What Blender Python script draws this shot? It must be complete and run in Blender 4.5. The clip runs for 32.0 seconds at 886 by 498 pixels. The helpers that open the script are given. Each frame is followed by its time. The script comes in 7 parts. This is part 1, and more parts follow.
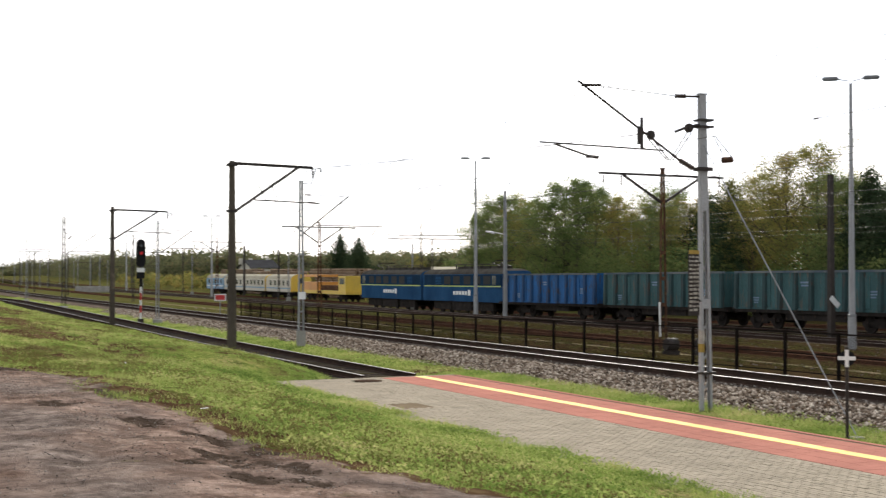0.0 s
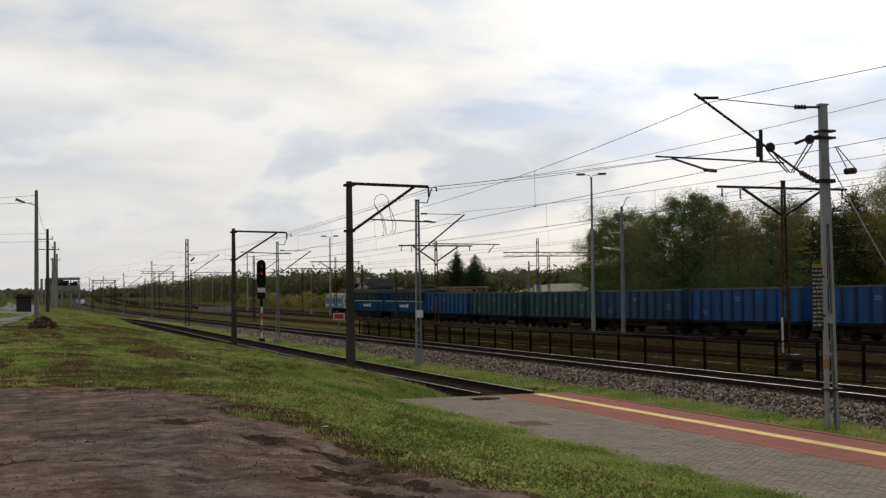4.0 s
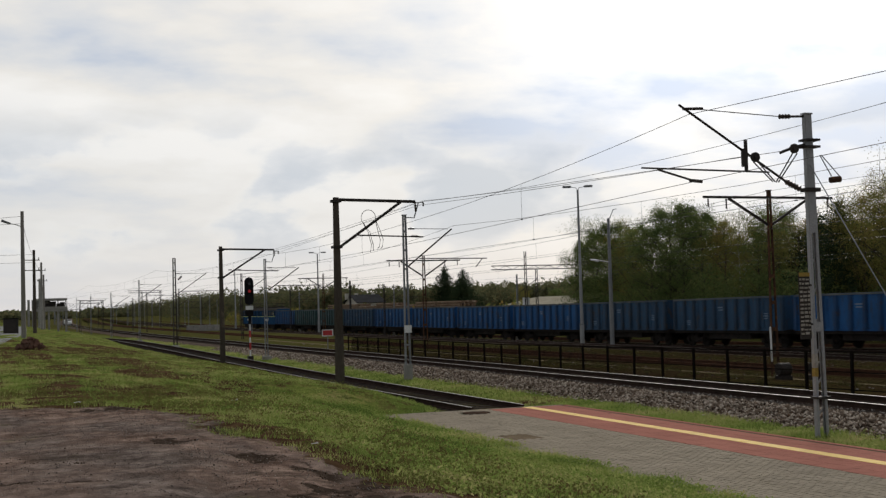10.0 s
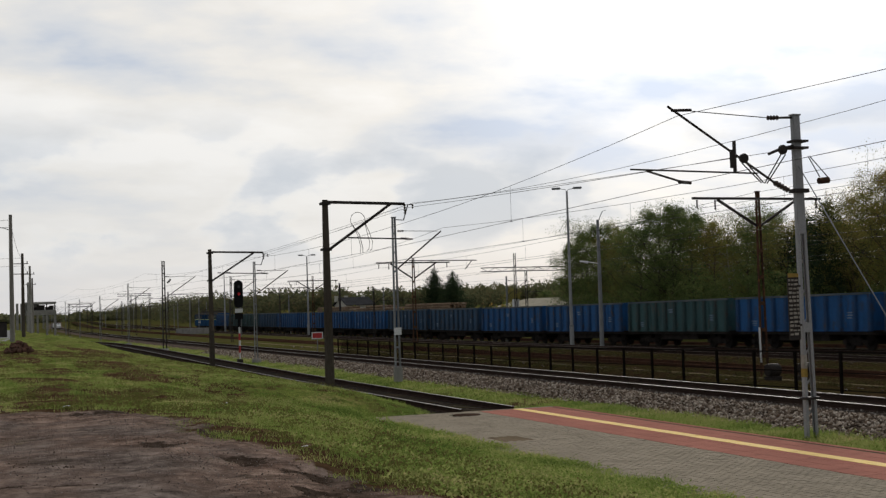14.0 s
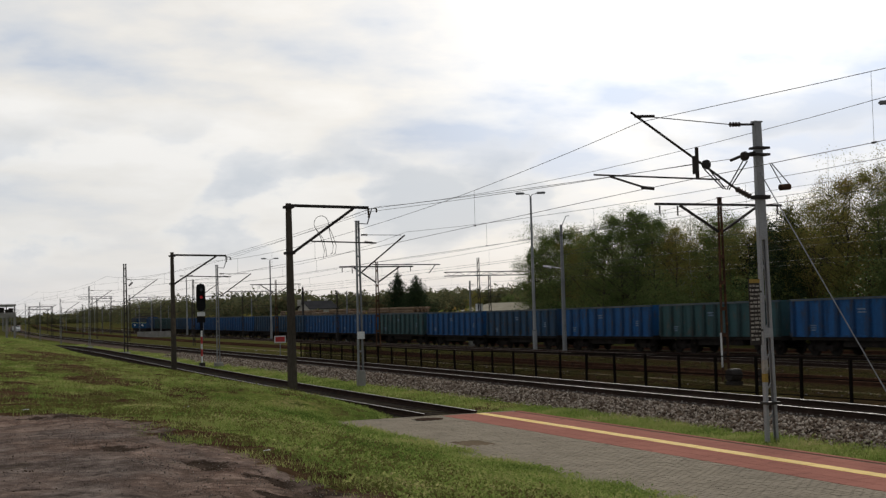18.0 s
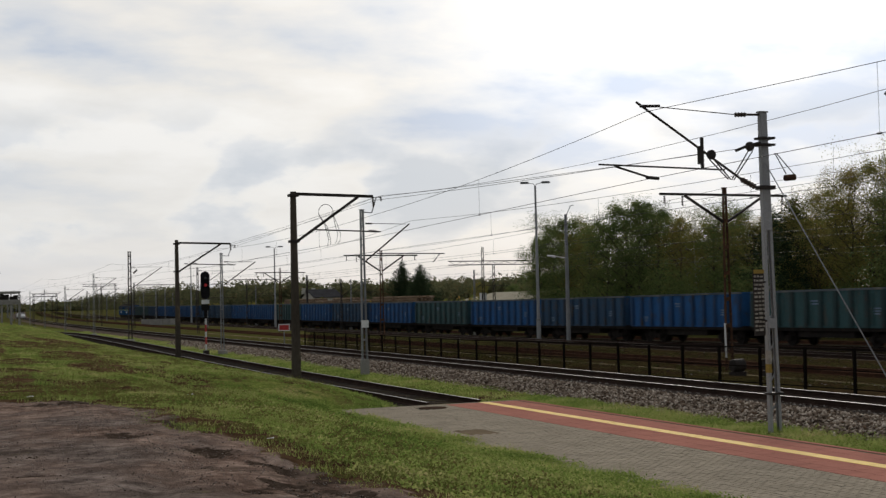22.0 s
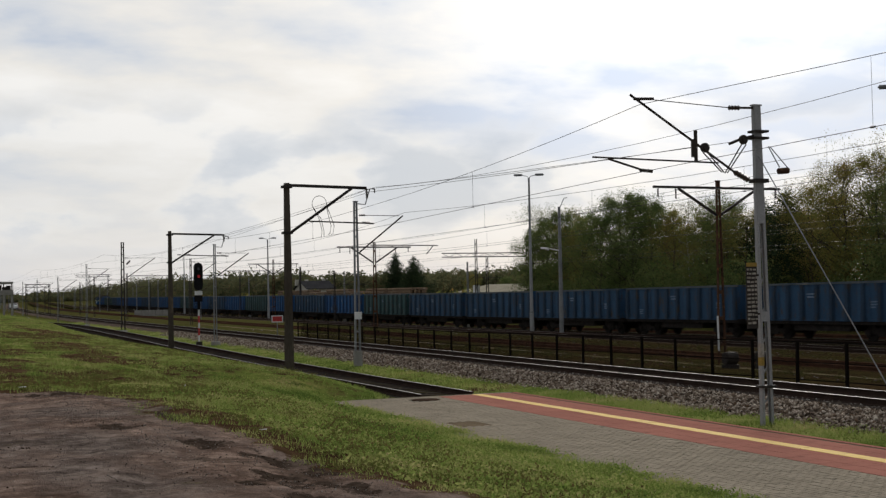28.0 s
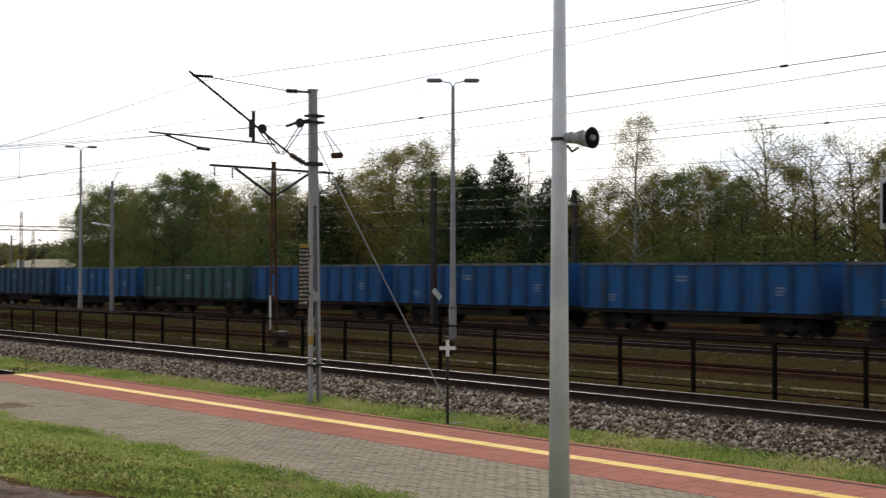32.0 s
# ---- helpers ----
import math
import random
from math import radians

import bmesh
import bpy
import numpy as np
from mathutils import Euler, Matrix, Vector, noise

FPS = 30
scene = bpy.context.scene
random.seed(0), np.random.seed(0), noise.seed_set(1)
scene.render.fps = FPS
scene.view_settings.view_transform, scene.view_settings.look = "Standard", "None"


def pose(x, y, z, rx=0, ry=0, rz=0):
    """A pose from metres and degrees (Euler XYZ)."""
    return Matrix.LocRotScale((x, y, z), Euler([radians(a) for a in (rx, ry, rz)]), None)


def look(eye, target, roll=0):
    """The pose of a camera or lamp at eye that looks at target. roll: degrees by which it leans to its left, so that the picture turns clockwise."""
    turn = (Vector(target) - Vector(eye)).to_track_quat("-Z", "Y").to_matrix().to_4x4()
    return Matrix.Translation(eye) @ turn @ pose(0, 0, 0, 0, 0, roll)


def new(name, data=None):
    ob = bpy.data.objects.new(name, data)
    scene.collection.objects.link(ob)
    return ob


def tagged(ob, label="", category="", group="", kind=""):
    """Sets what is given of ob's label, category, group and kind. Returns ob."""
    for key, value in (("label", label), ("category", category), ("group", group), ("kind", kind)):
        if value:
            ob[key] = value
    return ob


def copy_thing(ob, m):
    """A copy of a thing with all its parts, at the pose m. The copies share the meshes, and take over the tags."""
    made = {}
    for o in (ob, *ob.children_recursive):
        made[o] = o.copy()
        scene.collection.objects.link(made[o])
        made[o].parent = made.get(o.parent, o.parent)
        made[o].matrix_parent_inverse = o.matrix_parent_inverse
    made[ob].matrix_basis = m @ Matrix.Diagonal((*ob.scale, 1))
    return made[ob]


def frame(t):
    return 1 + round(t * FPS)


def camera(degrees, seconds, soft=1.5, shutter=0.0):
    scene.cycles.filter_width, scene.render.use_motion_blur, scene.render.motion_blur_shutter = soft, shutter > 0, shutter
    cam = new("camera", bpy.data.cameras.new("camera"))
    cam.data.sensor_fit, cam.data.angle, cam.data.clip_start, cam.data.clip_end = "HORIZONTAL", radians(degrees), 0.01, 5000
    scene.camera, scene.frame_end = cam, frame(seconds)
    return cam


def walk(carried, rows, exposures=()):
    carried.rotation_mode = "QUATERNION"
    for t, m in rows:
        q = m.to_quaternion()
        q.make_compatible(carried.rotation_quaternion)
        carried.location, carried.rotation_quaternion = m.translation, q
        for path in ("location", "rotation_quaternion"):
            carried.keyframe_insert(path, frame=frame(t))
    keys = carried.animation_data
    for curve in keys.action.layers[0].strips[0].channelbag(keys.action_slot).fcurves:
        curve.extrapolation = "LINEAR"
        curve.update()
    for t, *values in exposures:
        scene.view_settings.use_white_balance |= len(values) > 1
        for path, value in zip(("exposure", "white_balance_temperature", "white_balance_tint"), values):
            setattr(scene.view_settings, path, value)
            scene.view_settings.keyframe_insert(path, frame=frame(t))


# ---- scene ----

# ---------------------------------------------------------------- camera
EYE = 1.65
cam = camera(37.5, 32.0, soft=1.32, shutter=0.5)
PATH = [  # seconds, tilt, lean, turn
    (0, 90.973, 0.065, -24.944), (0.5, 91.275, -0.072, -22.842), (1, 91.584, 0.016, -21.396), (1.5, 91.591, 0.562, -20.782),
    (2, 91.682, 0.675, -20.204), (2.5, 91.72, 0.593, -20.114), (3, 91.79, 0.555, -19.97), (3.5, 91.818, 0.638, -19.893),
    (5.5, 91.588, 0.743, -19.646), (6, 91.87, 1.104, -19.794), (6.5, 91.852, 1.394, -19.95), (7, 91.987, 1.342, -20.064),
    (7.5, 91.967, 1.168, -20.022), (8, 92.188, 1.337, -20.096), (8.5, 92.271, 1.506, -20.209), (9, 92.296, 1.311, -20.167),
    (9.5, 92.357, 1.534, -20.216), (10, 92.405, 1.618, -20.339), (10.5, 92.586, 1.487, -20.415), (11, 92.665, 1.584, -20.427),
    (11.5, 92.605, 1.66, -20.35), (12, 92.616, 1.53, -20.499), (12.5, 92.52, 1.555, -20.48), (13, 92.548, 1.582, -20.744),
    (13.5, 92.51, 1.802, -20.742), (15.5, 92.35, 1.667, -21.262), (16, 92.399, 1.589, -21.817), (16.5, 92.606, 1.472, -22.65),
    (17, 92.785, 1.584, -23.059), (17.5, 92.834, 1.817, -22.802), (18, 92.621, 1.612, -22.397), (18.5, 92.645, 1.575, -22.389),
    (19, 92.485, 1.687, -22.167), (19.5, 92.276, 1.486, -21.805), (20, 92.196, 1.408, -21.811), (20.5, 92.151, 1.432, -21.62),
    (21, 92.08, 1.397, -21.562), (21.5, 92.078, 1.242, -21.694), (22, 92.144, 1.341, -22.219), (22.5, 91.888, 1.148, -23.155),
    (23, 92.005, 1.023, -23.311), (23.5, 91.942, 1.038, -22.855), (24, 91.801, 0.861, -22.885), (24.5, 92.142, 0.588, -22.48),
    (26.5, 91.875, 1.014, -22.753), (27, 91.765, 0.926, -23.063), (27.5, 91.777, 1.079, -22.987), (28, 91.786, 1.143, -22.514),
    (28.5, 91.807, 1.075, -22.498), (29, 91.743, 1.04, -23.36), (29.5, 91.626, 1.104, -26.866), (30, 90.941, 0.532, -31.926),
    (30.5, 90.837, -0.067, -35.419), (31, 91.06, -0.25, -37.931), (31.5, 90.819, -0.651, -40.179), (32, 90.677, -0.073, -41.907),
]

walk(cam, [(t, pose(0, 0, EYE, rx, ry, rz)) for t, rx, ry, rz in PATH],
     exposures=[(0, 1.42), (0.5, 1.12), (1, 0.64), (1.5, 0.3), (2, 0.12), (3, 0.0), (29.0, 0.0), (30, -0.06),
                (30.5, 0.12), (31, 0.32), (32, 0.64)])

# ---------------------------------------------------------------- sky and sun
HEAP_X, HEAP_Y = 0.35, 0.2           # where the heaped clouds lie
SUN_TURN, SUN_RISE = 36.0, 24.0      # degrees right of the tracks, and above the horizon


def make_sky():
    world = bpy.data.worlds.new("overcast_sky")
    world.use_nodes = True
    scene.world = world
    nt = world.node_tree
    nt.nodes.clear()
    n = nt.nodes.new
    link = nt.links.new
    out, bg = n("ShaderNodeOutputWorld"), n("ShaderNodeBackground")
    sky = n("ShaderNodeTexSky")
    sky.sky_type, sky.sun_disc = "NISHITA", False
    sky.sun_elevation, sky.sun_rotation = radians(SUN_RISE), radians(SUN_TURN)
    dim = n("ShaderNodeVectorMath"); dim.operation = "SCALE"; dim.inputs["Scale"].default_value = 0.1
    link(sky.outputs[0], dim.inputs[0])
    co = n("ShaderNodeTexCoord")
    sep = n("ShaderNodeSeparateXYZ"); link(co.outputs["Generated"], sep.inputs[0])
    lift = n("ShaderNodeMath"); lift.operation = "MAXIMUM"; lift.inputs[1].default_value = 0.0
    link(sep.outputs[2], lift.inputs[0])
    add = n("ShaderNodeMath"); add.operation = "ADD"; add.inputs[1].default_value = 0.22
    link(lift.outputs[0], add.inputs[0])
    flat = []
    for k in (0, 1):
        d = n("ShaderNodeMath"); d.operation = "DIVIDE"
        link(sep.outputs[k], d.inputs[0]); link(add.outputs[0], d.inputs[1]); flat.append(d)
    com = n("ShaderNodeCombineXYZ")
    link(flat[0].outputs[0], com.inputs[0]); link(flat[1].outputs[0], com.inputs[1])
    mp = n("ShaderNodeMapping"); mp.inputs["Rotation"].default_value = (0, 0, radians(24)); mp.inputs["Scale"].default_value = (1.0, 1.2, 1)
    link(com.outputs[0], mp.inputs[0])
    layers = []
    for scale, detail, offset in ((1.25, 6.0, 3.7), (3.6, 7.0, 9.1)):
        t = n("ShaderNodeTexNoise"); t.noise_dimensions = "4D"; t.inputs["W"].default_value = offset
        t.inputs["Scale"].default_value, t.inputs["Detail"].default_value, t.inputs["Roughness"].default_value = scale, detail, 0.5
        link(mp.outputs[0], t.inputs["Vector"]); layers.append(t)
    mix = n("ShaderNodeMix"); mix.inputs[0].default_value = 0.34
    link(layers[0].outputs[0], mix.inputs[2]); link(layers[1].outputs[0], mix.inputs[3])
    ramp = n("ShaderNodeValToRGB")
    el = ramp.color_ramp.elements
    el[0].position, el[0].color = 0.39, (0.46, 0.535, 0.67, 1)
    el[1].position, el[1].color = 0.6, (0.96, 0.935, 0.9, 1)
    e = el.new(0.455); e.color = (0.68, 0.7, 0.735, 1)
    e = el.new(0.52); e.color = (0.85, 0.82, 0.775, 1)
    link(mix.outputs[0], ramp.inputs[0])
    # the cloud is thinner and brighter round the hidden sun
    s = Vector((math.sin(radians(SUN_TURN)) * math.cos(radians(SUN_RISE)), math.cos(radians(SUN_TURN)) * math.cos(radians(SUN_RISE)), math.sin(radians(SUN_RISE))))
    dot = n("ShaderNodeVectorMath"); dot.operation = "DOT_PRODUCT"; dot.inputs[1].default_value = s
    link(co.outputs["Generated"], dot.inputs[0])
    glow = n("ShaderNodeMapRange"); glow.interpolation_type = "SMOOTHSTEP"
    for k, v in zip((1, 2, 3, 4), (-0.35, 1.0, 0.36, 1.0)):
        glow.inputs[k].default_value = v
    link(dot.outputs["Value"], glow.inputs[0])
    thin = n("ShaderNodeMapRange"); thin.interpolation_type = "SMOOTHSTEP"
    for k, v in zip((1, 2, 3, 4), (0.9, 0.995, 0.0, 0.3)):
        thin.inputs[k].default_value = v
    link(dot.outputs["Value"], thin.inputs[0])
    gain = n("ShaderNodeMath"); gain.operation = "ADD"; link(thin.outputs[0], gain.inputs[1])
    link(glow.outputs[0], gain.inputs[0])
    gap = n("ShaderNodeVectorMath"); gap.operation = "DOT_PRODUCT"; gap.inputs[1].default_value = (0.572, 0.808, 0.139)
    link(co.outputs["Generated"], gap.inputs[0])
    veil = n("ShaderNodeMapRange"); veil.interpolation_type = "SMOOTHSTEP"
    for k, v in zip((1, 2, 3, 4), (0.965, 0.999, 0.0, 0.22)):
        veil.inputs[k].default_value = v
    link(gap.outputs["Value"], veil.inputs[0])
    gain2 = n("ShaderNodeMath"); gain2.operation = "ADD"; link(gain.outputs[0], gain2.inputs[0]); link(veil.outputs[0], gain2.inputs[1])
    gain = gain2
    lit = n("ShaderNodeVectorMath"); lit.operation = "SCALE"
    link(ramp.outputs[0], lit.inputs[0]); link(gain.outputs[0], lit.inputs["Scale"])
    # haze towards the horizon
    low = n("ShaderNodeMapRange"); low.interpolation_type = "SMOOTHSTEP"
    for k, v in zip((1, 2, 3, 4), (0.0, 0.19, 0.75, 0.0)):
        low.inputs[k].default_value = v
    link(sep.outputs[2], low.inputs[0])
    hz = n("ShaderNodeMix"); hz.data_type = "RGBA"; hz.inputs[7].default_value = (0.645, 0.66, 0.7, 1)
    link(low.outputs[0], hz.inputs[0]); link(lit.outputs[0], hz.inputs[6])
    # heaped clouds low in the sky, grey blue with bright rims
    turn = n("ShaderNodeMath"); turn.operation = "ARCTAN2"
    link(sep.outputs[0], turn.inputs[0]); link(sep.outputs[1], turn.inputs[1])
    place = n("ShaderNodeCombineXYZ")
    link(turn.outputs[0], place.inputs[0]); link(sep.outputs[2], place.inputs[1])
    heap = n("ShaderNodeMapping"); heap.inputs["Scale"].default_value = (1.0, 2.1, 1.0); heap.inputs["Location"].default_value = (HEAP_X, HEAP_Y, 0)
    link(place.outputs[0], heap.inputs[0])
    puff = n("ShaderNodeTexNoise"); puff.noise_dimensions = "2D"
    puff.inputs["Scale"].default_value, puff.inputs["Detail"].default_value, puff.inputs["Roughness"].default_value = 6.5, 8.0, 0.5
    link(heap.outputs[0], puff.inputs["Vector"])
    tone = n("ShaderNodeValToRGB")
    te = tone.color_ramp.elements
    te[0].position, te[0].color = 0.46, (0.86, 0.84, 0.81, 1)
    te[1].position, te[1].color = 0.62, (0.5, 0.555, 0.64, 1)
    te.new(0.5).color = (0.8, 0.8, 0.8, 1)
    te.new(0.55).color = (0.63, 0.665, 0.725, 1)
    link(puff.outputs[0], tone.inputs[0])
    cover = n("ShaderNodeMapRange"); cover.interpolation_type = "SMOOTHSTEP"
    for k, v in zip((1, 2, 3, 4), (0.44, 0.56, 0.0, 0.85)):
        cover.inputs[k].default_value = v
    link(puff.outputs[0], cover.inputs[0])
    rise = n("ShaderNodeMapRange"); rise.interpolation_type = "SMOOTHSTEP"
    for k, v in zip((1, 2, 3, 4), (0.02, 0.06, 0.0, 1.0)):
        rise.inputs[k].default_value = v
    link(sep.outputs[2], rise.inputs[0])
    fade = n("ShaderNodeMapRange"); fade.interpolation_type = "SMOOTHSTEP"
    for k, v in zip((1, 2, 3, 4), (0.09, 0.17, 1.0, 0.0)):
        fade.inputs[k].default_value = v
    link(sep.outputs[2], fade.inputs[0])
    m1 = n("ShaderNodeMath"); m1.operation = "MULTIPLY"; link(rise.outputs[0], m1.inputs[0]); link(fade.outputs[0], m1.inputs[1])
    m2 = n("ShaderNodeMath"); m2.operation = "MULTIPLY"; link(m1.outputs[0], m2.inputs[0]); link(cover.outputs[0], m2.inputs[1])
    cloudy = n("ShaderNodeMix"); cloudy.data_type = "RGBA"
    link(m2.outputs[0], cloudy.inputs[0]); link(hz.outputs[2], cloudy.inputs[6]); link(tone.outputs[0], cloudy.inputs[7])
    both = n("ShaderNodeMix"); both.data_type = "RGBA"; both.inputs[0].default_value = 0.92
    link(dim.outputs[0], both.inputs[6]); link(cloudy.outputs[2], both.inputs[7])
    link(both.outputs[2], bg.inputs[0]); bg.inputs[1].default_value = 1.0
    link(bg.outputs[0], out.inputs[0])
    return s


TO_SUN = make_sky()
sun = new("sun", bpy.data.lights.new("sun", "SUN"))
sun.data.energy, sun.data.angle, sun.data.color = 1.4, radians(14), (1.0, 0.95, 0.87)
sun.matrix_world = look(TO_SUN * 100, (0, 0, 0))

# ---------------------------------------------------------------- materials


def mat(name, c1, c2=None, rough=0.75, metal=0.0, scale=1.5, fine=25.0, bump=0.25, stretch=(1, 1, 1), c3=None, spot=0.62, lit=None, relief=0.02):
    """A surface of colour c1 that drifts to c2 over a scale, has fine grain, and spots of c3 (rust, moss, dirt)."""
    m = bpy.data.materials.new(name)
    m.use_nodes = True
    nt = m.node_tree
    n, link = nt.nodes.new, nt.links.new
    bsdf = nt.nodes["Principled BSDF"]
    bsdf.inputs["Roughness"].default_value, bsdf.inputs["Metallic"].default_value = rough, metal
    bsdf.inputs["Specular IOR Level"].default_value = 0.0 if rough >= 0.85 else 0.25 if rough >= 0.7 else 0.5
    c2 = c2 or tuple(v * 0.72 for v in c1)
    co, info = n("ShaderNodeTexCoord"), n("ShaderNodeObjectInfo")
    shift = n("ShaderNodeVectorMath"); shift.operation = "MULTIPLY_ADD"
    link(info.outputs["Random"], shift.inputs[0])
    shift.inputs[1].default_value = (37, 53, 71)
    mp = n("ShaderNodeMapping"); mp.inputs["Scale"].default_value = stretch
    link(co.outputs["Object"], mp.inputs[0]); link(mp.outputs[0], shift.inputs[2])

    def noise_node(s, detail=4.0, rgh=0.55):
        t = n("ShaderNodeTexNoise")
        t.inputs["Scale"].default_value, t.inputs["Detail"].default_value, t.inputs["Roughness"].default_value = s, detail, rgh
        link(shift.outputs[0], t.inputs["Vector"])
        return t
    big, small = noise_node(scale), noise_node(fine, 3.0)
    fac = n("ShaderNodeMapRange"); fac.inputs[1].default_value, fac.inputs[2].default_value = 0.3, 0.7
    link(big.outputs[0], fac.inputs[0])
    mix = n("ShaderNodeMix"); mix.data_type = "RGBA"
    mix.inputs[6].default_value, mix.inputs[7].default_value = (*c1, 1), (*c2, 1)
    link(fac.outputs[0], mix.inputs[0])
    grain = n("ShaderNodeMapRange")
    for k, v in zip((1, 2, 3, 4), (0.25, 0.75, 0.78, 1.18)):
        grain.inputs[k].default_value = v
    link(small.outputs[0], grain.inputs[0])
    mul = n("ShaderNodeVectorMath"); mul.operation = "SCALE"
    link(mix.outputs[2], mul.inputs[0]); link(grain.outputs[0], mul.inputs["Scale"])
    col = mul.outputs[0]
    if c3:
        third = noise_node(scale * 2.7, 6.0, 0.62)
        edge = n("ShaderNodeMapRange"); edge.inputs[1].default_value, edge.inputs[2].default_value = spot - 0.06, spot + 0.06
        link(third.outputs[0], edge.inputs[0])
        mx = n("ShaderNodeMix"); mx.data_type = "RGBA"; mx.inputs[7].default_value = (*c3, 1)
        link(edge.outputs[0], mx.inputs[0]); link(col, mx.inputs[6])
        col = mx.outputs[2]
    link(col, bsdf.inputs["Base Color"])
    if bump:
        b = n("ShaderNodeBump"); b.inputs["Strength"].default_value, b.inputs["Distance"].default_value = bump, relief
        link(small.outputs[0], b.inputs["Height"]); link(b.outputs[0], bsdf.inputs["Normal"])
    if lit:
        bsdf.inputs["Emission Color"].default_value, bsdf.inputs["Emission Strength"].default_value = (*lit[:3], 1), lit[3]
    return m


STEEL_GREY = mat("galvanised_steel", (0.25, 0.26, 0.27), (0.17, 0.175, 0.185), 0.55, 0.3, 1.2, 40, 0.1, c3=(0.3, 0.2, 0.12), spot=0.7)
STEEL_DARK = mat("dark_weathered_steel", (0.055, 0.045, 0.04), (0.03, 0.027, 0.025), 0.7, 0.3, 2, 40, 0.15)
RUST = mat("rusty_brown_steel", (0.12, 0.066, 0.042), (0.05, 0.032, 0.025), 0.85, 0.1, 1.6, 45, 0.2, c3=(0.22, 0.11, 0.045), spot=0.62)
STEEL_MAST = mat("grey_painted_mast_steel", (0.33, 0.34, 0.35), (0.26, 0.265, 0.275), 0.6, 0.15, 1.2, 40, 0.1, c3=(0.22, 0.19, 0.16), spot=0.68)
WIRE = mat("dark_copper_wire", (0.05, 0.045, 0.045), None, 0.6, 0.5, 1, 20, 0)
INSULATOR = mat("brown_porcelain", (0.05, 0.03, 0.022), None, 0.3, 0, 4, 20, 0)
CONCRETE = mat("weathered_concrete", (0.36, 0.35, 0.33), (0.25, 0.24, 0.225), 0.9, 0, 1.5, 60, 0.3, c3=(0.16, 0.15, 0.13), spot=0.68)
OLD_POLE = mat("tarred_brown_concrete", (0.1, 0.085, 0.07), (0.055, 0.047, 0.04), 0.9, 0, 1.4, 30, 0.3, (1, 1, 0.25), c3=(0.16, 0.13, 0.1), spot=0.66)
WOOD_GREY = mat("grey_weathered_pole", (0.3, 0.28, 0.26), (0.2, 0.185, 0.17), 0.9, 0, 1.5, 40, 0.3, (1, 1, 0.15))
POLE_PAINT = mat("grey_painted_pole", (0.66, 0.68, 0.7), (0.6, 0.62, 0.645), 0.5, 0.0, 0.3, 2, 0.0)
RAIL_TOP = mat("worn_rail", (0.26, 0.235, 0.215), (0.17, 0.15, 0.135), 0.86, 0.0, 1.0, 30, 0.03)
RAIL_SHINE = mat("polished_rail", (0.12, 0.113, 0.107), (0.075, 0.07, 0.065), 0.52, 1.0, 1.0, 30, 0.02)
RAIL_SIDE = mat("brown_rail_side", (0.065, 0.0429, 0.0338), (0.039, 0.0273, 0.0234), 0.85, 0.1, 2, 40, 0.2)
RAIL_RUST = mat("disused_rail", (0.15, 0.075, 0.045), (0.0875, 0.0475, 0.0325), 0.85, 0.1, 2, 40, 0.2)
SLEEPER = mat("dark_oiled_sleeper", (0.065, 0.0559, 0.0494), (0.0364, 0.0312, 0.0286), 0.9, 0, 2, 30, 0.4, c3=(0.117, 0.0975, 0.078), spot=0.66)
SLEEPER_C = mat("dirty_concrete_sleeper", (0.198, 0.162, 0.126), (0.108, 0.0864, 0.0684), 0.9, 0, 2, 40, 0.3)
MESH_DARK = mat("dull_dark_mesh", (0.016, 0.013, 0.011), (0.011, 0.009, 0.008), 0.95, 0, 2, 30, 0)
STONE = mat("ballast_stone", (0.3, 0.26, 0.23), (0.16, 0.14, 0.13), 0.9, 0, 3.0, 25, 0.5, c3=(0.42, 0.39, 0.36), spot=0.6)
STONE_BED = mat("ballast_bed", (0.1553, 0.1188, 0.0945), (0.07425, 0.0567, 0.0459), 0.95, 0, 5.0, 22, 1.0, c3=(0.27, 0.2362, 0.2093), spot=0.62, relief=0.06)
BED_OIL = mat("oily_dark_ballast", (0.063, 0.0504, 0.042), (0.035, 0.0294, 0.0252), 0.95, 0, 4.0, 20, 1.0, c3=(0.119, 0.0952, 0.077), spot=0.64, relief=0.05)
BED_OLD = mat("overgrown_ballast", (0.0442, 0.0306, 0.0187), (0.0408, 0.0374, 0.0153), 0.95, 0, 0.6, 14, 0.6, c3=(0.0765, 0.0544, 0.034), spot=0.64, relief=0.06)
SAND = mat("trodden_sand", (0.247, 0.19, 0.1235), (0.133, 0.1102, 0.0646), 0.95, 0, 0.7, 12, 0.6, c3=(0.19, 0.209, 0.0855), spot=0.6)
PAVER = mat("grey_beige_paver", (0.375, 0.325, 0.255), (0.295, 0.256, 0.2), 0.9, 0, 1.3, 60, 0.3, c3=(0.195, 0.1755, 0.1365), spot=0.66)
PAVER_RED = mat("red_paver", (0.43, 0.195, 0.152), (0.35, 0.16, 0.127), 0.88, 0, 1.2, 50, 0.3, c3=(0.2196, 0.1188, 0.09648), spot=0.68)
LINE_YELLOW = mat("yellow_line_slab", (0.85, 0.5832, 0.1296), (0.7128, 0.486, 0.1296), 0.8, 0, 1.5, 50, 0.2, c3=(0.486, 0.3888, 0.1944), spot=0.7)
WET_SAND = mat("brown_wet_sand", (0.2, 0.155, 0.105), (0.14, 0.108, 0.075), 0.95, 0, 3, 40, 0.3)
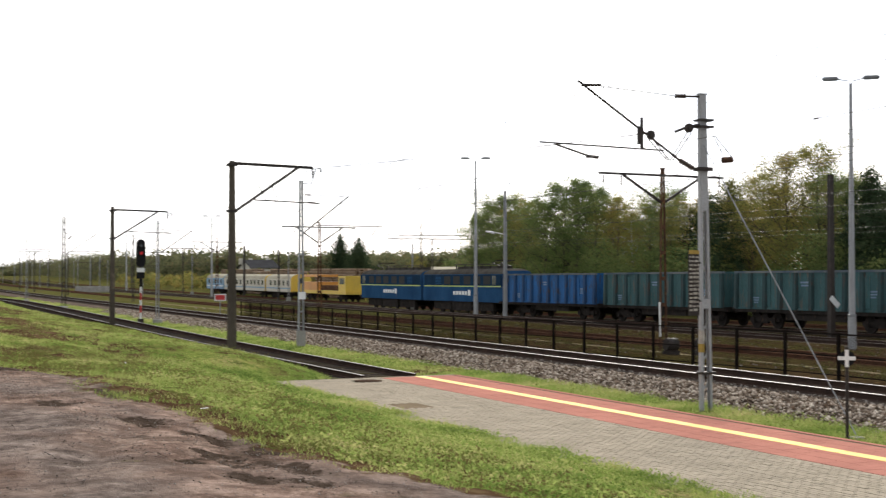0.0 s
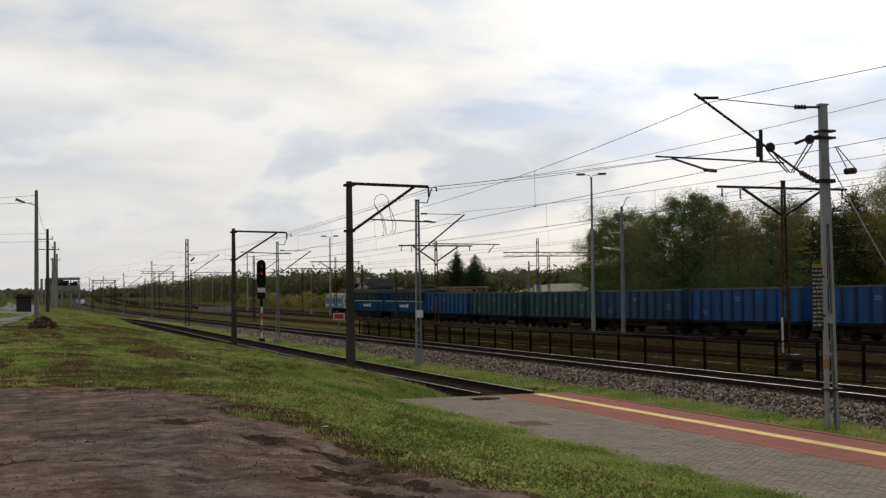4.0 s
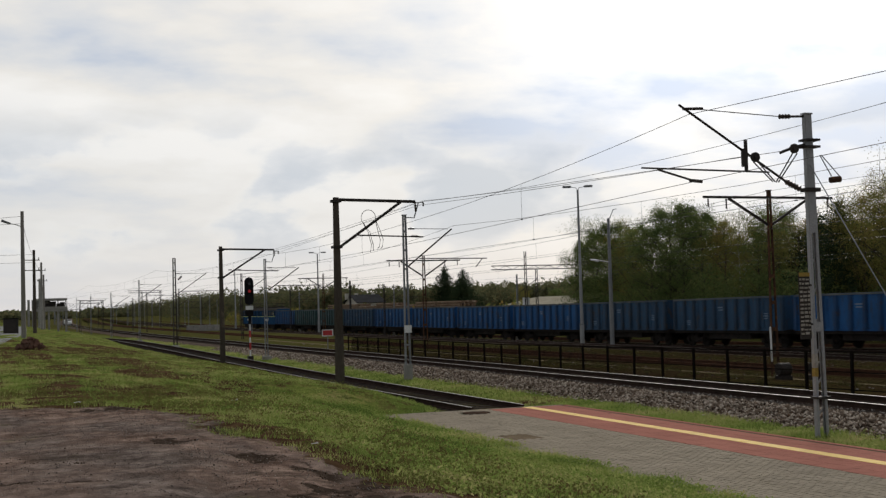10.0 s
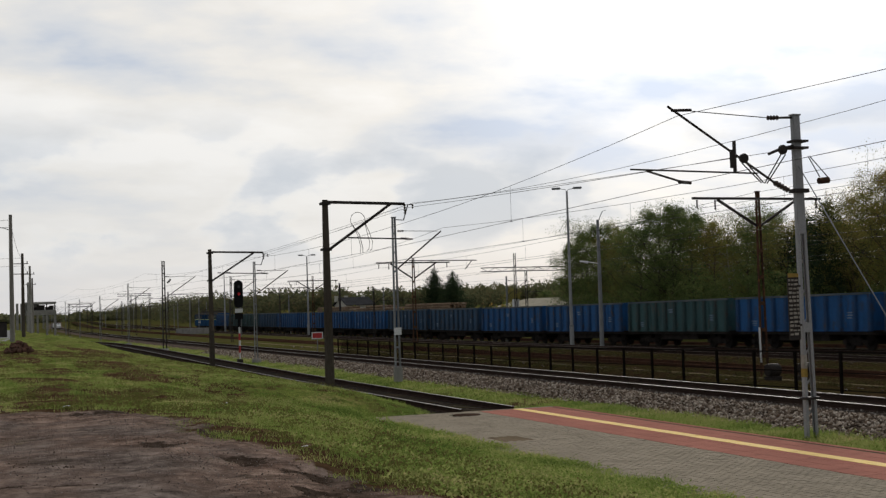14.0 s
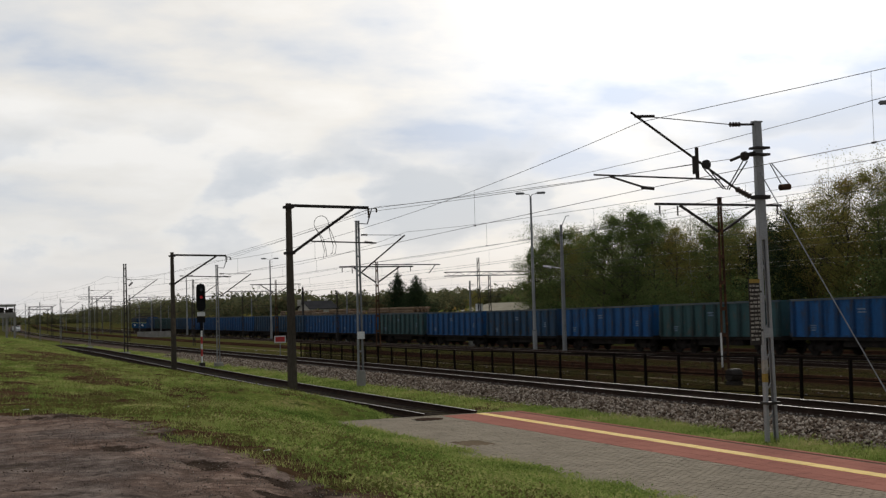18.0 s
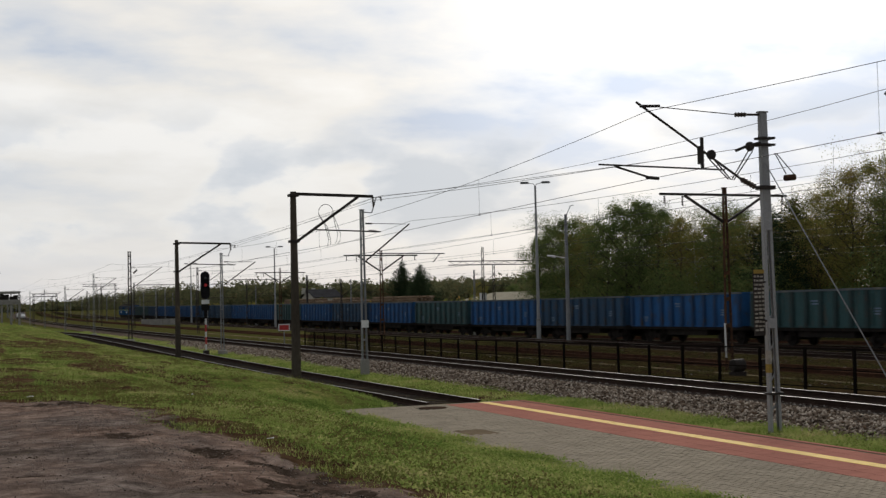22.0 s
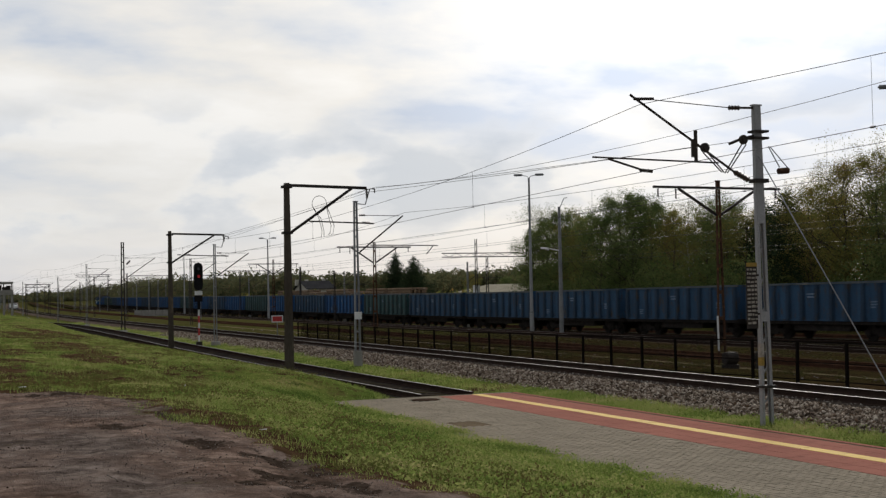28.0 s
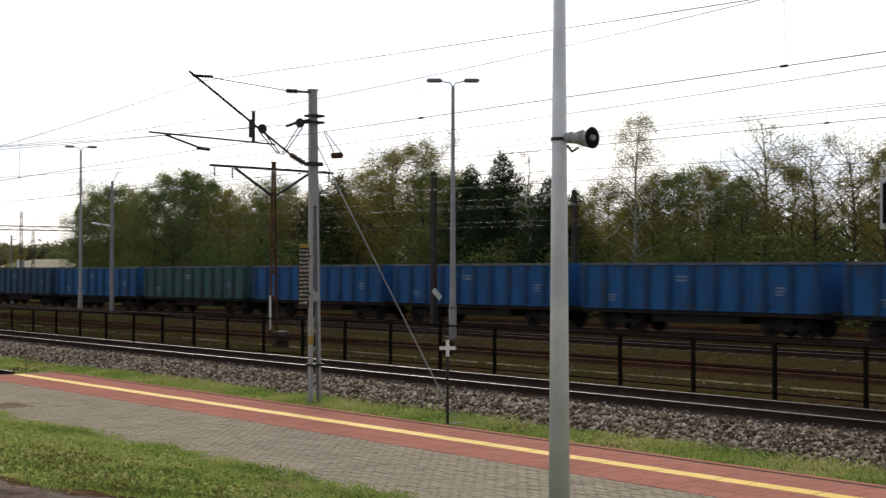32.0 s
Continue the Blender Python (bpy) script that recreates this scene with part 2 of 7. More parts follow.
IRON = mat("rusty_cast_iron", (0.075, 0.048, 0.034), (0.04, 0.03, 0.024), 0.9, 0.0, 5, 40, 0.3)
JOINT = mat("sand_joint", (0.156, 0.144, 0.114), (0.096, 0.096, 0.06), 0.95, 0, 4, 40, 0.3)
WHITE = mat("white_paint", (0.75, 0.76, 0.76), (0.62, 0.63, 0.63), 0.6, 0, 3, 30, 0.05)
BLACK = mat("black_enamel", (0.02, 0.02, 0.022), None, 0.86, 0, 3, 30, 0.05)
RED_PAINT = mat("red_paint", (0.5, 0.03, 0.03), (0.38, 0.025, 0.025), 0.55, 0, 3, 30, 0.05)
YELLOW = mat("yellow_paint", (0.7, 0.48, 0.06), (0.58, 0.4, 0.07), 0.6, 0, 2, 30, 0.05)
GLASS_DARK = mat("dark_window_glass", (0.02, 0.025, 0.03), None, 0.12, 0, 1, 10, 0)
ROAD = mat("pale_asphalt", (0.3, 0.3, 0.3), (0.22, 0.22, 0.22), 0.9, 0, 0.5, 30, 0.3)

# ---------------------------------------------------------------- mesh helpers


def mesh_of(bm, name, material, smooth=False):
    me = bpy.data.meshes.new(name)
    bm.to_mesh(me)
    bm.free()
    for m in (material if isinstance(material, (list, tuple)) else [material]):
        me.materials.append(m)
    if smooth:
        me.polygons.foreach_set("use_smooth", [True] * len(me.polygons))
    return me


def part(name, bm, material, parent=None, label="", smooth=False):
    """Links a bmesh (or a finished mesh) as one mesh object under parent."""
    ob = new(name, bm if isinstance(bm, bpy.types.Mesh) else mesh_of(bm, name, material, smooth))
    ob.parent = parent
    if label:
        tagged(ob, label)
    return ob


def thing(name, label, category, x=0, y=0, z=0, turn=0, group="", kind=""):
    ob = new(name)
    ob.matrix_basis = pose(x, y, z, 0, 0, turn)
    ob.empty_display_size = 0.2
    return tagged(ob, label, category, group, kind)


def box(bm, x0, x1, y0, y1, z0, z1, m=None):
    vs = [bm.verts.new((x, y, z)) for z in (z0, z1) for x, y in ((x0, y0), (x1, y0), (x1, y1), (x0, y1))]
    for f in ((3, 2, 1, 0), (4, 5, 6, 7), (0, 1, 5, 4), (1, 2, 6, 5), (2, 3, 7, 6), (3, 0, 4, 7)):
        face = bm.faces.new([vs[i] for i in f])
        if m is not None:
            face.material_index = m
    return vs


def beam(bm, a, b, w, h=None, w2=None, h2=None):
    """A square bar from a to b; h is its upright (or, for posts, lateral) side; it may taper."""
    a, b = Vector(a), Vector(b)
    h = h or w
    w2, h2 = w2 or w, h2 or h
    d = (b - a).normalized()
    side = d.cross(Vector((0, 0, 1)))
    side = side.normalized() if side.length > 1e-3 else Vector((0, 1, 0))
    up = side.cross(d)
    vs = [bm.verts.new(p + side * (sx * ww / 2) + up * (sz * hh / 2)) for p, ww, hh in ((a, w, h), (b, w2, h2)) for sx, sz in ((-1, -1), (1, -1), (1, 1), (-1, 1))]
    for f in ((3, 2, 1, 0), (4, 5, 6, 7), (0, 1, 5, 4), (1, 2, 6, 5), (2, 3, 7, 6), (3, 0, 4, 7)):
        bm.faces.new([vs[i] for i in f])


def tube(bm, a, b, r, r2=None, seg=8, caps=True):
    a, b = Vector(a), Vector(b)
    r2 = r if r2 is None else r2
    d = (b - a).normalized()
    side = d.cross(Vector((0, 0, 1)))
    side = side.normalized() if side.length > 1e-3 else Vector((1, 0, 0))
    up = side.cross(d)
    rings = [[bm.verts.new(p + side * (rr * math.cos(k * math.tau / seg)) + up * (rr * math.sin(k * math.tau / seg))) for k in range(seg)] for p, rr in ((a, r), (b, r2))]
    for k in range(seg):
        bm.faces.new((rings[0][k], rings[1][k], rings[1][(k + 1) % seg], rings[0][(k + 1) % seg]))
    if caps:
        bm.faces.new(rings[0])
        bm.faces.new(rings[1][::-1])


def chain(bm, pts, r, seg=5):
    """One bent tube through the points."""
    pts = [Vector(p) for p in pts]
    last = None
    for i, p in enumerate(pts):
        d = (pts[min(i + 1, len(pts) - 1)] - pts[max(i - 1, 0)]).normalized()
        side = d.cross(Vector((0, 0, 1)))
        side = side.normalized() if side.length > 1e-3 else Vector((1, 0, 0))
        up = side.cross(d)
        ring = [bm.verts.new(p + side * (r * math.cos(k * math.tau / seg)) + up * (r * math.sin(k * math.tau / seg))) for k in range(seg)]
        if last:
            for k in range(seg):
                bm.faces.new((last[k], ring[k], ring[(k + 1) % seg], last[(k + 1) % seg]))
        last = ring


def ribs(bm, a, b, r, count, seg=8):
    """An insulator: a rod with discs from a to b."""
    a, b = Vector(a), Vector(b)
    tube(bm, a, b, r * 0.45, seg=seg)
    for k in range(count):
        c = a.lerp(b, (k + 0.5) / count)
        d = (b - a) / count * 0.3
        tube(bm, c - d, c + d, r, r * 0.6, seg)


def raw(name, verts, faces, material, parent=None, smooth=False):
    me = bpy.data.meshes.new(name)
    me.from_pydata(verts, [], faces)
    for m in (material if isinstance(material, (list, tuple)) else [material]):
        me.materials.append(m)
    if smooth:
        me.polygons.foreach_set("use_smooth", [True] * len(me.polygons))
    ob = new(name, me)
    ob.parent = parent
    return ob


# ---------------------------------------------------------------- plan (metres; y along the tracks, x across, z up)
PLAT_Z, PLAT_X0, PLAT_RED, PLAT_X1, PLAT_Y0, PLAT_Y1 = -1.2, 10.0, 13.24, 15.5, -30.0, 32.5
SIDING_X, SIDING_Z = 13.55, -1.25
MAIN_X, MAIN_Z = 20.2, -0.89
T3_X, T3_Z = 30.5, -1.2
T4_X, T4_Z = 39.9, -1.36
TRAIN_X, TRAIN_Z = 48.3, -1.46
T6_X, T6_Z = 54.5, -1.5
FENCE_X = 22.3


def lerp_table(x, table):
    if x <= table[0][0]:
        return table[0][1]
    for (x0, z0), (x1, z1) in zip(table[:-1], table[1:]):
        if x <= x1:
            return z0 + (z1 - z0) * (x - x0) / (x1 - x0)
    return table[-1][1]


FAR_SIDE = [(15.6, -1.42), (15.8, -1.33), (17.2, -1.27), (18.6, -1.2), (21.8, -1.2), (22.3, -1.0), (24, -1.05), (28, -1.32), (33, -1.4), (37, -1.5), (42, -1.56), (46, -1.66), (58, -1.7), (80, -1.5), (400, -1.2)]
NEAR_A = [(-60, 0.2), (-6, 0.0), (2.5, 0.0), (4.5, -0.14), (7, -0.6), (9.0, -1.05), (9.9, -1.17), (10.15, -1.45)] + FAR_SIDE
NEAR_B = [(-60, 0.2), (-6, 0.1), (2.5, 0.05), (5, -0.08), (8.0, -0.36), (10.4, -0.66), (11.4, -0.86), (12.3, -1.2), (12.7, -1.36), (14.8, -1.42)] + FAR_SIDE


def smooth(a, b, v):
    t = min(max((v - a) / (b - a), 0.0), 1.0)
    return t * t * (3 - 2 * t)


def yard_dip(y):
    """The yard beyond the first tracks falls a little along the line."""
    return -0.45 * smooth(25, 118, y)


def bend(y):
    """Past the yard the line curves gently to the right."""
    return 0.000116 * max(0.0, min(y, 450) - 114) ** 2 + 0.078 * max(0.0, y - 450)


def siding_bend(y):
    """The siding draws in towards the main track."""
    return bend(y) + 0.4 * smooth(50, 120, y) + 5.5 * smooth(130, 330, y)


def siding_rise(y):
    """It climbs a little away from the platform."""
    return 0.12 + 0.3 * smooth(34, 112, y) - 0.4 * smooth(118, 170, y)


def ground_z(x, y):
    b = smooth(31.0, 36.5, y)
    z = lerp_table(x, NEAR_A) * (1 - b) + lerp_table(x, NEAR_B) * b
    if x < 12:
        z += 0.0022 * max(y - 20, 0) * smooth(12, 6, x) * smooth(400, 90, y)
        near = smooth(9.4, 7.0, x) if y < 34 else smooth(12.0, 10.0, x)
        d = dirt_mask(x, y) if y < 30 else 0.0
        z += 0.42 * smooth(80, 112, y) * smooth(230, 170, y) * smooth(12.0, 10.2, x) * smooth(5.5, 8.5, x)     # a low crest beside the siding
        lump = noise.noise((x * 1.7, y * 1.1, 11.0))
        z += near * (0.09 * noise.noise((x * 0.22, y * 0.12, 3.0)) + 0.022 * noise.noise((x * 0.9, y * 0.6, 7.0)) + 0.012 * noise.noise((x * 2.6, y * 2.1, 4.0))
                     + (1 - d) * (0.05 * lump + 0.06 * noise.noise((x * 0.7, y * 0.45, 5.0))) + 4 * d * (1 - d) * 0.04 * noise.noise((x * 3.1, y * 2.2, 1.0)))
        if y < 30:
            z += near * 0.012 * d * (abs(noise.noise((x * 3.6, y * 1.9, 8.0))) - 0.2) * 2
        if y < 26:                        # wheel ruts in the soft earth
            z += churn_mask(x, y) * (0.05 * noise.noise((x * 4.2, y * 2.6, 3.3)) - 0.02)
            for c, yy in ((3.9, 13.6), (4.6, 14.4), (2.4, 12.8)):
                r = abs(x - c - 0.35 * (y - yy))
                z -= 0.05 * smooth(0.35, 0.0, r) * smooth(3.2, 0.8, abs(y - yy))
    else:
        z += yard_dip(y) * smooth(41, 46, x) * smooth(400, 120, x)
    return z


def dirt_mask(x, y):
    """1 on the trodden earth yard, 0 on grass."""
    edge = lerp_table(y, [(0, 6.2), (9, 5.0), (12.4, 4.0), (13.9, 3.6), (16.8, 3.45), (19.6, 3.1), (22.8, 2.6), (24.6, 1.0), (25.6, 0.0), (27, -30), (30, -60)])
    wob = 0.9 * noise.noise((x * 0.35, y * 0.2, 1.5)) + 0.4 * noise.noise((x * 1.1, y * 0.6, 5.5))
    return smooth(-1.3, 0.8, edge + wob - x)


# earth churned up and wet: x, y, half width, half length
CHURNED_SPOTS = [(3.33, 12.1, 0.35, 0.5), (3.45, 11.5, 0.3, 0.45), (3.15, 10.6, 0.3, 0.4), (3.55, 13.6, 0.25, 0.7), (3.75, 11.1, 0.2, 0.5), (3.6, 10.3, 0.22, 0.3), (2.9, 11.6, 0.2, 0.3),
                 (3.9, 12.6, 0.25, 0.5), (3.2, 15.0, 0.3, 0.5), (2.5, 16.8, 0.35, 0.4), (3.5, 18.4, 0.3, 1.0), (2.4, 23.2, 0.8, 0.4), (1.0, 25.2, 0.9, 0.3), (0.3, 13.45, 0.75, 0.12), (1.15, 13.4, 0.4, 0.12)]


def churn_mask(x, y):
    c = 0.0
    if y < 27:
        for px, py, rx, ry in CHURNED_SPOTS:
            c = max(c, smooth(1.9, 0.1, ((x - px) / rx) ** 2 + ((y - py) / ry) ** 2))
    return c


# worn brown places: x, y, half width, half length
BARE_SPOTS = [(5.3, 47, 0.9, 7), (5.2, 63, 1.1, 5), (2.1, 27.3, 1.0, 0.9), (5.0, 36.6, 1.1, 2.4), (4.1, 28.6, 0.6, 1.0), (6.6, 34, 0.9, 1.6), (6.9, 26.5, 0.35, 3.0), (0.8, 26.5, 1.2, 0.7), (2.8, 24.2, 0.9, 0.6),
              (3.9, 18.8, 0.7, 1.6), (4.3, 15.6, 0.8, 1.8), (4.6, 13.2, 0.9, 1.5), (5.6, 12.0, 0.7, 1.2), (3.0, 40, 0.8, 3), (2.8, 52, 0.6, 4)]


def bare_mask(x, y):
    """1 on brown bare soil: round the edge of the yard and in worn strips through the grass."""
    d = dirt_mask(x, y)
    rim = 3 * d * (1 - d) + (0.35 if 0.001 < d < 0.5 else 0)
    for px, py, rx, ry in BARE_SPOTS:
        e = ((x - px) / rx) ** 2 + ((y - py) / ry) ** 2
        rim = max(rim, 1.1 * smooth(1.5, 0.3, e + 0.5 * noise.noise((x * 1.3, y * 0.6, 2.2))))
    worn = smooth(-0.05, 0.22, noise.noise((x * 0.3 + y * 0.02, y * 0.075, 6.0)) + 0.35 * noise.noise((x * 0.9, y * 0.3, 8.0)))
    worn *= smooth(-4, 0, x) * smooth(10.5, 8.0, x) * smooth(24, 29, y) * smooth(110, 70, y)
    return min(1.0, max(rim * 1.1, worn))

# ---------------------------------------------------------------- ground


def ground_material():
    m = bpy.data.materials.new("grass_and_earth")
    m.use_nodes = True
    nt = m.node_tree
    n, link = nt.nodes.new, nt.links.new
    bsdf = nt.nodes["Principled BSDF"]
    bsdf.inputs["Roughness"].default_value = 0.95
    bsdf.inputs["Specular IOR Level"].default_value = 0.0
    pos = n("ShaderNodeNewGeometry")

    def tex(scale, detail=5.0, stretch=(1, 1, 1), rgh=0.6):
        mp = n("ShaderNodeMapping"); mp.inputs["Scale"].default_value = stretch
        link(pos.outputs["Position"], mp.inputs[0])
        t = n("ShaderNodeTexNoise")
        t.inputs["Scale"].default_value, t.inputs["Detail"].default_value, t.inputs["Roughness"].default_value = scale, detail, rgh
        link(mp.outputs[0], t.inputs["Vector"])
        return t.outputs[0]

    def ramp(src, stops):
        r = n("ShaderNodeValToRGB")
        el = r.color_ramp.elements
        el[0].position, el[0].color = stops[0][0], (*stops[0][1], 1)
        el[1].position, el[1].color = stops[-1][0], (*stops[-1][1], 1)
        for p, c in stops[1:-1]:
            el.new(p).color = (*c, 1)
        link(src, r.inputs[0])
        return r.outputs[0]

    def blend(f, a, b):
        x = n("ShaderNodeMix"); x.data_type = "RGBA"
        link(f, x.inputs[0]); link(a, x.inputs[6]); link(b, x.inputs[7])
        return x.outputs[2]

    def span(src, lo, hi, a=0.0, b=1.0):
        r = n("ShaderNodeMapRange")
        for k, v in zip((1, 2, 3, 4), (lo, hi, a, b)):
            r.inputs[k].default_value = v
        link(src, r.inputs[0])
        return r.outputs[0]

    def math2(op, a, b):
        x = n("ShaderNodeMath"); x.operation = op
        for k, v in ((0, a), (1, b)):
            if isinstance(v, (int, float)):
                x.inputs[k].default_value = v
            else:
                link(v, x.inputs[k])
        return x.outputs[0]

    lush = ramp(tex(0.33, 6), [(0.34, (0.1, 0.145, 0.032)), (0.5, (0.17, 0.202, 0.048)), (0.58, (0.245, 0.235, 0.078)), (0.68, (0.285, 0.225, 0.11))])
    deep = ramp(tex(1.2, 6), [(0.35, (0.035, 0.055, 0.012)), (0.55, (0.1, 0.13, 0.03)), (0.7, (0.19, 0.165, 0.062))])
    grass = blend(span(tex(9, 6, (1, 0.6, 1), 0.7), 0.38, 0.6), lush, deep)
    bare = ramp(tex(2.2, 7), [(0.3, (0.0352, 0.0209, 0.0121)), (0.5, (0.077, 0.0462, 0.0264)), (0.7, (0.132, 0.0902, 0.0484))])
    dirt = blend(span(tex(0.42, 6, (1, 0.6, 1)), 0.42, 0.58), ramp(tex(1.6, 12, (1, 1, 1), 0.82), [(0.38, (0.033, 0.0255, 0.0222)), (0.5, (0.092, 0.073, 0.063)), (0.6, (0.17, 0.138, 0.12))]),
                 ramp(tex(1.3, 12, (1, 1, 1), 0.82), [(0.38, (0.036, 0.0235, 0.018)), (0.5, (0.106, 0.073, 0.058)), (0.6, (0.215, 0.158, 0.128))]))
    damp = math2("MULTIPLY", span(tex(0.9, 7, (1, 0.4, 1)), 0.55, 0.66), span(tex(5, 5), 0.35, 0.6))
    dirt = blend(damp, dirt, ramp(tex(3, 6), [(0.35, (0.026, 0.02, 0.016)), (0.65, (0.06, 0.046, 0.036))]))
    moss = math2("MULTIPLY", span(tex(0.75, 6), 0.6, 0.68), span(tex(6, 5), 0.4, 0.6, 0.0, 0.6))
    dirt = blend(moss, dirt, ramp(tex(8, 4), [(0.4, (0.05, 0.05, 0.02)), (0.6, (0.1, 0.095, 0.04))]))
    grit = tex(38, 3)
    dirt = blend(span(grit, 0.66, 0.74, 0.0, 0.4), dirt, ramp(tex(60, 1), [(0.4, (0.12, 0.11, 0.1)), (0.6, (0.34, 0.32, 0.3))]))
    bm_ = n("ShaderNodeAttribute"); bm_.attribute_name = "bare"
    worn = span(math2("ADD", bm_.outputs["Fac"], math2("MULTIPLY", math2("SUBTRACT", tex(2.4, 7), 0.5), 1.6)), 0.42, 0.72)
    patch = math2("MAXIMUM", worn, math2("MULTIPLY", span(tex(0.5, 6, (1, 0.7, 1)), 0.55, 0.62), span(tex(2.5, 5), 0.35, 0.55)))
    meadow = blend(patch, grass, bare)
    mask = n("ShaderNodeAttribute"); mask.attribute_name = "earth"
    rag = math2("ADD", mask.outputs["Fac"], math2("MULTIPLY", math2("SUBTRACT", tex(3.0, 6), 0.5), 1.1))
    earth = span(rag, 0.44, 0.56)
    tone = n("ShaderNodeVectorMath"); tone.operation = "SCALE"
    link(dirt, tone.inputs[0]); link(span(tex(0.35, 4, (1, 0.6, 1)), 0.3, 0.7, 1.3, 1.95), tone.inputs["Scale"])
    near = blend(earth, meadow, tone.outputs[0])
    ch = n("ShaderNodeAttribute"); ch.attribute_name = "churn"
    wet = span(math2("ADD", ch.outputs["Fac"], math2("MULTIPLY", math2("SUBTRACT", tex(5.5, 8, (1, 0.55, 1), 0.65), 0.5), 2.6)), 0.62, 0.85)
    near = blend(math2("MULTIPLY", wet, span(ch.outputs["Fac"], 0.02, 0.2)), near, ramp(tex(9, 6), [(0.35, (0.034, 0.025, 0.019)), (0.65, (0.075, 0.055, 0.043))]))
    # the railway yard: brown-green weeds on cinders
    yard = blend(span(tex(0.5, 6, (1, 0.4, 1)), 0.42, 0.58), ramp(tex(4, 6), [(0.3, (0.0238, 0.017, 0.0102)), (0.5, (0.0476, 0.0323, 0.017)), (0.7, (0.0935, 0.0612, 0.0306))]),
                 ramp(tex(3, 6), [(0.3, (0.027, 0.024, 0.0096)), (0.6, (0.0612, 0.0496, 0.0176))]))
    ym = n("ShaderNodeAttribute"); ym.attribute_name = "yard"
    link(blend(ym.outputs["Fac"], near, yard), bsdf.inputs["Base Color"])
    bump = n("ShaderNodeBump"); bump.inputs["Strength"].default_value, bump.inputs["Distance"].default_value = 0.9, 0.03
    link(math2("ADD", tex(24, 7, (1, 1, 1), 0.72), math2("MULTIPLY", grit, 0.5)), bump.inputs["Height"])
    link(bump.outputs[0], bsdf.inputs["Normal"])
    return m


GROUND = ground_material()


def steps(*runs):
    out = []
    for a, b, s in runs:
        k = max(1, round((b - a) / s))
        out += [a + (b - a) * i / k for i in range(k)]
    return out + [runs[-1][1]]


def make_ground():
    xs = steps((-1500, -300, 400), (-300, -60, 60), (-60, -8, 8), (-8, -3, 0.5), (-3, 11, 0.13), (11, 13, 0.25), (13, 24, 0.5), (24, 60, 3), (60, 200, 20), (200, 2500, 400))
    ys = steps((-400, -40, 60), (-40, 6, 4), (6, 26, 0.16), (26, 45, 0.3), (45, 120, 0.9), (120, 300, 6), (300, 600, 50), (600, 4000, 500))
    verts = [(x, y, ground_z(x, y)) for y in ys for x in xs]
    w = len(xs)
    faces = [(j * w + i, j * w + i + 1, (j + 1) * w + i + 1, (j + 1) * w + i) for j in range(len(ys) - 1) for i in range(w - 1)]
    ob = raw("ground", verts, faces, GROUND, smooth=True)
    for name, fn in (("earth", dirt_mask), ("bare", bare_mask), ("churn", churn_mask), ("yard", lambda x, y: smooth(17.0, 18.5, x) * smooth(300, 160, x) * (1 - 0.3 * smooth(60, 95, y)) + smooth(11.9, 12.4, x) * smooth(15.0, 14.6, x))):
        layer = ob.data.attributes.new(name, "FLOAT", "POINT")
        layer.data.foreach_set("value", [fn(v[0], v[1]) for v in verts])
    tagged(ob, "uneven grass and bare trodden earth beside the railway", "ground", kind="structure")


make_ground()


def rail_profile(x, z, y0, y1, wide=0.07, high=0.16):
    """A flat-bottom rail along y with its head at height z."""
    prof = [(-0.07, -high), (0.07, -high), (0.07, -high + 0.018), (0.012, -high + 0.035), (0.012, -0.045), (wide / 2, -0.035), (wide / 2, -0.004), (wide / 2 - 0.008, 0),
            (-wide / 2 + 0.008, 0), (-wide / 2, -0.004), (-wide / 2, -0.035), (-0.012, -0.045), (-0.012, -high + 0.035), (-0.07, -high + 0.018)]
    bm = bmesh.new()
    a = [bm.verts.new((x + px, y0, z + pz)) for px, pz in prof]
    b = [bm.verts.new((x + px, y1, z + pz)) for px, pz in prof]
    k = len(prof)
    for i in range(k):
        f = bm.faces.new((a[i], a[(i + 1) % k], b[(i + 1) % k], b[i]))
        f.material_index = 1 if i in (6, 7, 8) else 0
    bm.faces.new(a[::-1]); bm.faces.new(b)
    return bm


def bed(name, profile, y0, y1, material, label, dip=None, curve=bend, shoulder=None):
    """A ballast bed: a cross-section along the track, ragged a little."""
    ys = steps((y0, 140, 0.8), (140, y1, 20))
    verts, w = [], len(profile)
    for j, y in enumerate(ys):
        for i, (px, pz) in enumerate(profile):
            r = 0.05 * noise.noise((px * 2, y * 1.3, 2.0)) if 0 < i < w - 1 else 0
            verts.append((px + r + curve(y), y, pz + r * 0.6 + (dip(y) if dip else 0) + (shoulder(y) if shoulder and i < 3 else 0)))
    faces = [(j * w + i, j * w + i + 1, (j + 1) * w + i + 1, (j + 1) * w + i) for j in range(len(ys) - 1) for i in range(w - 1)]
    return tagged(raw(name, verts, faces, material, smooth=True), label, "ballast", kind="structure")


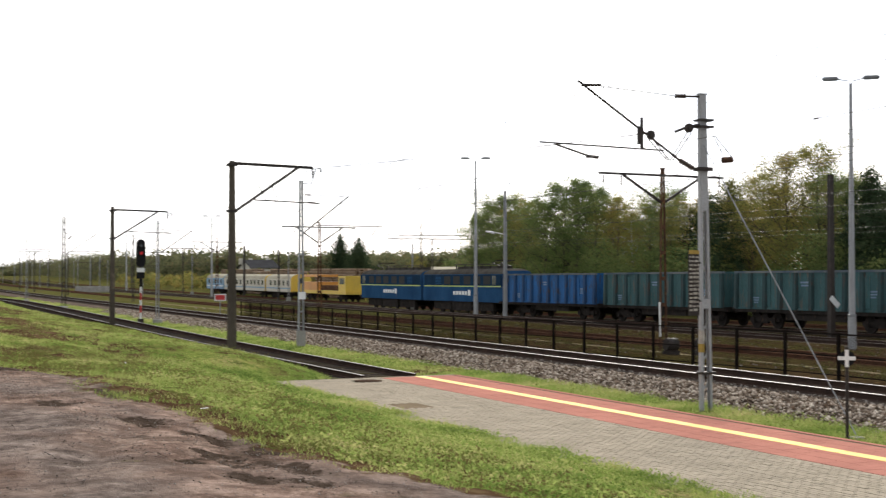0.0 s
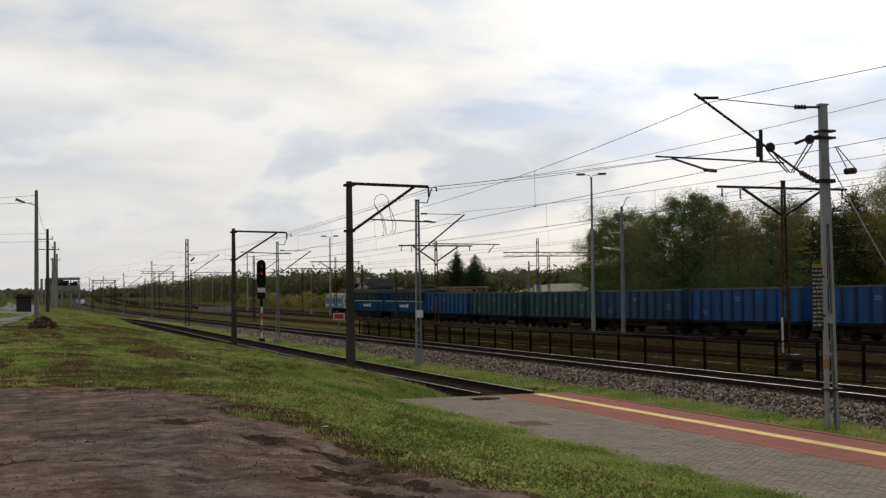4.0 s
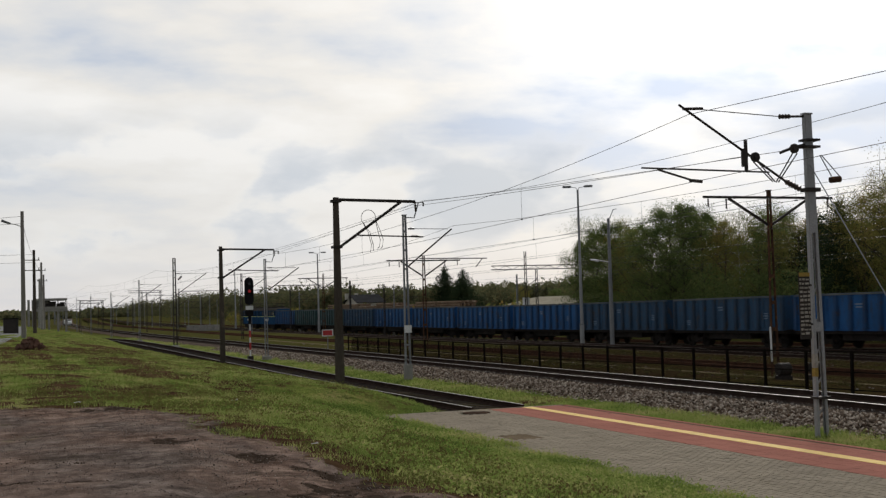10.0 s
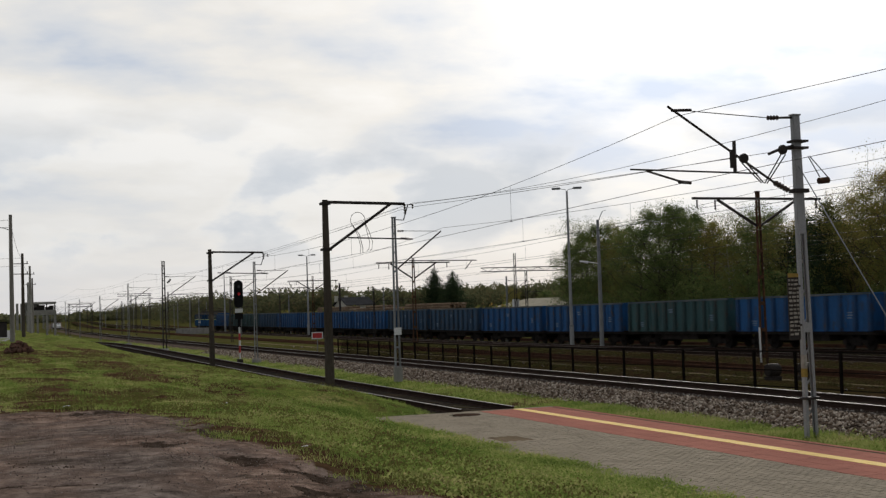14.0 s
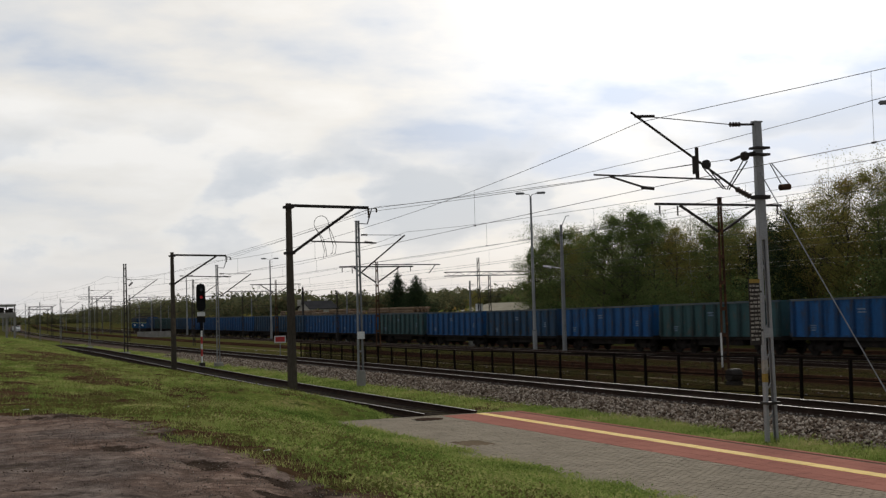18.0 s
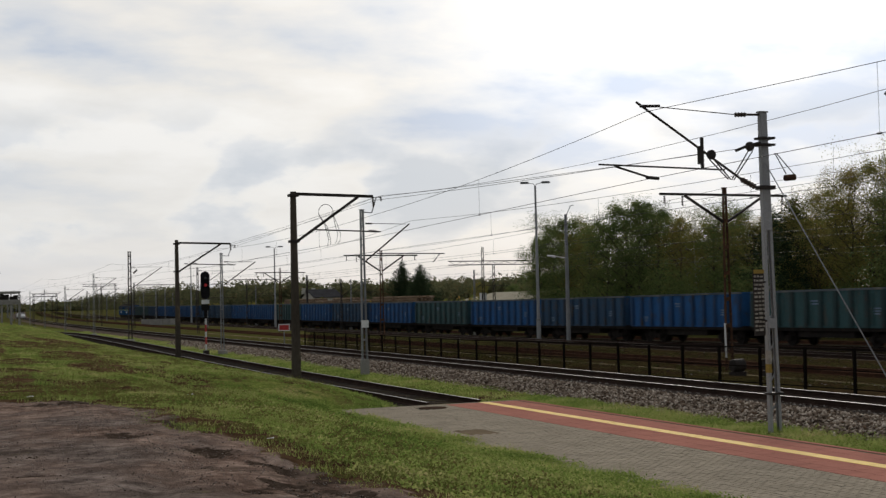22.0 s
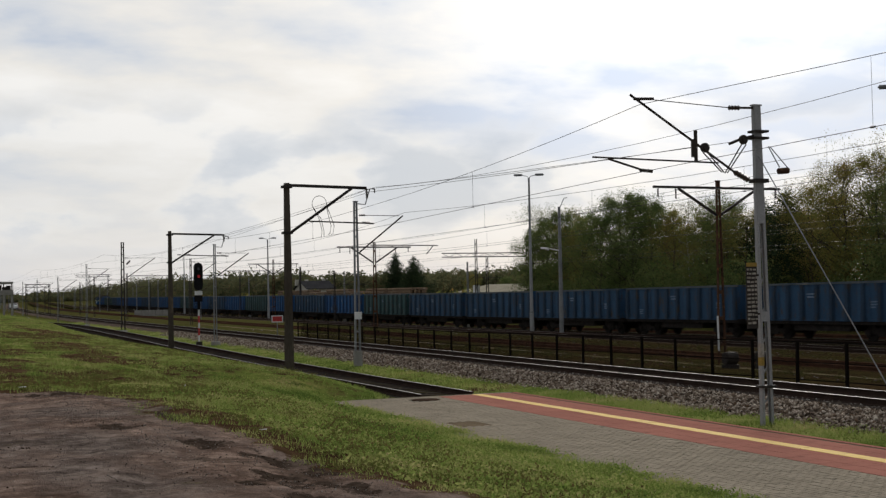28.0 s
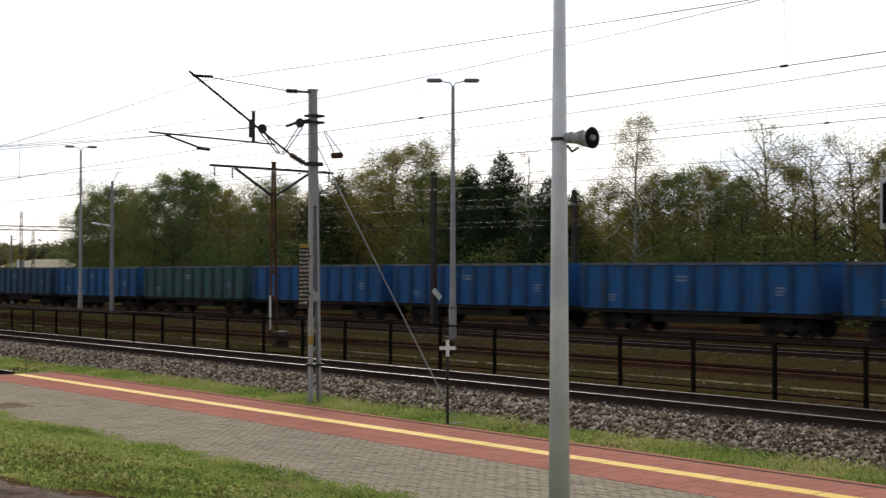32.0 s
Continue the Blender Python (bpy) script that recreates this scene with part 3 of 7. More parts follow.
MAIN_BED = [(16.9, -1.34), (17.3, -1.24), (17.9, -1.15), (18.45, -1.06), (18.8, -1.05), (21.6, -1.05), (22.0, -1.08), (22.5, -1.15)]
bed("ballast_track", [(18.85, -1.052), (18.92, -1.04), (21.5, -1.04), (21.58, -1.052)], -40, 900, BED_OIL, "dark oily ballast between the rails of the main track")
bed("ballast_main", MAIN_BED, -40, 900, STONE_BED, "grey brown crushed stone ballast bed of the main track", shoulder=lambda y: -0.16 * smooth(52, 85, y))
bed("ballast_siding", [(12.25, -2.1), (12.55, -1.43), (14.75, -1.42), (15.1, -2.1)], 32.6, 900, BED_OLD, "dark overgrown ballast of the siding", siding_rise, siding_bend)
for nm, xx, zz in (("ballast_yard", T3_X, T3_Z), ("ballast_yard", T4_X, T4_Z), ("ballast_yard", TRAIN_X, TRAIN_Z), ("ballast_yard", T6_X, T6_Z)):
    dip = yard_dip if xx > 45 else None
    bed(nm, [(xx - 2.2, zz - 0.32), (xx - 1.6, zz - 0.17), (xx + 1.6, zz - 0.17), (xx + 2.2, zz - 0.32)], -40, 900, BED_OLD, "dark weedy ballast of a yard track", dip)


def sleeper_mesh(material, l=2.5, name="sleeper"):
    bm = bmesh.new()
    box(bm, -l / 2, l / 2, -0.12, 0.12, -0.16, 0.0)
    return mesh_of(bm, name, material)


def track(name, label, x, z, y0, y1, side, top, sleeper, parts_y, pitch=0.62, gauge=1.505, dip=None, curve=bend):
    t = thing(name, label, "railway track", kind="structure")
    for s in (-1, 1):
        bm = rail_profile(x + s * gauge / 2, z, y0, y1)
        cuts = [e for e in bm.edges if abs(e.verts[0].co.y - e.verts[1].co.y) > 1]
        bmesh.ops.subdivide_edges(bm, edges=cuts, cuts=110)
        for v in bm.verts:
            v.co.x += curve(v.co.y)
            v.co.z += dip(v.co.y) if dip else 0
        part("rail", bm, [side, top], t)
    me = sleeper_mesh(sleeper)
    y, rest = y0 + 0.3, []
    while y < min(y1, 420):
        if parts_y and parts_y[0] <= y <= parts_y[1]:
            o = part("sleeper", me, None, t)
            o.matrix_basis = pose(x + curve(y) + random.uniform(-0.02, 0.02), y, z - 0.155 + (dip(y) if dip else 0), 0, 0, random.uniform(-0.6, 0.6))
        else:
            rest.append(y)
        y += pitch
    bm = bmesh.new()
    for y in rest:
        d, c = dip(y) if dip else 0, x + curve(y)
        box(bm, c - 1.25, c + 1.25, y - 0.12, y + 0.12, z - 0.3 + d, z - 0.155 + d)
    tagged(part("sleepers", bm, sleeper, t), kind="stuff")
    return t


track("siding_track", "disused siding track with rusty sides that runs under the platform", SIDING_X, SIDING_Z, 32.55, 900, RAIL_SIDE, RAIL_SHINE, SLEEPER, (32, 110), dip=siding_rise, curve=siding_bend)
track("main_track", "main railway track with polished rails on dark sleepers", MAIN_X, MAIN_Z, -40, 900, RAIL_SIDE, RAIL_SHINE, SLEEPER, (5, 120))
track("yard_track", "rusty brown disused yard track in weeds", T3_X, T3_Z, -40, 900, RAIL_RUST, RAIL_RUST, SLEEPER, (12, 80))
track("yard_track", "yard track with pale concrete sleepers", T4_X, T4_Z, -40, 900, RAIL_SIDE, RAIL_TOP, SLEEPER_C, (20, 100))
track("yard_track", "yard track on which the freight train runs", TRAIN_X, TRAIN_Z, -40, 900, RAIL_SIDE, RAIL_TOP, SLEEPER_C, None, dip=yard_dip)
track("yard_track", "rusty yard track behind the freight train", T6_X, T6_Z, -40, 900, RAIL_RUST, RAIL_RUST, SLEEPER, None, dip=yard_dip)

# ---------------------------------------------------------------- train


def paint(name, c, worn):
    return mat(name, c, tuple(v * 0.62 for v in c), 0.72, 0.0, 1.3, 22, 0.12, (1, 1, 0.3), c3=worn, spot=0.6)


BLUE = paint("bright_blue_wagon_paint", (0.018, 0.115, 0.32), (0.035, 0.06, 0.11))
BLUE_OLD = paint("faded_blue_wagon_paint", (0.032, 0.09, 0.175), (0.06, 0.055, 0.052))
TEAL = paint("faded_green_wagon_paint", (0.045, 0.112, 0.118), (0.085, 0.085, 0.075))
UNDER = mat("sooty_underframe", (0.045, 0.039, 0.036), (0.027, 0.024, 0.0225), 0.85, 0.1, 2, 30, 0.3, c3=(0.09, 0.063, 0.045), spot=0.66)
FADED = mat("faded_white_stencil", (0.2, 0.27, 0.36), (0.1, 0.16, 0.25), 0.7, 0, 3, 30, 0.05)
RIB_OF = {m_.name: paint(m_.name + "_rib_shade", tuple(0.52 * v + 0.006 for v in c), (0.05, 0.045, 0.04))      # darker copies of the paints, with shade coloured into the ribs
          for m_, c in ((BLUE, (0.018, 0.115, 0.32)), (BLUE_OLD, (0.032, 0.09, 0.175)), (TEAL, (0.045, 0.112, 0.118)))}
W_LEN, W_BODY, W_HALF = 14.04, 12.9, 1.44


DUSTY = mat("dusty_worn_rail", (0.17, 0.18, 0.18), (0.06, 0.09, 0.12), 0.85, 0, 0.4, 20, 0.1, (1, 1, 1), c3=(0.2, 0.19, 0.17), spot=0.62)


def bogie(bm, y):
    for s in (-1, 1):
        for k in (-0.9, 0.9):
            tube(bm, (s * 0.68, y + k, 0.46), (s * 0.82, y + k, 0.46), 0.46, 0.46, 18)
        box(bm, s * 0.95 - 0.07, s * 0.95 + 0.07, y - 1.25, y + 1.25, 0.42, 0.62)
        box(bm, s * 0.95 - 0.09, s * 0.95 + 0.09, y - 0.35, y + 0.35, 0.3, 0.75)
        for k in (-0.9, 0.9):
            box(bm, s * 1.02 - 0.1, s * 1.02 + 0.1, y + k - 0.16, y + k + 0.16, 0.32, 0.62)
    for k in (-0.9, 0.9):
        tube(bm, (-0.75, y + k, 0.46), (0.75, y + k, 0.46), 0.08)
    box(bm, -0.95, 0.95, y - 0.2, y + 0.2, 0.5, 0.85)


def gondola(paint_m, label):
    w = thing("gondola_wagon", label, "freight wagon", group="wagons of the coal train")
    L, H = W_BODY / 2, W_HALF
    bm = bmesh.new(); box(bm, -H + 0.03, H - 0.03, -L + 0.03, L - 0.03, 1.16, 1.26)
    part("floor", bm, UNDER, w)
    wall = {}
    for s in (-1, 1):
        bm = bmesh.new(); box(bm, s * H - 0.03, s * H + 0.03, -L, L, 1.1, 3.12)
        wall[s] = part("side_wall", bm, paint_m, w)
        bm = bmesh.new(); box(bm, -H + 0.03, H - 0.03, s * L - 0.03, s * L + 0.03, 1.1, 3.1)
        part("end_wall", bm, paint_m, w)
        bm = bmesh.new(); box(bm, s * (H + 0.01) - 0.08, s * (H + 0.01) + 0.08, -L - 0.02, L + 0.02, 3.12, 3.24)
        part("top_rail", bm, DUSTY, w, "dusty worn top rail")
        bm = bmesh.new(); box(bm, -H + 0.07, H - 0.07, s * L - 0.07, s * L + 0.07, 3.1, 3.22)
        part("end_rail", bm, paint_m, w)
        bm = bmesh.new(); box(bm, s * (H + 0.05) - 0.03, s * (H + 0.05) + 0.03, -L, L, 1.1, 1.2)
        part("sole_bar", bm, paint_m, w)
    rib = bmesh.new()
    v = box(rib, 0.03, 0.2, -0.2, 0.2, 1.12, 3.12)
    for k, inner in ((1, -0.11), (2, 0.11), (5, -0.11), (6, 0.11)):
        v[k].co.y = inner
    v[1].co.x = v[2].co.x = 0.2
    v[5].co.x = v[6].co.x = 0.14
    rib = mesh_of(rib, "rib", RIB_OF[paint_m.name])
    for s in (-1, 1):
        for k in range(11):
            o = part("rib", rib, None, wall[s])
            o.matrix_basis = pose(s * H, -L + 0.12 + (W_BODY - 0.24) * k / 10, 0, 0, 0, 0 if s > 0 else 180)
    for s in (-1, 1):                   # door leaves, a little proud
        for y in (-3.84, 3.84):
            bm = bmesh.new()
            box(bm, s * H + (0.03 if s > 0 else -0.06), s * H + (0.06 if s > 0 else -0.03), y - 0.48, y + 0.48, 1.3, 2.95)
            part("side_door", bm, paint_m, wall[s])
    bm = bmesh.new()
    for s in (-1, 1):
        box(bm, s * (H - 0.06) - 0.07, s * (H - 0.06) + 0.07, -L - 0.05, L + 0.05, 0.92, 1.1)
        box(bm, -H + 0.02, H - 0.02, s * (L + 0.03) - 0.08, s * (L + 0.03) + 0.08, 0.88, 1.155)
        box(bm, s * 0.25 - 0.06, s * 0.25 + 0.06, -L, L, 0.8, 1.15)
    for y in (-1.2, 0.2, 1.5):
        tube(bm, (-0.9, y, 0.75), (0.4, y, 0.75), 0.16)
    box(bm, -1.25, 1.25, -2.4, 2.4, 0.55, 0.9)
    part("underframe", bm, UNDER, w)
    bm = bmesh.new()
    bogie(bm, 0)
    me = mesh_of(bm, "bogie", UNDER)
    for y in (-4.5, 4.5):
        part("bogie", me, None, w).location.y = y
    bm = bmesh.new()
    tube(bm, (0, 0, 0), (0, 0.5, 0), 0.09, seg=10)
    tube(bm, (0, 0.5, 0), (0, 0.545, 0), 0.23, 0.22, 14)
    me = mesh_of(bm, "buffer", UNDER)
    for s in (-1, 1):
        for x in (-0.875, 0.875):
            o = part("buffer", me, None, w)
            o.matrix_basis = pose(x, s * (L + 0.08), 1.05, 0, 0, 0 if s > 0 else 180)
    # worn stencils on both sides: plain bars in place of the lettering
    for s in (-1, 1):
        for y, z, ww, hh, rows in ((-s * 0.4, 2.55, 1.0, 0.09, 2), (s * 4.5, 2.1, 0.7, 0.08, 3), (-s * 4.6, 1.7, 0.55, 0.07, 3)):
            for r in range(rows):
                bm = bmesh.new()
                x = s * (H + 0.035)
                box(bm, min(x, x - s * 0.01), max(x, x - s * 0.01), y - ww * (0.5 - 0.1 * r), y + ww * (0.5 - 0.07 * r), z - r * hh * 1.8, z - r * hh * 1.8 + hh)
                part("stencil", bm, FADED, wall[s], "worn white stencil bars" if r == 0 else "")
    return w


LOCO_BLUE = mat("loco_blue_paint", (0.03, 0.085, 0.18), (0.022, 0.06, 0.13), 0.86, 0, 0.8, 20, 0.05, (1, 1, 0.4), c3=(0.1, 0.1, 0.11), spot=0.7)
LOCO_GLASS = mat("dusty_dark_window", (0.016, 0.018, 0.02), None, 0.72, 0, 1, 10, 0)
LOCO_DARK = mat("loco_dark_blue_paint", (0.02, 0.045, 0.085), (0.015, 0.032, 0.06), 0.86, 0, 0.8, 20, 0.05)
LOCO_ROOF = mat("sooty_roof_grey", (0.075, 0.07, 0.062), (0.045, 0.042, 0.038), 0.9, 0, 1, 25, 0.2)
LIME = mat("lime_stripe", (0.5, 0.6, 0.12), (0.42, 0.52, 0.12), 0.5, 0, 2, 20, 0.03)


def loco_section(front):
    """One half of the twin locomotive; front is +1 for the cab towards +y. Its length is 15.4 m, its middle at y = 0."""
    c = thing("locomotive_section", "blue electric freight locomotive half with a lime stripe and roof gear", "locomotive", group="locomotive halves")
    H, L = 1.46, 7.45
    bm = bmesh.new()

    def ring(y, inset, top):
        pts = [(-H + inset, 1.0), (-H + inset, 3.24), (-H + inset + 0.16, 3.44), (-0.8, top), (0.8, top), (H - inset - 0.16, 3.44), (H - inset, 3.24), (H - inset, 1.0)]
        return [bm.verts.new((x, y, z)) for x, z in pts]
    rows = [ring(-front * L, 0.02, 3.6), ring(-front * (L - 0.25), 0.0, 3.68), ring(front * (L - 1.3), 0.0, 3.68), ring(front * (L - 0.5), 0.06, 3.62), ring(front * L, 0.22, 3.5)]
    for a, b in zip(rows[:-1], rows[1:]):
        for i in range(8):
            f = bm.faces.new((a[i], a[(i + 1) % 8], b[(i + 1) % 8], b[i]))
            f.material_index = 1 if i in (1, 2, 3, 4, 5) else 0
    bm.faces.new(rows[0]); bm.faces.new(rows[-1][::-1])
    bmesh.ops.recalc_face_normals(bm, faces=bm.faces[:])
    part("body", bm, [LOCO_BLUE, LOCO_ROOF], c)
    for s in (-1, 1):
        x0, x1 = sorted((s * (H + 0.004), s * (H + 0.012)))
        bm = bmesh.new(); box(bm, x0, x1, -L + 0.1, L - 0.3, 2.22, 2.3)
        part("stripe", bm, LIME, c)
        bm = bmesh.new(); box(bm, x0, x1, -L + 0.1, L - 0.3, 2.3, 3.2)
        part("upper_band", bm, LOCO_DARK, c)
        for y in (-5.0, -3.2, -1.4, 0.6, 2.4, 4.2):
            bm = bmesh.new()
            g0, g1 = sorted((s * (H + 0.012), s * (H + 0.02)))
            if abs(y + 5.0 * front) < 1.5:
                for k in range(5):
                    box(bm, g0, g1 + 0.01, y - 0.6, y + 0.6, 2.45 + k * 0.13, 2.52 + k * 0.13)
                part("louvre", bm, LOCO_BLUE, c)
            else:
                box(bm, g0, g1, y - 0.62, y + 0.62, 2.42, 3.08)
                part("window", bm, LOCO_GLASS, c)
        bm = bmesh.new()
        box(bm, min(s * (H + 0.012), s * (H + 0.022)), max(s * (H + 0.012), s * (H + 0.022)), front * 6.2 - 0.35, front * 6.2 + 0.35, 2.4, 3.1)
        part("cab_window", bm, GLASS_DARK, c)
        bm = bmesh.new()
        fx0, fx1 = sorted((s * (H + 0.006), s * (H + 0.0115)))
        box(bm, fx0, fx1 + (0.0 if s > 0 else 0.0), front * 5.2 - 0.42, front * 5.2 + 0.42, 2.34, 3.16)
        part("door_frame", bm, FADED, c)
        bm = bmesh.new()                      # badge and worn lettering as plain shapes
        for a, b, z0, z1 in ((-2.0, -1.5, 1.5, 1.95), (-1.35, -0.95, 1.55, 1.85), (-0.85, -0.4, 1.55, 1.85), (-0.3, 0.2, 1.55, 1.85), (0.3, 0.75, 1.55, 1.85), (0.85, 1.25, 1.55, 1.85)):
            box(bm, min(s * (H + 0.004), s * (H + 0.01)), max(s * (H + 0.004), s * (H + 0.01)), a, b, z0, z1)
        part("badge", bm, WHITE, c)
        bm = bmesh.new()
        for k in range(5):
            box(bm, min(s * (H + 0.004), s * (H + 0.03)), max(s * (H + 0.004), s * (H + 0.03)), -front * 5.6 - 0.9, -front * 5.6 + 0.9, 1.45 + 0.1 * k, 1.5 + 0.1 * k)
        part("vent", bm, LOCO_BLUE, c)
    bm = bmesh.new(); box(bm, -1.0, -0.15, front * (L - 0.03), front * (L + 0.03), 2.45, 3.0); box(bm, 0.15, 1.0, front * (L - 0.03), front * (L + 0.03), 2.45, 3.0)
    part("windscreen", bm, GLASS_DARK, c)
    bm = bmesh.new()
    for y in (-3.9, 3.9):
        bg = bmesh.new()
        bogie(bg, y)
        for s in (-1, 1):
            box(bg, s * 1.1 - 0.12, s * 1.1 + 0.12, y - 1.7, y + 1.7, 0.3, 0.95)
        part("bogie", bg, UNDER, c)
    box(bm, -1.3, 1.3, -1.8, 1.8, 0.25, 1.05)
    box(bm, -1.4, 1.4, -L + 0.1, L - 0.2, 0.95, 1.12)
    part("underframe", bm, UNDER, c)
    bm = bmesh.new()                          # roof gear
    for y in (-4.6, -3.1, -1.5, 0.2, 1.6):
        box(bm, -0.6, 0.6, y - 0.55, y + 0.55, 3.66, 3.9)
    chain(bm, [(-0.5, -6, 4.0), (-0.5, -2, 4.05), (-0.5, 3, 4.05)], 0.04)
    for y in (-5.5, -2.3, 0.9, 2.6):
        ribs(bm, (-0.5, y, 3.66), (-0.5, y, 4.02), 0.09, 4)
    part("roof_gear", bm, LOCO_ROOF, c)
    bm = bmesh.new()                          # folded pantograph
    y = front * 4.6
    for s in (-1, 1):
        beam(bm, (s * 0.5, y - 0.9, 3.85), (s * 0.35, y + 0.9, 4.15), 0.05)
        beam(bm, (s * 0.35, y + 0.9, 4.15), (s * 0.5, y - 0.7, 4.3), 0.04)
        for k in (-0.8, 0.8):
            ribs(bm, (s * 0.55, y + k, 3.62), (s * 0.55, y + k, 3.86), 0.08, 3)
    beam(bm, (-0.85, y - 0.7, 4.33), (0.85, y - 0.7, 4.33), 0.08)
    part("pantograph", bm, STEEL_DARK, c)
    for x in (-0.875, 0.875):
        bm = bmesh.new()
        tube(bm, (x, front * L, 1.05), (x, front * (L + 0.55), 1.05), 0.1)
        tube(bm, (x, front * (L + 0.55), 1.05), (x, front * (L + 0.6), 1.05), 0.24, seg=14)
        part("buffer", bm, UNDER, c)
    return c


# place of the coupling between locomotive and first wagon, metres along the track
RUN = [(0, 89.5), (1, 101.1), (3, 124.2), (6, 159.7), (8, 183.7), (9, 195.0), (13, 242.2), (19, 312.3), (24, 370.1), (28, 416.9), (32, 463.9)]
ORDER = "BGGDBBBBDDBBGBDBGBDBGDDDDDBGBBBBBB"
TRAIN = []                                # (thing, metres behind the coupling)


def make_train():
    kinds = {"B": gondola(BLUE, "bright blue open gondola wagon with ribbed sides"),
             "D": gondola(BLUE_OLD, "faded dark blue open gondola wagon with ribbed sides"),
             "G": gondola(TEAL, "faded green open gondola wagon with ribbed sides")}
    used = set()
    for i, k in enumerate(ORDER):
        w = kinds[k] if k not in used else copy_thing(kinds[k], pose(0, 0, 0))
        used.add(k)
        TRAIN.append((w, -(i + 0.5) * W_LEN))
    TRAIN.append((loco_section(-1), 7.9))
    TRAIN.append((loco_section(1), 23.3))


make_train()


def motions():
    for ob, d in TRAIN:
        rows = []
        for k in range(33):                   # once a second, so that each vehicle follows the dip of the track
            s = lerp_table(k, RUN) + d
            fall = math.degrees(math.atan((yard_dip(s + 4.5) - yard_dip(s - 4.5)) / 9))
            veer = -math.degrees(math.atan((bend(s + 4.5) - bend(s - 4.5)) / 9))
            rows.append((k, pose(TRAIN_X + (bend(s + 4.5) + bend(s - 4.5)) / 2, s, TRAIN_Z + (yard_dip(s + 4.5) + yard_dip(s - 4.5)) / 2, fall, 0, veer)))
        walk(ob, rows)

# ---------------------------------------------------------------- platform


def make_platform():
    p = thing("platform", "low platform paved with grey beige blocks, red edge and yellow line", "platform", kind="structure")
    bm = bmesh.new()
    box(bm, PLAT_X0, PLAT_X1 - 0.06, PLAT_Y0, PLAT_Y1 - 0.05, -1.62, PLAT_Z - 0.014)
    part("base", bm, JOINT, p)
    bm = bmesh.new()
    box(bm, PLAT_X1 - 0.06, PLAT_X1 + 0.06, PLAT_Y0, PLAT_Y1, -1.62, PLAT_Z - 0.002)
    part("edge_kerb", bm, PAVER_RED, p)
    bm = bmesh.new()
    box(bm, PLAT_X0, PLAT_X1 - 0.062, PLAT_Y1 - 0.05, PLAT_Y1 + 0.05, -1.62, PLAT_Z + 0.004)
    part("end_kerb", bm, PAVER, p)

    def slab(bm, x, y, w, l, lift, g=0.006):
        vs = [bm.verts.new(q) for q in ((x + g, y + g, PLAT_Z - 0.02), (x + w - g, y + g, PLAT_Z - 0.02), (x + w - g, y + l - g, PLAT_Z - 0.02), (x + g, y + l - g, PLAT_Z - 0.02),
                                        (x + g + 0.005, y + g + 0.005, PLAT_Z + lift), (x + w - g - 0.005, y + g + 0.005, PLAT_Z + lift), (x + w - g - 0.005, y + l - g - 0.005, PLAT_Z + lift), (x + g + 0.005, y + l - g - 0.005, PLAT_Z + lift))]
        for f in ((4, 5, 6, 7), (0, 1, 5, 4), (1, 2, 6, 5), (2, 3, 7, 6), (3, 0, 4, 7)):
            bm.faces.new([vs[i] for i in f])

    def hole(x, y):
        return (abs(x + 0.05 - 11.05) < 0.34 and abs(y + 0.1 - 25.4) < 0.5) or (x + 0.1 - 12.55) ** 2 + (y + 0.1 - 31.6) ** 2 < 0.15
    one = bmesh.new(); slab(one, 0, 0, 0.1, 0.2, 0, 0.004); one = mesh_of(one, "paver", PAVER)
    rest, red, count = bmesh.new(), bmesh.new(), 0
    rng = random.Random(5)
    row = 0
    x = PLAT_X0 + 0.02
    while x < PLAT_RED - 0.05:
        y = 4.0 + (0.1 if row % 2 else 0)
        while y < PLAT_Y1 - 0.2:
            lift = rng.uniform(-0.004, 0.003)
            if not hole(x, y):
                if 12.2 <= y <= 14.1 and count < 300:
                    o = part("paver", one, None, p); o.location = (x, y, lift); count += 1
                else:
                    slab(rest, x, y, 0.1, 0.2, lift, 0.004)
            y += 0.2
        x += 0.1
        row += 1
    x = PLAT_RED
    while x < PLAT_X1 - 0.25:
        if not 14.2 < x + 0.1 < 14.55:
            y = 4.0 + (0.2 if round((x - PLAT_RED) / 0.4) % 2 else 0)
            while y < PLAT_Y1 - 0.3:
                slab(red, x, y, min(0.4, PLAT_X1 - 0.07 - x) if x > 14.5 else min(0.4, 14.24 - x), 0.4, rng.uniform(-0.001, 0.001), 0.001)
                y += 0.4
        x = 14.51 if x < 14.2 and x + 0.4 >= 14.2 else x + 0.4
    tagged(part("paving", rest, PAVER, p), kind="stuff")
    tagged(part("red_paving", red, PAVER_RED, p), kind="stuff")
    ln = bmesh.new(); slab(ln, 14.22, 0, 0.3, 0.5, 0.003, 0.002); ln = mesh_of(ln, "line_slab", LINE_YELLOW)
    y = 4.0
    while y < PLAT_Y1 - 0.4:
        part("line_slab", ln, None, p).location = (0, y, rng.uniform(-0.002, 0.002)); y += 0.5
    bm = bmesh.new()
    tube(bm, (12.55, 31.6, PLAT_Z - 0.03), (12.55, 31.6, PLAT_Z + 0.012), 0.36, 0.36, 20)
    part("manhole_cover", bm, IRON, p, "dark round cast iron manhole cover")
    bm = bmesh.new(); box(bm, 10.68, 11.42, 24.8, 26.0, PLAT_Z - 0.03, PLAT_Z - 0.005)
    part("sand_patch", bm, WET_SAND, p, "sandy square where pavers are missing")


make_platform()

# ---------------------------------------------------------------- masts


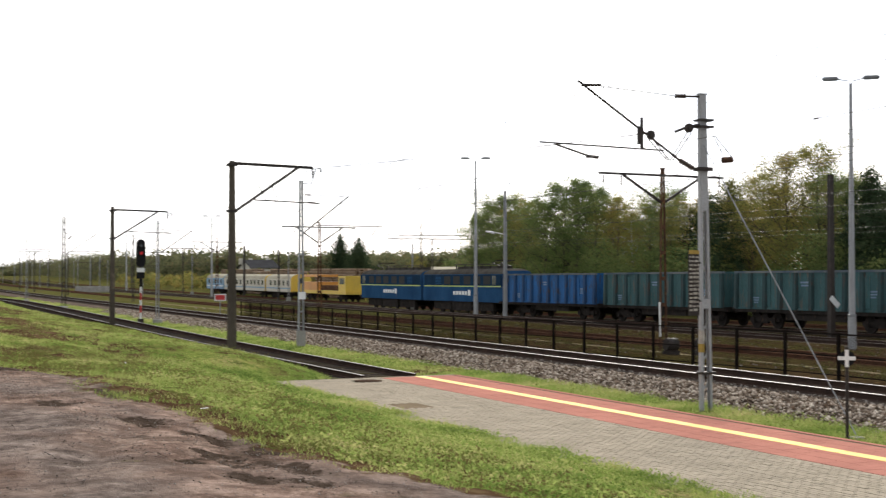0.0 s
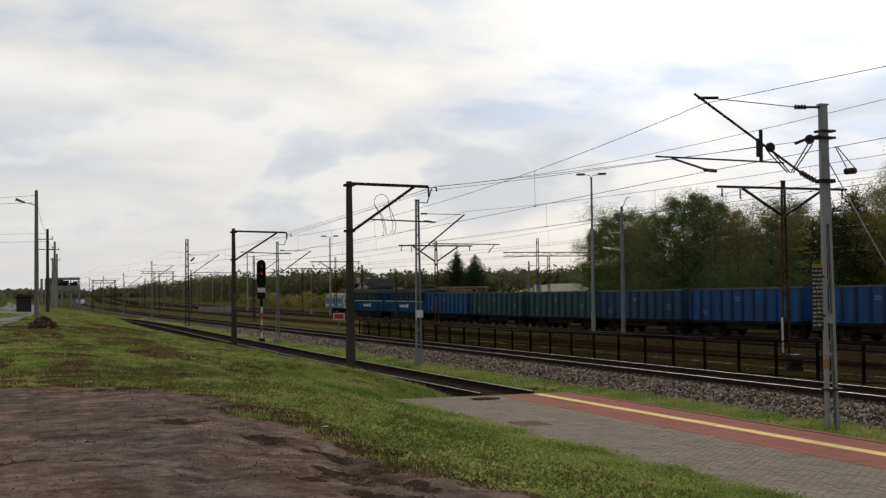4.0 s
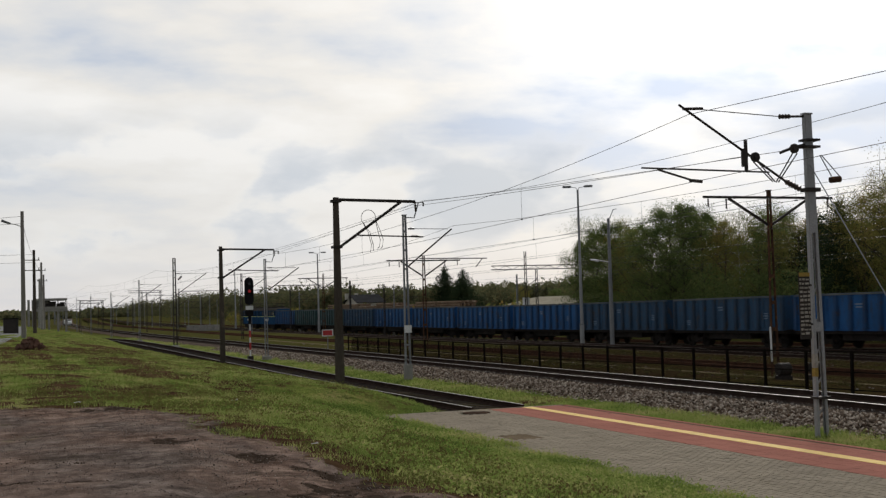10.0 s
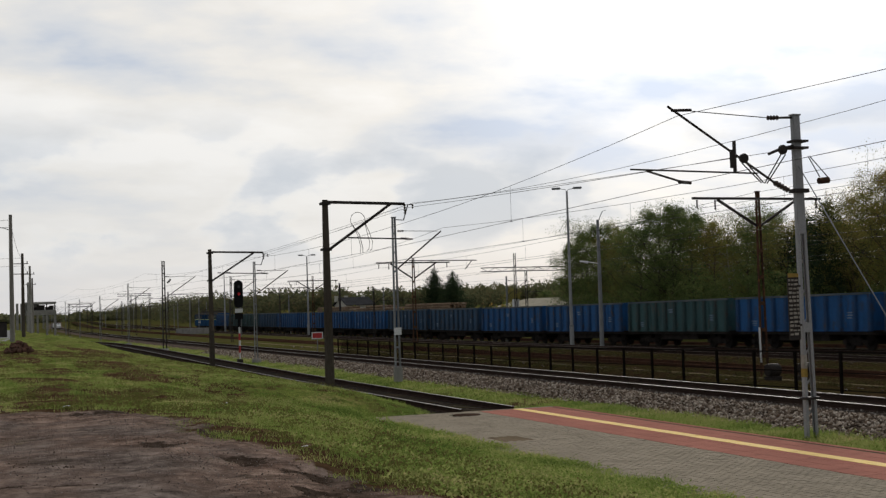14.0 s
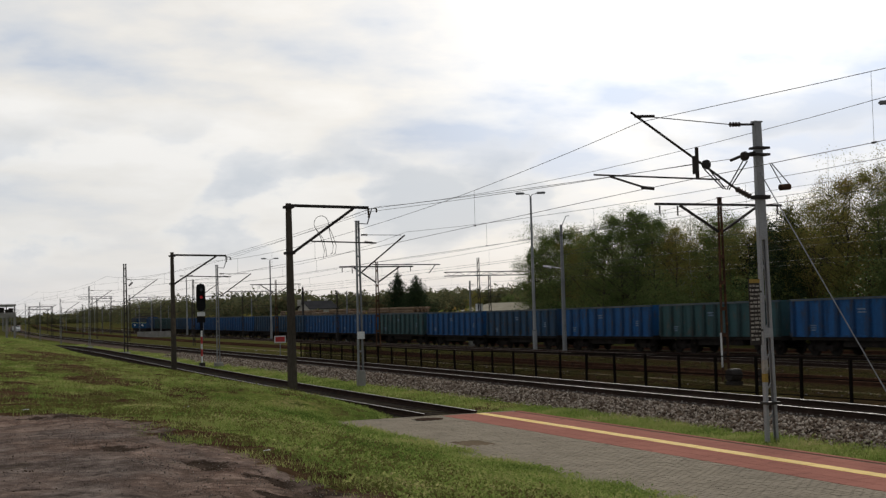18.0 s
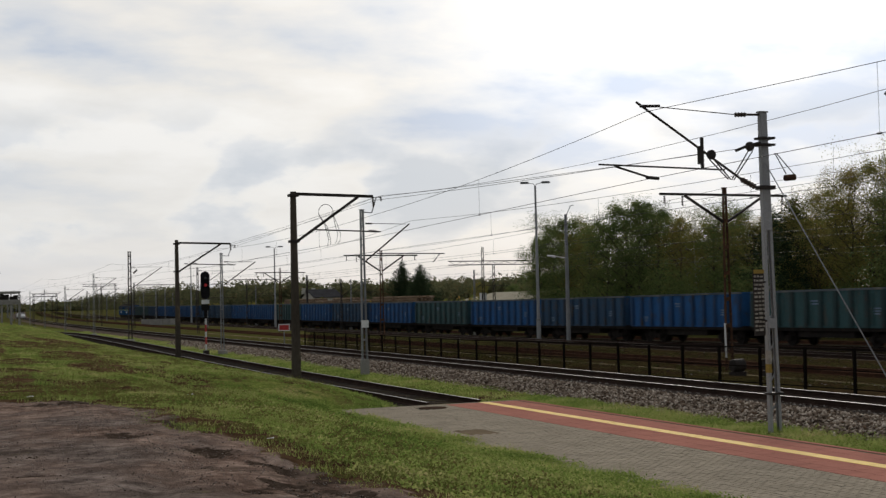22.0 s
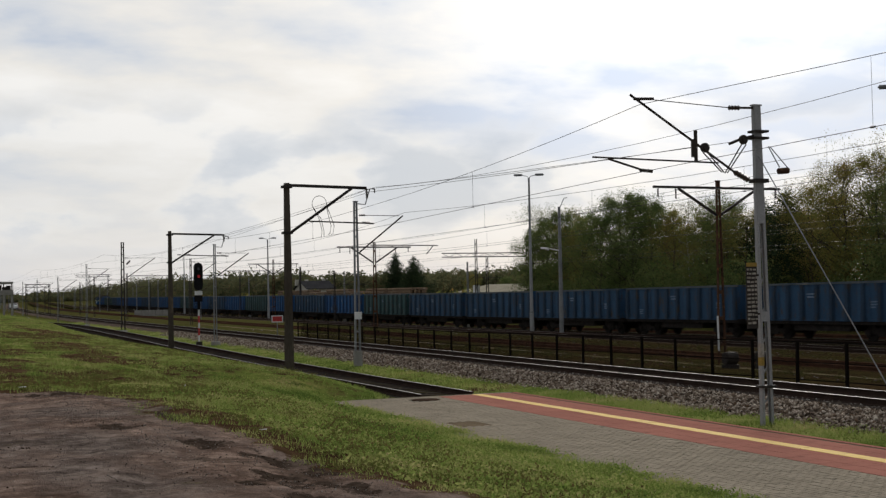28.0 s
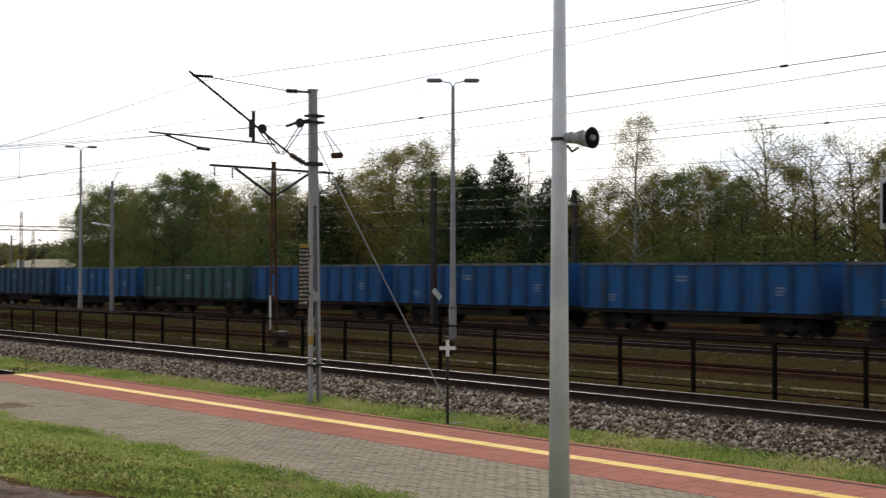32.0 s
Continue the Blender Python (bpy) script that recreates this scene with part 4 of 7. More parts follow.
def lattice(name, label, x, y, zb, zt, w0, w1, d, leg_m, pace=1.1, foot=0.0, lace=False, turn=0, group="", lean=0.0, flange=0.075, plates=None):
    """A mast of two channel legs, side by side across the track, with batten plates between."""
    t = thing(name, label, "catenary mast", x, y, 0, turn, group)
    for s in (-1, 1):
        bm = bmesh.new()
        fl = min(flange, w0 * 0.22)                        # a channel with its web outwards
        prof = [(0, -d / 2), (-fl, -d / 2), (-fl, -d / 2 + 0.014), (-0.014, -d / 2 + 0.014), (-0.014, d / 2 - 0.014), (-fl, d / 2 - 0.014), (-fl, d / 2), (0, d / 2)]
        lo = [bm.verts.new((s * (w0 / 2 + px), py, zb)) for px, py in prof]
        hi = [bm.verts.new((lean + s * (w1 / 2 + px), py, zt)) for px, py in prof]
        for i in range(8):
            bm.faces.new((lo[i], lo[(i + 1) % 8], hi[(i + 1) % 8], hi[i]))
        bm.faces.new(lo); bm.faces.new(hi)
        bmesh.ops.recalc_face_normals(bm, faces=bm.faces[:])
        part("leg", bm, leg_m, t)
    z, k = zb + 0.75, 0
    while z < zt - 0.3:
        f = (z - zb) / (zt - zb)
        w = w0 + (w1 - w0) * f
        for q in (-1, 1) if plates is None else ():
            bm = bmesh.new()
            box(bm, lean * f - w / 2 + 0.01, lean * f + w / 2 - 0.01, q * (d / 2 + 0.006) - 0.006, q * (d / 2 + 0.006) + 0.006, z, z + (0.13 if pace > 0.8 else 0.07))
            part("batten", bm, leg_m, t)
        if lace and (z < zb + 1.8 or plates):
            bm = bmesh.new()
            beam(bm, (lean * f - w / 2 + 0.02, d / 2 - 0.02, z - 0.12), (lean * f + w / 2 - 0.02, d / 2 - 0.02, z + 0.12), 0.012, 0.04)
            part("diagonal", bm, leg_m, t)
        z += pace
    for z0, z1 in plates or ():
        bm = bmesh.new()
        wa, wb = (w0 + (w1 - w0) * (v - zb) / (zt - zb) for v in (z0, z1))
        la, lb = (lean * (v - zb) / (zt - zb) for v in (z0, z1))
        v = box(bm, -1, 1, -d / 2 - 0.008, d / 2 + 0.008, z0, z1)
        for i, (c, ww) in enumerate(((la, wa), (lb, wb))):
            for k, sx in enumerate((-1, 1, 1, -1)):
                v[i * 4 + k].co.x = c + sx * (ww / 2 - 0.012)
        part("batten", bm, leg_m, t)
    bm = bmesh.new(); box(bm, lean - w1 / 2 - 0.02, lean + w1 / 2 + 0.02, -d / 2 - 0.02, d / 2 + 0.02, zt, zt + 0.03)
    part("cap", bm, leg_m, t)
    if foot:
        bm = bmesh.new()
        v = box(bm, -w0 / 2 - 0.14, w0 / 2 + 0.14, -d / 2 - 0.16, d / 2 + 0.16, zb - 0.6, zb + foot)
        bmesh.ops.bevel(bm, geom=bm.edges[:], offset=0.03, segments=1, affect="EDGES")
        part("footing", bm, CONCRETE, t, "pale concrete footing")
    return t


def insul(t, a, b, r=0.06, n=5):
    bm = bmesh.new(); ribs(bm, a, b, r, n)
    part("insulator", bm, INSULATOR, t)


def bar(t, name, a, b, r=0.025, m=None, square=False):
    bm = bmesh.new()
    if square:
        beam(bm, a, b, r * 2)
    else:
        tube(bm, a, b, r)
    return part(name, bm, m or STEEL_DARK, t)


FADED_MARK = mat("dirty_white_marks", (0.42, 0.4, 0.36), (0.26, 0.24, 0.21), 0.9, 0, 8, 30, 0.05)


OCHRE = mat("faded_ochre_paint", (0.34, 0.23, 0.05), (0.24, 0.17, 0.05), 0.8, 0, 4, 30, 0.05)


def near_mast():
    X = 16.61
    t = lattice("catenary_mast", "grey twin-channel catenary mast with tensioning pulleys beside the platform", X, 22.6, -1.55, 5.36, 0.29, 0.165, 0.1, STEEL_MAST, 0.62, 0.0, True,
                lean=-0.075, plates=((2.9, 5.35), (0.86, 1.06), (-1.55, -1.3)))

    def q(x, z, y=0.0):
        return (x - X, y, z)
    bar(t, "cantilever", q(16.0, 3.94), q(13.51, 5.48), 0.026)
    insul(t, q(16.3, 3.81), q(15.95, 3.97), 0.07, 5)
    bar(t, "stay_wire", q(13.62, 5.42), q(15.9, 5.3), 0.01)
    insul(t, q(15.86, 5.3), q(16.15, 5.31), 0.055, 4)
    bar(t, "stay_lug", q(16.15, 5.31), q(16.45, 5.32), 0.025)
    bar(t, "clevis", q(13.6, 5.4), q(14.05, 5.42), 0.03)
    bar(t, "steady_tube", q(12.62, 4.21), q(15.57, 4.15), 0.018)
    bar(t, "registration_arm", q(12.98, 4.18), q(13.84, 3.95), 0.022)
    bar(t, "wire_clamp", q(13.7, 3.97), q(13.98, 3.95), 0.035)
    bm = bmesh.new(); box(bm, 15.0 - X - 0.035, 15.0 - X + 0.035, -0.06, -0.03, 4.14, 4.8); box(bm, 14.93 - X - 0.03, 14.93 - X + 0.03, -0.07, -0.02, 4.25, 4.62)
    part("hanger_plate", bm, STEEL_DARK, t)
    for px, pz, rx, rz in ((15.22, 4.45, 15.64, 3.95), (16.17, 4.64, 15.72, 3.94)):
        bm = bmesh.new(); tube(bm, q(px, pz, -0.07), q(px, pz, -0.02), 0.1, 0.1, 18); tube(bm, q(px, pz, -0.09), q(px, pz, 0.0), 0.05, 0.05, 8)
        part("pulley", bm, STEEL_DARK, t)
        for o in (-0.05, 0.06):
            bar(t, "pulley_rod", q(px + o, pz - 0.1, -0.05), q(rx + o * 0.5, rz, -0.05), 0.014)
    bar(t, "pulley_bracket", q(16.2, 4.66), q(16.55, 4.74), 0.04)
    bar(t, "tension_arm", q(15.85, 4.55), q(16.15, 4.66), 0.03)
    for z in (4.66, 4.8):
        bm = bmesh.new(); box(bm, -0.2, 0.14, -0.14, 0.14, z, z + 0.045)
        part("clamp", bm, STEEL_DARK, t)
    bm = bmesh.new(); box(bm, -0.22, 0.12, -0.12, 0.12, 3.75, 3.83)
    part("pivot_clamp", bm, STEEL_DARK, t)
    for o in (-0.08, 0.12):
        bar(t, "weight_strap", q(16.72 + o * 0.2, 4.5, -0.16), q(16.95 + o, 4.05, -0.3), 0.012, STEEL_GREY)
    bm = bmesh.new(); tube(bm, q(16.84, 3.97, -0.3), q(17.08, 3.99, -0.3), 0.065, 0.065, 12)
    part("weight", bm, RUST, t)
    bm = bmesh.new(); box(bm, -0.17, 0.17, -0.12, 0.12, -0.52, -0.47)
    part("foot_bracket", bm, STEEL_DARK, t)
    bm = bmesh.new(); box(bm, -0.15, -0.075, -0.056, 0.056, -0.06, 0.12)
    part("yellow_band", bm, OCHRE, t, "yellow painted band")
    bm = bmesh.new(); box(bm, -0.149, -0.07, -0.0555, 0.0555, 0.125, 0.4)
    part("pale_band", bm, FADED_MARK, t, "whitish worn band")
    # pole board: stacked plates with signs too small to read
    b = thing("pole_board", "tall narrow board of dark plates with unreadable white marks", "sign", 16.2, 22.45, 0)
    bm = bmesh.new(); box(bm, -0.13, 0.13, -0.015, 0.015, 0.72, 2.08)
    part("plate", bm, STEEL_DARK, b)
    bm = bmesh.new(); box(bm, -0.13, 0.13, -0.022, -0.0155, 2.0, 2.08)
    part("head", bm, OCHRE, b, "ochre head strip")
    rng, z = random.Random(3), 1.92
    while z > 0.75:
        x = -0.12
        while x < 0.1:
            w = rng.uniform(0.03, 0.1)
            bm = bmesh.new(); box(bm, x, min(x + w, 0.12), -0.022, -0.0155, z, z + rng.uniform(0.03, 0.05)); x += w + 0.025
            part("mark", bm, FADED_MARK, b)
        z -= 0.085
    for z in (1.0, 1.8):
        bm = bmesh.new(); box(bm, 0.0, 0.2, 0.016, 0.05, z, z + 0.04)
        part("holder", bm, STEEL_DARK, b)
    # guy
    g = thing("guy_wire", "pale steel guy rod from the mast down to a concrete anchor", "guy wire", 0, 0, 0)
    bar(g, "rod", (16.5, 22.5, 4.3), (16.3, 17.81, -1.24), 0.011, STEEL_GREY)
    bm = bmesh.new(); box(bm, 16.2, 16.4, 17.7, 17.9, -1.6, -1.27)
    part("anchor", bm, CONCRETE, g)
    return t


near_mast()


def frame_arm_pole(x, y, zb, zt, w0, w1, reach, z_arm, z_strut, label, loops=False):
    t = thing("bracket_pole", label, "catenary mast", x, y, 0, 0, "bracket poles of the siding")
    bm = bmesh.new(); beam(bm, (0, 0, zb - 0.5), (0, 0, zt), w0, w0, w1, w1)
    part("column", bm, OLD_POLE, t)
    bar(t, "top_arm", (0.1, 0, z_arm), (reach, 0, z_arm - 0.06), 0.045, None, True)
    bar(t, "strut", (0.1, 0, z_strut), (reach - 0.5, 0, z_arm - 0.08), 0.04, None, True)
    bar(t, "steady_tube", (0.72, 0, z_strut + 0.37), (reach + 0.25, 0, z_strut + 0.3), 0.022)
    insul(t, (reach - 0.15, 0, z_strut + 0.33), (reach + 0.12, 0, z_strut + 0.31), 0.05, 4)
    insul(t, (reach, 0, z_arm - 0.06), (reach + 0.02, 0, z_arm - 0.4), 0.05, 4)
    for z in (z_arm - 0.05, z_strut):
        bm = bmesh.new(); box(bm, -w0 / 2 - 0.02, w0 / 2 + 0.02, -w0 / 2 - 0.02, w0 / 2 + 0.02, z - 0.04, z + 0.04)
        part("collar", bm, STEEL_DARK, t)
    if loops:
        bm = bmesh.new()
        for lo, hi in ((0.0, 0.0), (0.1, 0.07)):          # two strands that hang down and cross in a loop on top
            pts = [(1.12 + lo, 0.05, 3.36 + hi), (1.16 + lo * 0.6, 0.05, 3.6), (1.06 + lo * 0.6, 0.05, 4.0), (0.92 + lo * 0.2, 0.05, 4.25)]
            pts += [(1.08 + 0.24 * math.cos(radians(a)), 0.05, 4.46 + 0.25 * math.sin(radians(a))) for a in range(205, -30, -20)]
            pts += [(1.37 + lo * 0.7, 0.05, 4.1), (1.46 + lo, 0.05, 3.75), (1.42 + lo, 0.05, 3.52), (1.36 + lo, 0.05, 3.48)]
            chain(bm, pts, 0.01)
        part("jumper_loop", bm, WIRE, t)
    return t


frame_arm_pole(11.2, 39.7, -0.9, 5.1, 0.26, 0.15, 2.65, 5.03, 3.53, "dark square pole with a bracket arm and wire loops", True)
frame_arm_pole(12.5, 66, -0.9, 4.88, 0.26, 0.15, 2.75, 4.74, 3.29, "dark square pole with a triangular bracket arm over the siding")


def hook(t, z):
    bm = bmesh.new()
    chain(bm, [(0.08, 0, z - 0.08), (0.42, 0, z - 0.1), (0.62, 0, z + 0.52), (0.82, 0, z + 0.52)], 0.025, 6)
    part("feeder_hook", bm, STEEL_GREY, t)
    insul(t, (0.82, 0, z + 0.52), (0.82, 0, z + 0.36), 0.045, 2)


def cantilever(t, z0, z1, reach, steady=True, side=1):
    bar(t, "cantilever", (side * 0.15, 0, z0), (side * reach, 0, z1), 0.03)
    bar(t, "stay", (side * 0.3, 0, z1 + 0.02), (side * (reach - 0.15), 0, z1), 0.012)
    insul(t, (side * 0.15, 0, z1 + 0.02), (side * 0.42, 0, z1 + 0.02), 0.05, 3)
    if steady:
        bar(t, "steady_tube", (side * 0.6, 0, z0 + 0.28), (side * (reach + 1.5), 0, z0 + 0.25), 0.02)
        bar(t, "registration_arm", (side * (reach + 1.3), 0, z0 + 0.25), (side * (reach + 1.0), 0, z0 - 0.1), 0.018)


m = lattice("catenary_mast", "slim grey lattice mast on a concrete footing with a white plate", 16.62, 49, -0.72, 5.2, 0.24, 0.15, 0.11, STEEL_GREY, 0.75, 0.0, False, 0, "slim catenary masts")
bm = bmesh.new(); box(bm, -0.14, 0.14, -0.14, 0.14, -1.5, -0.7); part("footing", bm, CONCRETE, m, "pale concrete footing")
hook(m, 5.2); cantilever(m, 3.2, 4.65, 2.0)
bm = bmesh.new(); box(bm, -0.15, 0.15, -0.13, -0.115, 0.55, 0.84); part("plate", bm, WHITE, m, "white plate with worn dark marks")
bm = bmesh.new()
for a, b, c, d in ((-0.12, 0.1, 0.74, 0.78), (0.0, 0.12, 0.64, 0.68), (-0.1, -0.02, 0.6, 0.7)):
    box(bm, a, b, -0.122, -0.1155, c, d)
part("marks", bm, BLACK, m)
m = lattice("catenary_mast", "slim grey lattice mast carrying a feeder hook", 16.62, 74.3, -1.1, 4.5, 0.2, 0.13, 0.1, STEEL_GREY, 0.8, 0.04, False, 0, "slim catenary masts")
hook(m, 4.45); cantilever(m, 2.7, 4.0, 2.0)
m = lattice("catenary_mast", "dark wide lattice mast with a double bracket", 16.45, 107, -1.2, 5.95, 0.34, 0.24, 0.2, STEEL_DARK, 0.6, 0.1, True)
cantilever(m, 3.0, 4.7, 2.6); insul(m, (0.3, 0, 4.2), (0.6, 0, 4.5), 0.1, 3)


def tee_mast(x, y, zb, zt, z_arm, half, label):
    t = lattice("tee_mast", label, x, y, zb, zt, 0.33, 0.15, 0.08, RUST, 0.95, 0.0, False, 0, "rusty tee masts of the yard", flange=0.05)
    bar(t, "cross_arm", (-half, 0, z_arm), (half, 0, z_arm - 0.03), 0.042, None, True)
    for s in (-1, 1):
        bar(t, "brace", (s * 0.08, 0, z_arm - 1.0), (s * half * 0.62, 0, z_arm - 0.05), 0.04, None, True)
        insul(t, (s * half * 0.62 - 0.1, 0, z_arm - 0.06), (s * half * 0.62 - 0.1, 0, z_arm - 0.42), 0.045, 4)
        insul(t, (s * half * 0.93, 0, z_arm - 0.06), (s * half * 0.93, 0, z_arm - 0.35), 0.045, 4)
    return t


tm = tee_mast(27.5, 40, -1.35, 5.4, 5.17, 2.73, "rusty brown lattice mast with a T-shaped cross arm in the yard")
bm = bmesh.new(); tube(bm, (-0.22, -0.1, 0.5), (-0.2, -0.1, -0.75), 0.035); part("cable_duct", bm, WHITE, tm, "whitish cable duct")
tee_mast(27.5, 77.5, -1.4, 4.7, 4.43, 2.45, "rusty brown lattice mast with a T-shaped cross arm further off")
tee_mast(34.6, 128, -1.5, 5.0, 4.6, 2.6, "rusty brown lattice mast with a T-shaped cross arm far off")
# weights boxes lying by the fence
for x, y in ((24.6, 35.0), (25.6, 34.6)):
    t = thing("counterweight", "dark round concrete counterweight beside the fence", "counterweight", x + 0.6, y + 1.2, -1.0)
    bm = bmesh.new(); tube(bm, (-0.22, 0, 0.2), (0.22, 0, 0.2), 0.22, 0.22, 14); bmesh.ops.bevel(bm, geom=bm.edges[:], offset=0.03, segments=1, affect="EDGES")
    part("drum", bm, STEEL_DARK, t)
    bm = bmesh.new(); box(bm, -0.2, 0.2, -0.2, 0.2, -0.3, 0.0); part("stand", bm, STEEL_DARK, t)

# far masts down the line
far = lattice("catenary_mast", "slim pale mast with a bracket far down the line", 16.8, 132, -1.1, 4.8, 0.2, 0.14, 0.1, STEEL_GREY, 1.2, 0.05, False, 0, "far catenary masts")
cantilever(far, 3.0, 4.4, 2.2)
dark = lattice("catenary_mast", "dark mast with a bracket far down the line", 24.2, 118, -1.3, 4.9, 0.22, 0.16, 0.14, STEEL_DARK, 1.2, 0.05, False, 0, "far catenary masts")
cantilever(dark, 3.1, 4.6, 2.4)
rng = random.Random(11)
for y in (160, 190, 222, 255, 275, 295, 318, 340, 365, 390, 420, 450):
    copy_thing(far, pose(16.8 + bend(y), y, rng.uniform(-0.9, -0.5)))
for x, ys, src in ((24.2, (150, 178, 205, 240, 285, 330, 400), dark), (34.5, (165, 200, 235, 280, 310, 340, 380, 430), far), (44.2, (135, 185, 230, 275, 320, 380, 440), dark), (51.4, (120, 160, 210, 260, 300, 330, 360, 410), far), (38.0, (220, 250, 290, 325, 360, 400), far)):
    for y in ys:
        copy_thing(src, pose(x + bend(y) + rng.uniform(-0.3, 0.3), y + rng.uniform(-6, 6), rng.uniform(-1.1, -0.5)))


def portal(x0, x1, y, z, label, posts):
    t = thing("catenary_portal", label, "catenary portal", 0, y, 0)
    deep = 0.42
    for zz in (z, z - deep):
        bar(t, "chord", (x0, 0, zz), (x1, 0, zz), 0.05, None, True)
    n = max(3, round((x1 - x0) / 0.9))
    bm = bmesh.new()
    for k in range(n):
        a, b = x0 + (x1 - x0) * k / n, x0 + (x1 - x0) * (k + 1) / n
        beam(bm, (a, 0, z - deep * (k % 2)), (b, 0, z - deep * ((k + 1) % 2)), 0.04)
    part("bracing", bm, STEEL_DARK, t)
    for px, top in posts:
        bm = bmesh.new()
        for s in (-1, 1):
            beam(bm, (px + s * 0.14, 0, -1.8), (px + s * 0.11, 0, top), 0.07)
        for k in range(9):
            z0 = -1.5 + (top + 1.5) * k / 9
            beam(bm, (px - 0.13, 0, z0), (px + 0.13, 0, z0 + (top + 1.5) / 9), 0.04)
        part("post", bm, STEEL_DARK, t)


portal(55.7, 66.2, 134.5, 5.7, "dark lattice catenary portal behind the freight train", ((59.86, 7.3), (61.2, 5.3), (66.3, 7.6)))
portal(18.0, 21.7, 215, 3.75, "small dark catenary portal down the line", ((18.1, 3.75), (21.6, 3.75)))
portal(31.0, 37.5, 260, 5.9, "dark lattice catenary portal down the line", ((33.6, 5.9), (37.2, 5.9)))

# ---------------------------------------------------------------- lamps


def double_lamp(x, y, zt, turn, label, heads=2):
    t = thing("street_lamp", label, "street lamp", x, y, -1.65, turn, "tall yard lamps")
    h = zt + 1.65
    bm = bmesh.new(); tube(bm, (0, 0, 0), (0, 0, 1.5), 0.16, 0.16, 12); tube(bm, (0, 0, 1.5), (0, 0, h - 0.15), 0.125, 0.07, 10)
    part("pole", bm, STEEL_MAST, t)
    bm = bmesh.new(); box(bm, -0.16, 0.16, -0.16, 0.16, 1.46, 1.56); part("collar", bm, STEEL_GREY, t)
    for s in (-1, 1)[:heads]:
        bm = bmesh.new(); chain(bm, [(0, 0, h - 0.2), (s * 0.12, 0, h - 0.02), (s * 0.5, 0, h + 0.05)], 0.025, 6)
        arm = part("arm", bm, STEEL_GREY, t)
        bm = bmesh.new()
        v = box(bm, min(s * 0.45, s * 1.12), max(s * 0.45, s * 1.12), -0.13, 0.13, h + 0.0, h + 0.16)
        bmesh.ops.bevel(bm, geom=bm.edges[:], offset=0.05, segments=2, affect="EDGES")
        part("lamp_head", bm, STEEL_GREY, arm, "grey lamp head")
    return t


lampA = double_lamp(43, 86.7, 9.95, -28, "tall grey yard lamp with two heads")
lampB = double_lamp(36.9, 40.5, 9.3, -42, "tall grey yard lamp with two heads, near the fence")
double_lamp(43.2, 162.4, 8.6, -20, "tall grey yard lamp with two heads, far off")
double_lamp(44.4, 222, 8.4, -20, "tall grey yard lamp with two heads, far off")
t = thing("lamp_mast", "slim grey tubular mast with one small lamp", "street lamp", 43, 82, -1.65)
bm = bmesh.new(); tube(bm, (0, 0, 0), (0, 0, 9.0), 0.16, 0.1, 10); part("pole", bm, STEEL_GREY, t)
bm = bmesh.new(); chain(bm, [(0.05, 0, 8.9), (0.35, -0.1, 9.6), (0.6, -0.1, 9.65)], 0.03, 6); part("hook", bm, STEEL_GREY, t)
bm = bmesh.new(); tube(bm, (-0.9, 0, 6.0), (-1.5, 0, 6.1), 0.09, 0.05); tube(bm, (0, 0, 5.9), (-0.9, 0, 6.05), 0.025); part("lamp_head", bm, WHITE, t, "small white lamp head")
t = thing("steel_post", "black steel post with a small white tag", "post", 44.5, 50.3, -1.7)
bm = bmesh.new(); beam(bm, (0, 0, 0), (0, 0, 8.1), 0.28, 0.28, 0.22, 0.22); part("shaft", bm, STEEL_DARK, t)
bm = bmesh.new(); beam(bm, (-0.2, -0.2, 2.05), (0.3, -0.2, 1.6), 0.01, 0.28); part("tag", bm, WHITE, t, "white tag")
for x, y, h in ((52.0, 178, 7.0), (62.5, 126, 6.6), (52.0, 47.4, 7.35)):
    t = thing("steel_post", "dark steel post among the yard tracks", "post", x, y, -1.7, 0, "dark yard posts")
    bm = bmesh.new(); beam(bm, (0, 0, 0), (0, 0, h), 0.3, 0.3, 0.2, 0.2); part("shaft", bm, STEEL_DARK, t)
    bm = bmesh.new(); beam(bm, (-0.8, 0, h - 0.6), (0.8, 0, h - 0.6), 0.07); part("cross_arm", bm, STEEL_DARK, t)

# ---------------------------------------------------------------- signals and signs
t = thing("railway_signal", "black two-lens railway signal showing red on a banded post", "railway signal", 15.5, 73.5, -1.1)
bm = bmesh.new(); tube(bm, (0, 0, 0), (0, 0, 2.6), 0.05, 0.05, 10); part("post", bm, WHITE, t, "white post")
for k, z in enumerate((0.45, 1.15)):
    bm = bmesh.new(); tube(bm, (0, 0, z), (0, 0, z + 0.4), 0.056, 0.056, 10); part("red_band", bm, RED_PAINT, t, "red band")
bm = bmesh.new(); tube(bm, (0, 0, 1.9), (0, 0, 2.6), 0.085, 0.085, 10); box(bm, -0.2, 0.2, -0.12, 0.2, 2.35, 2.7); part("holder", bm, BLACK, t)
bm = bmesh.new()
prof = [(-0.24, 0.2), (-0.16, 0.04), (0, 0.0), (0.16, 0.04), (0.24, 0.2), (0.24, 1.35), (0.17, 1.5), (0, 1.57), (-0.17, 1.5), (-0.24, 1.35)]
f0 = [bm.verts.new((x, -0.09, z + 3.0)) for x, z in prof]; f1 = [bm.verts.new((x, 0.12, z + 3.0)) for x, z in prof]
for i in range(10):
    bm.faces.new((f0[i], f0[(i + 1) % 10], f1[(i + 1) % 10], f1[i]))
bm.faces.new(f0[::-1]); bm.faces.new(f1); bmesh.ops.recalc_face_normals(bm, faces=bm.faces[:])
part("head", bm, BLACK, t)
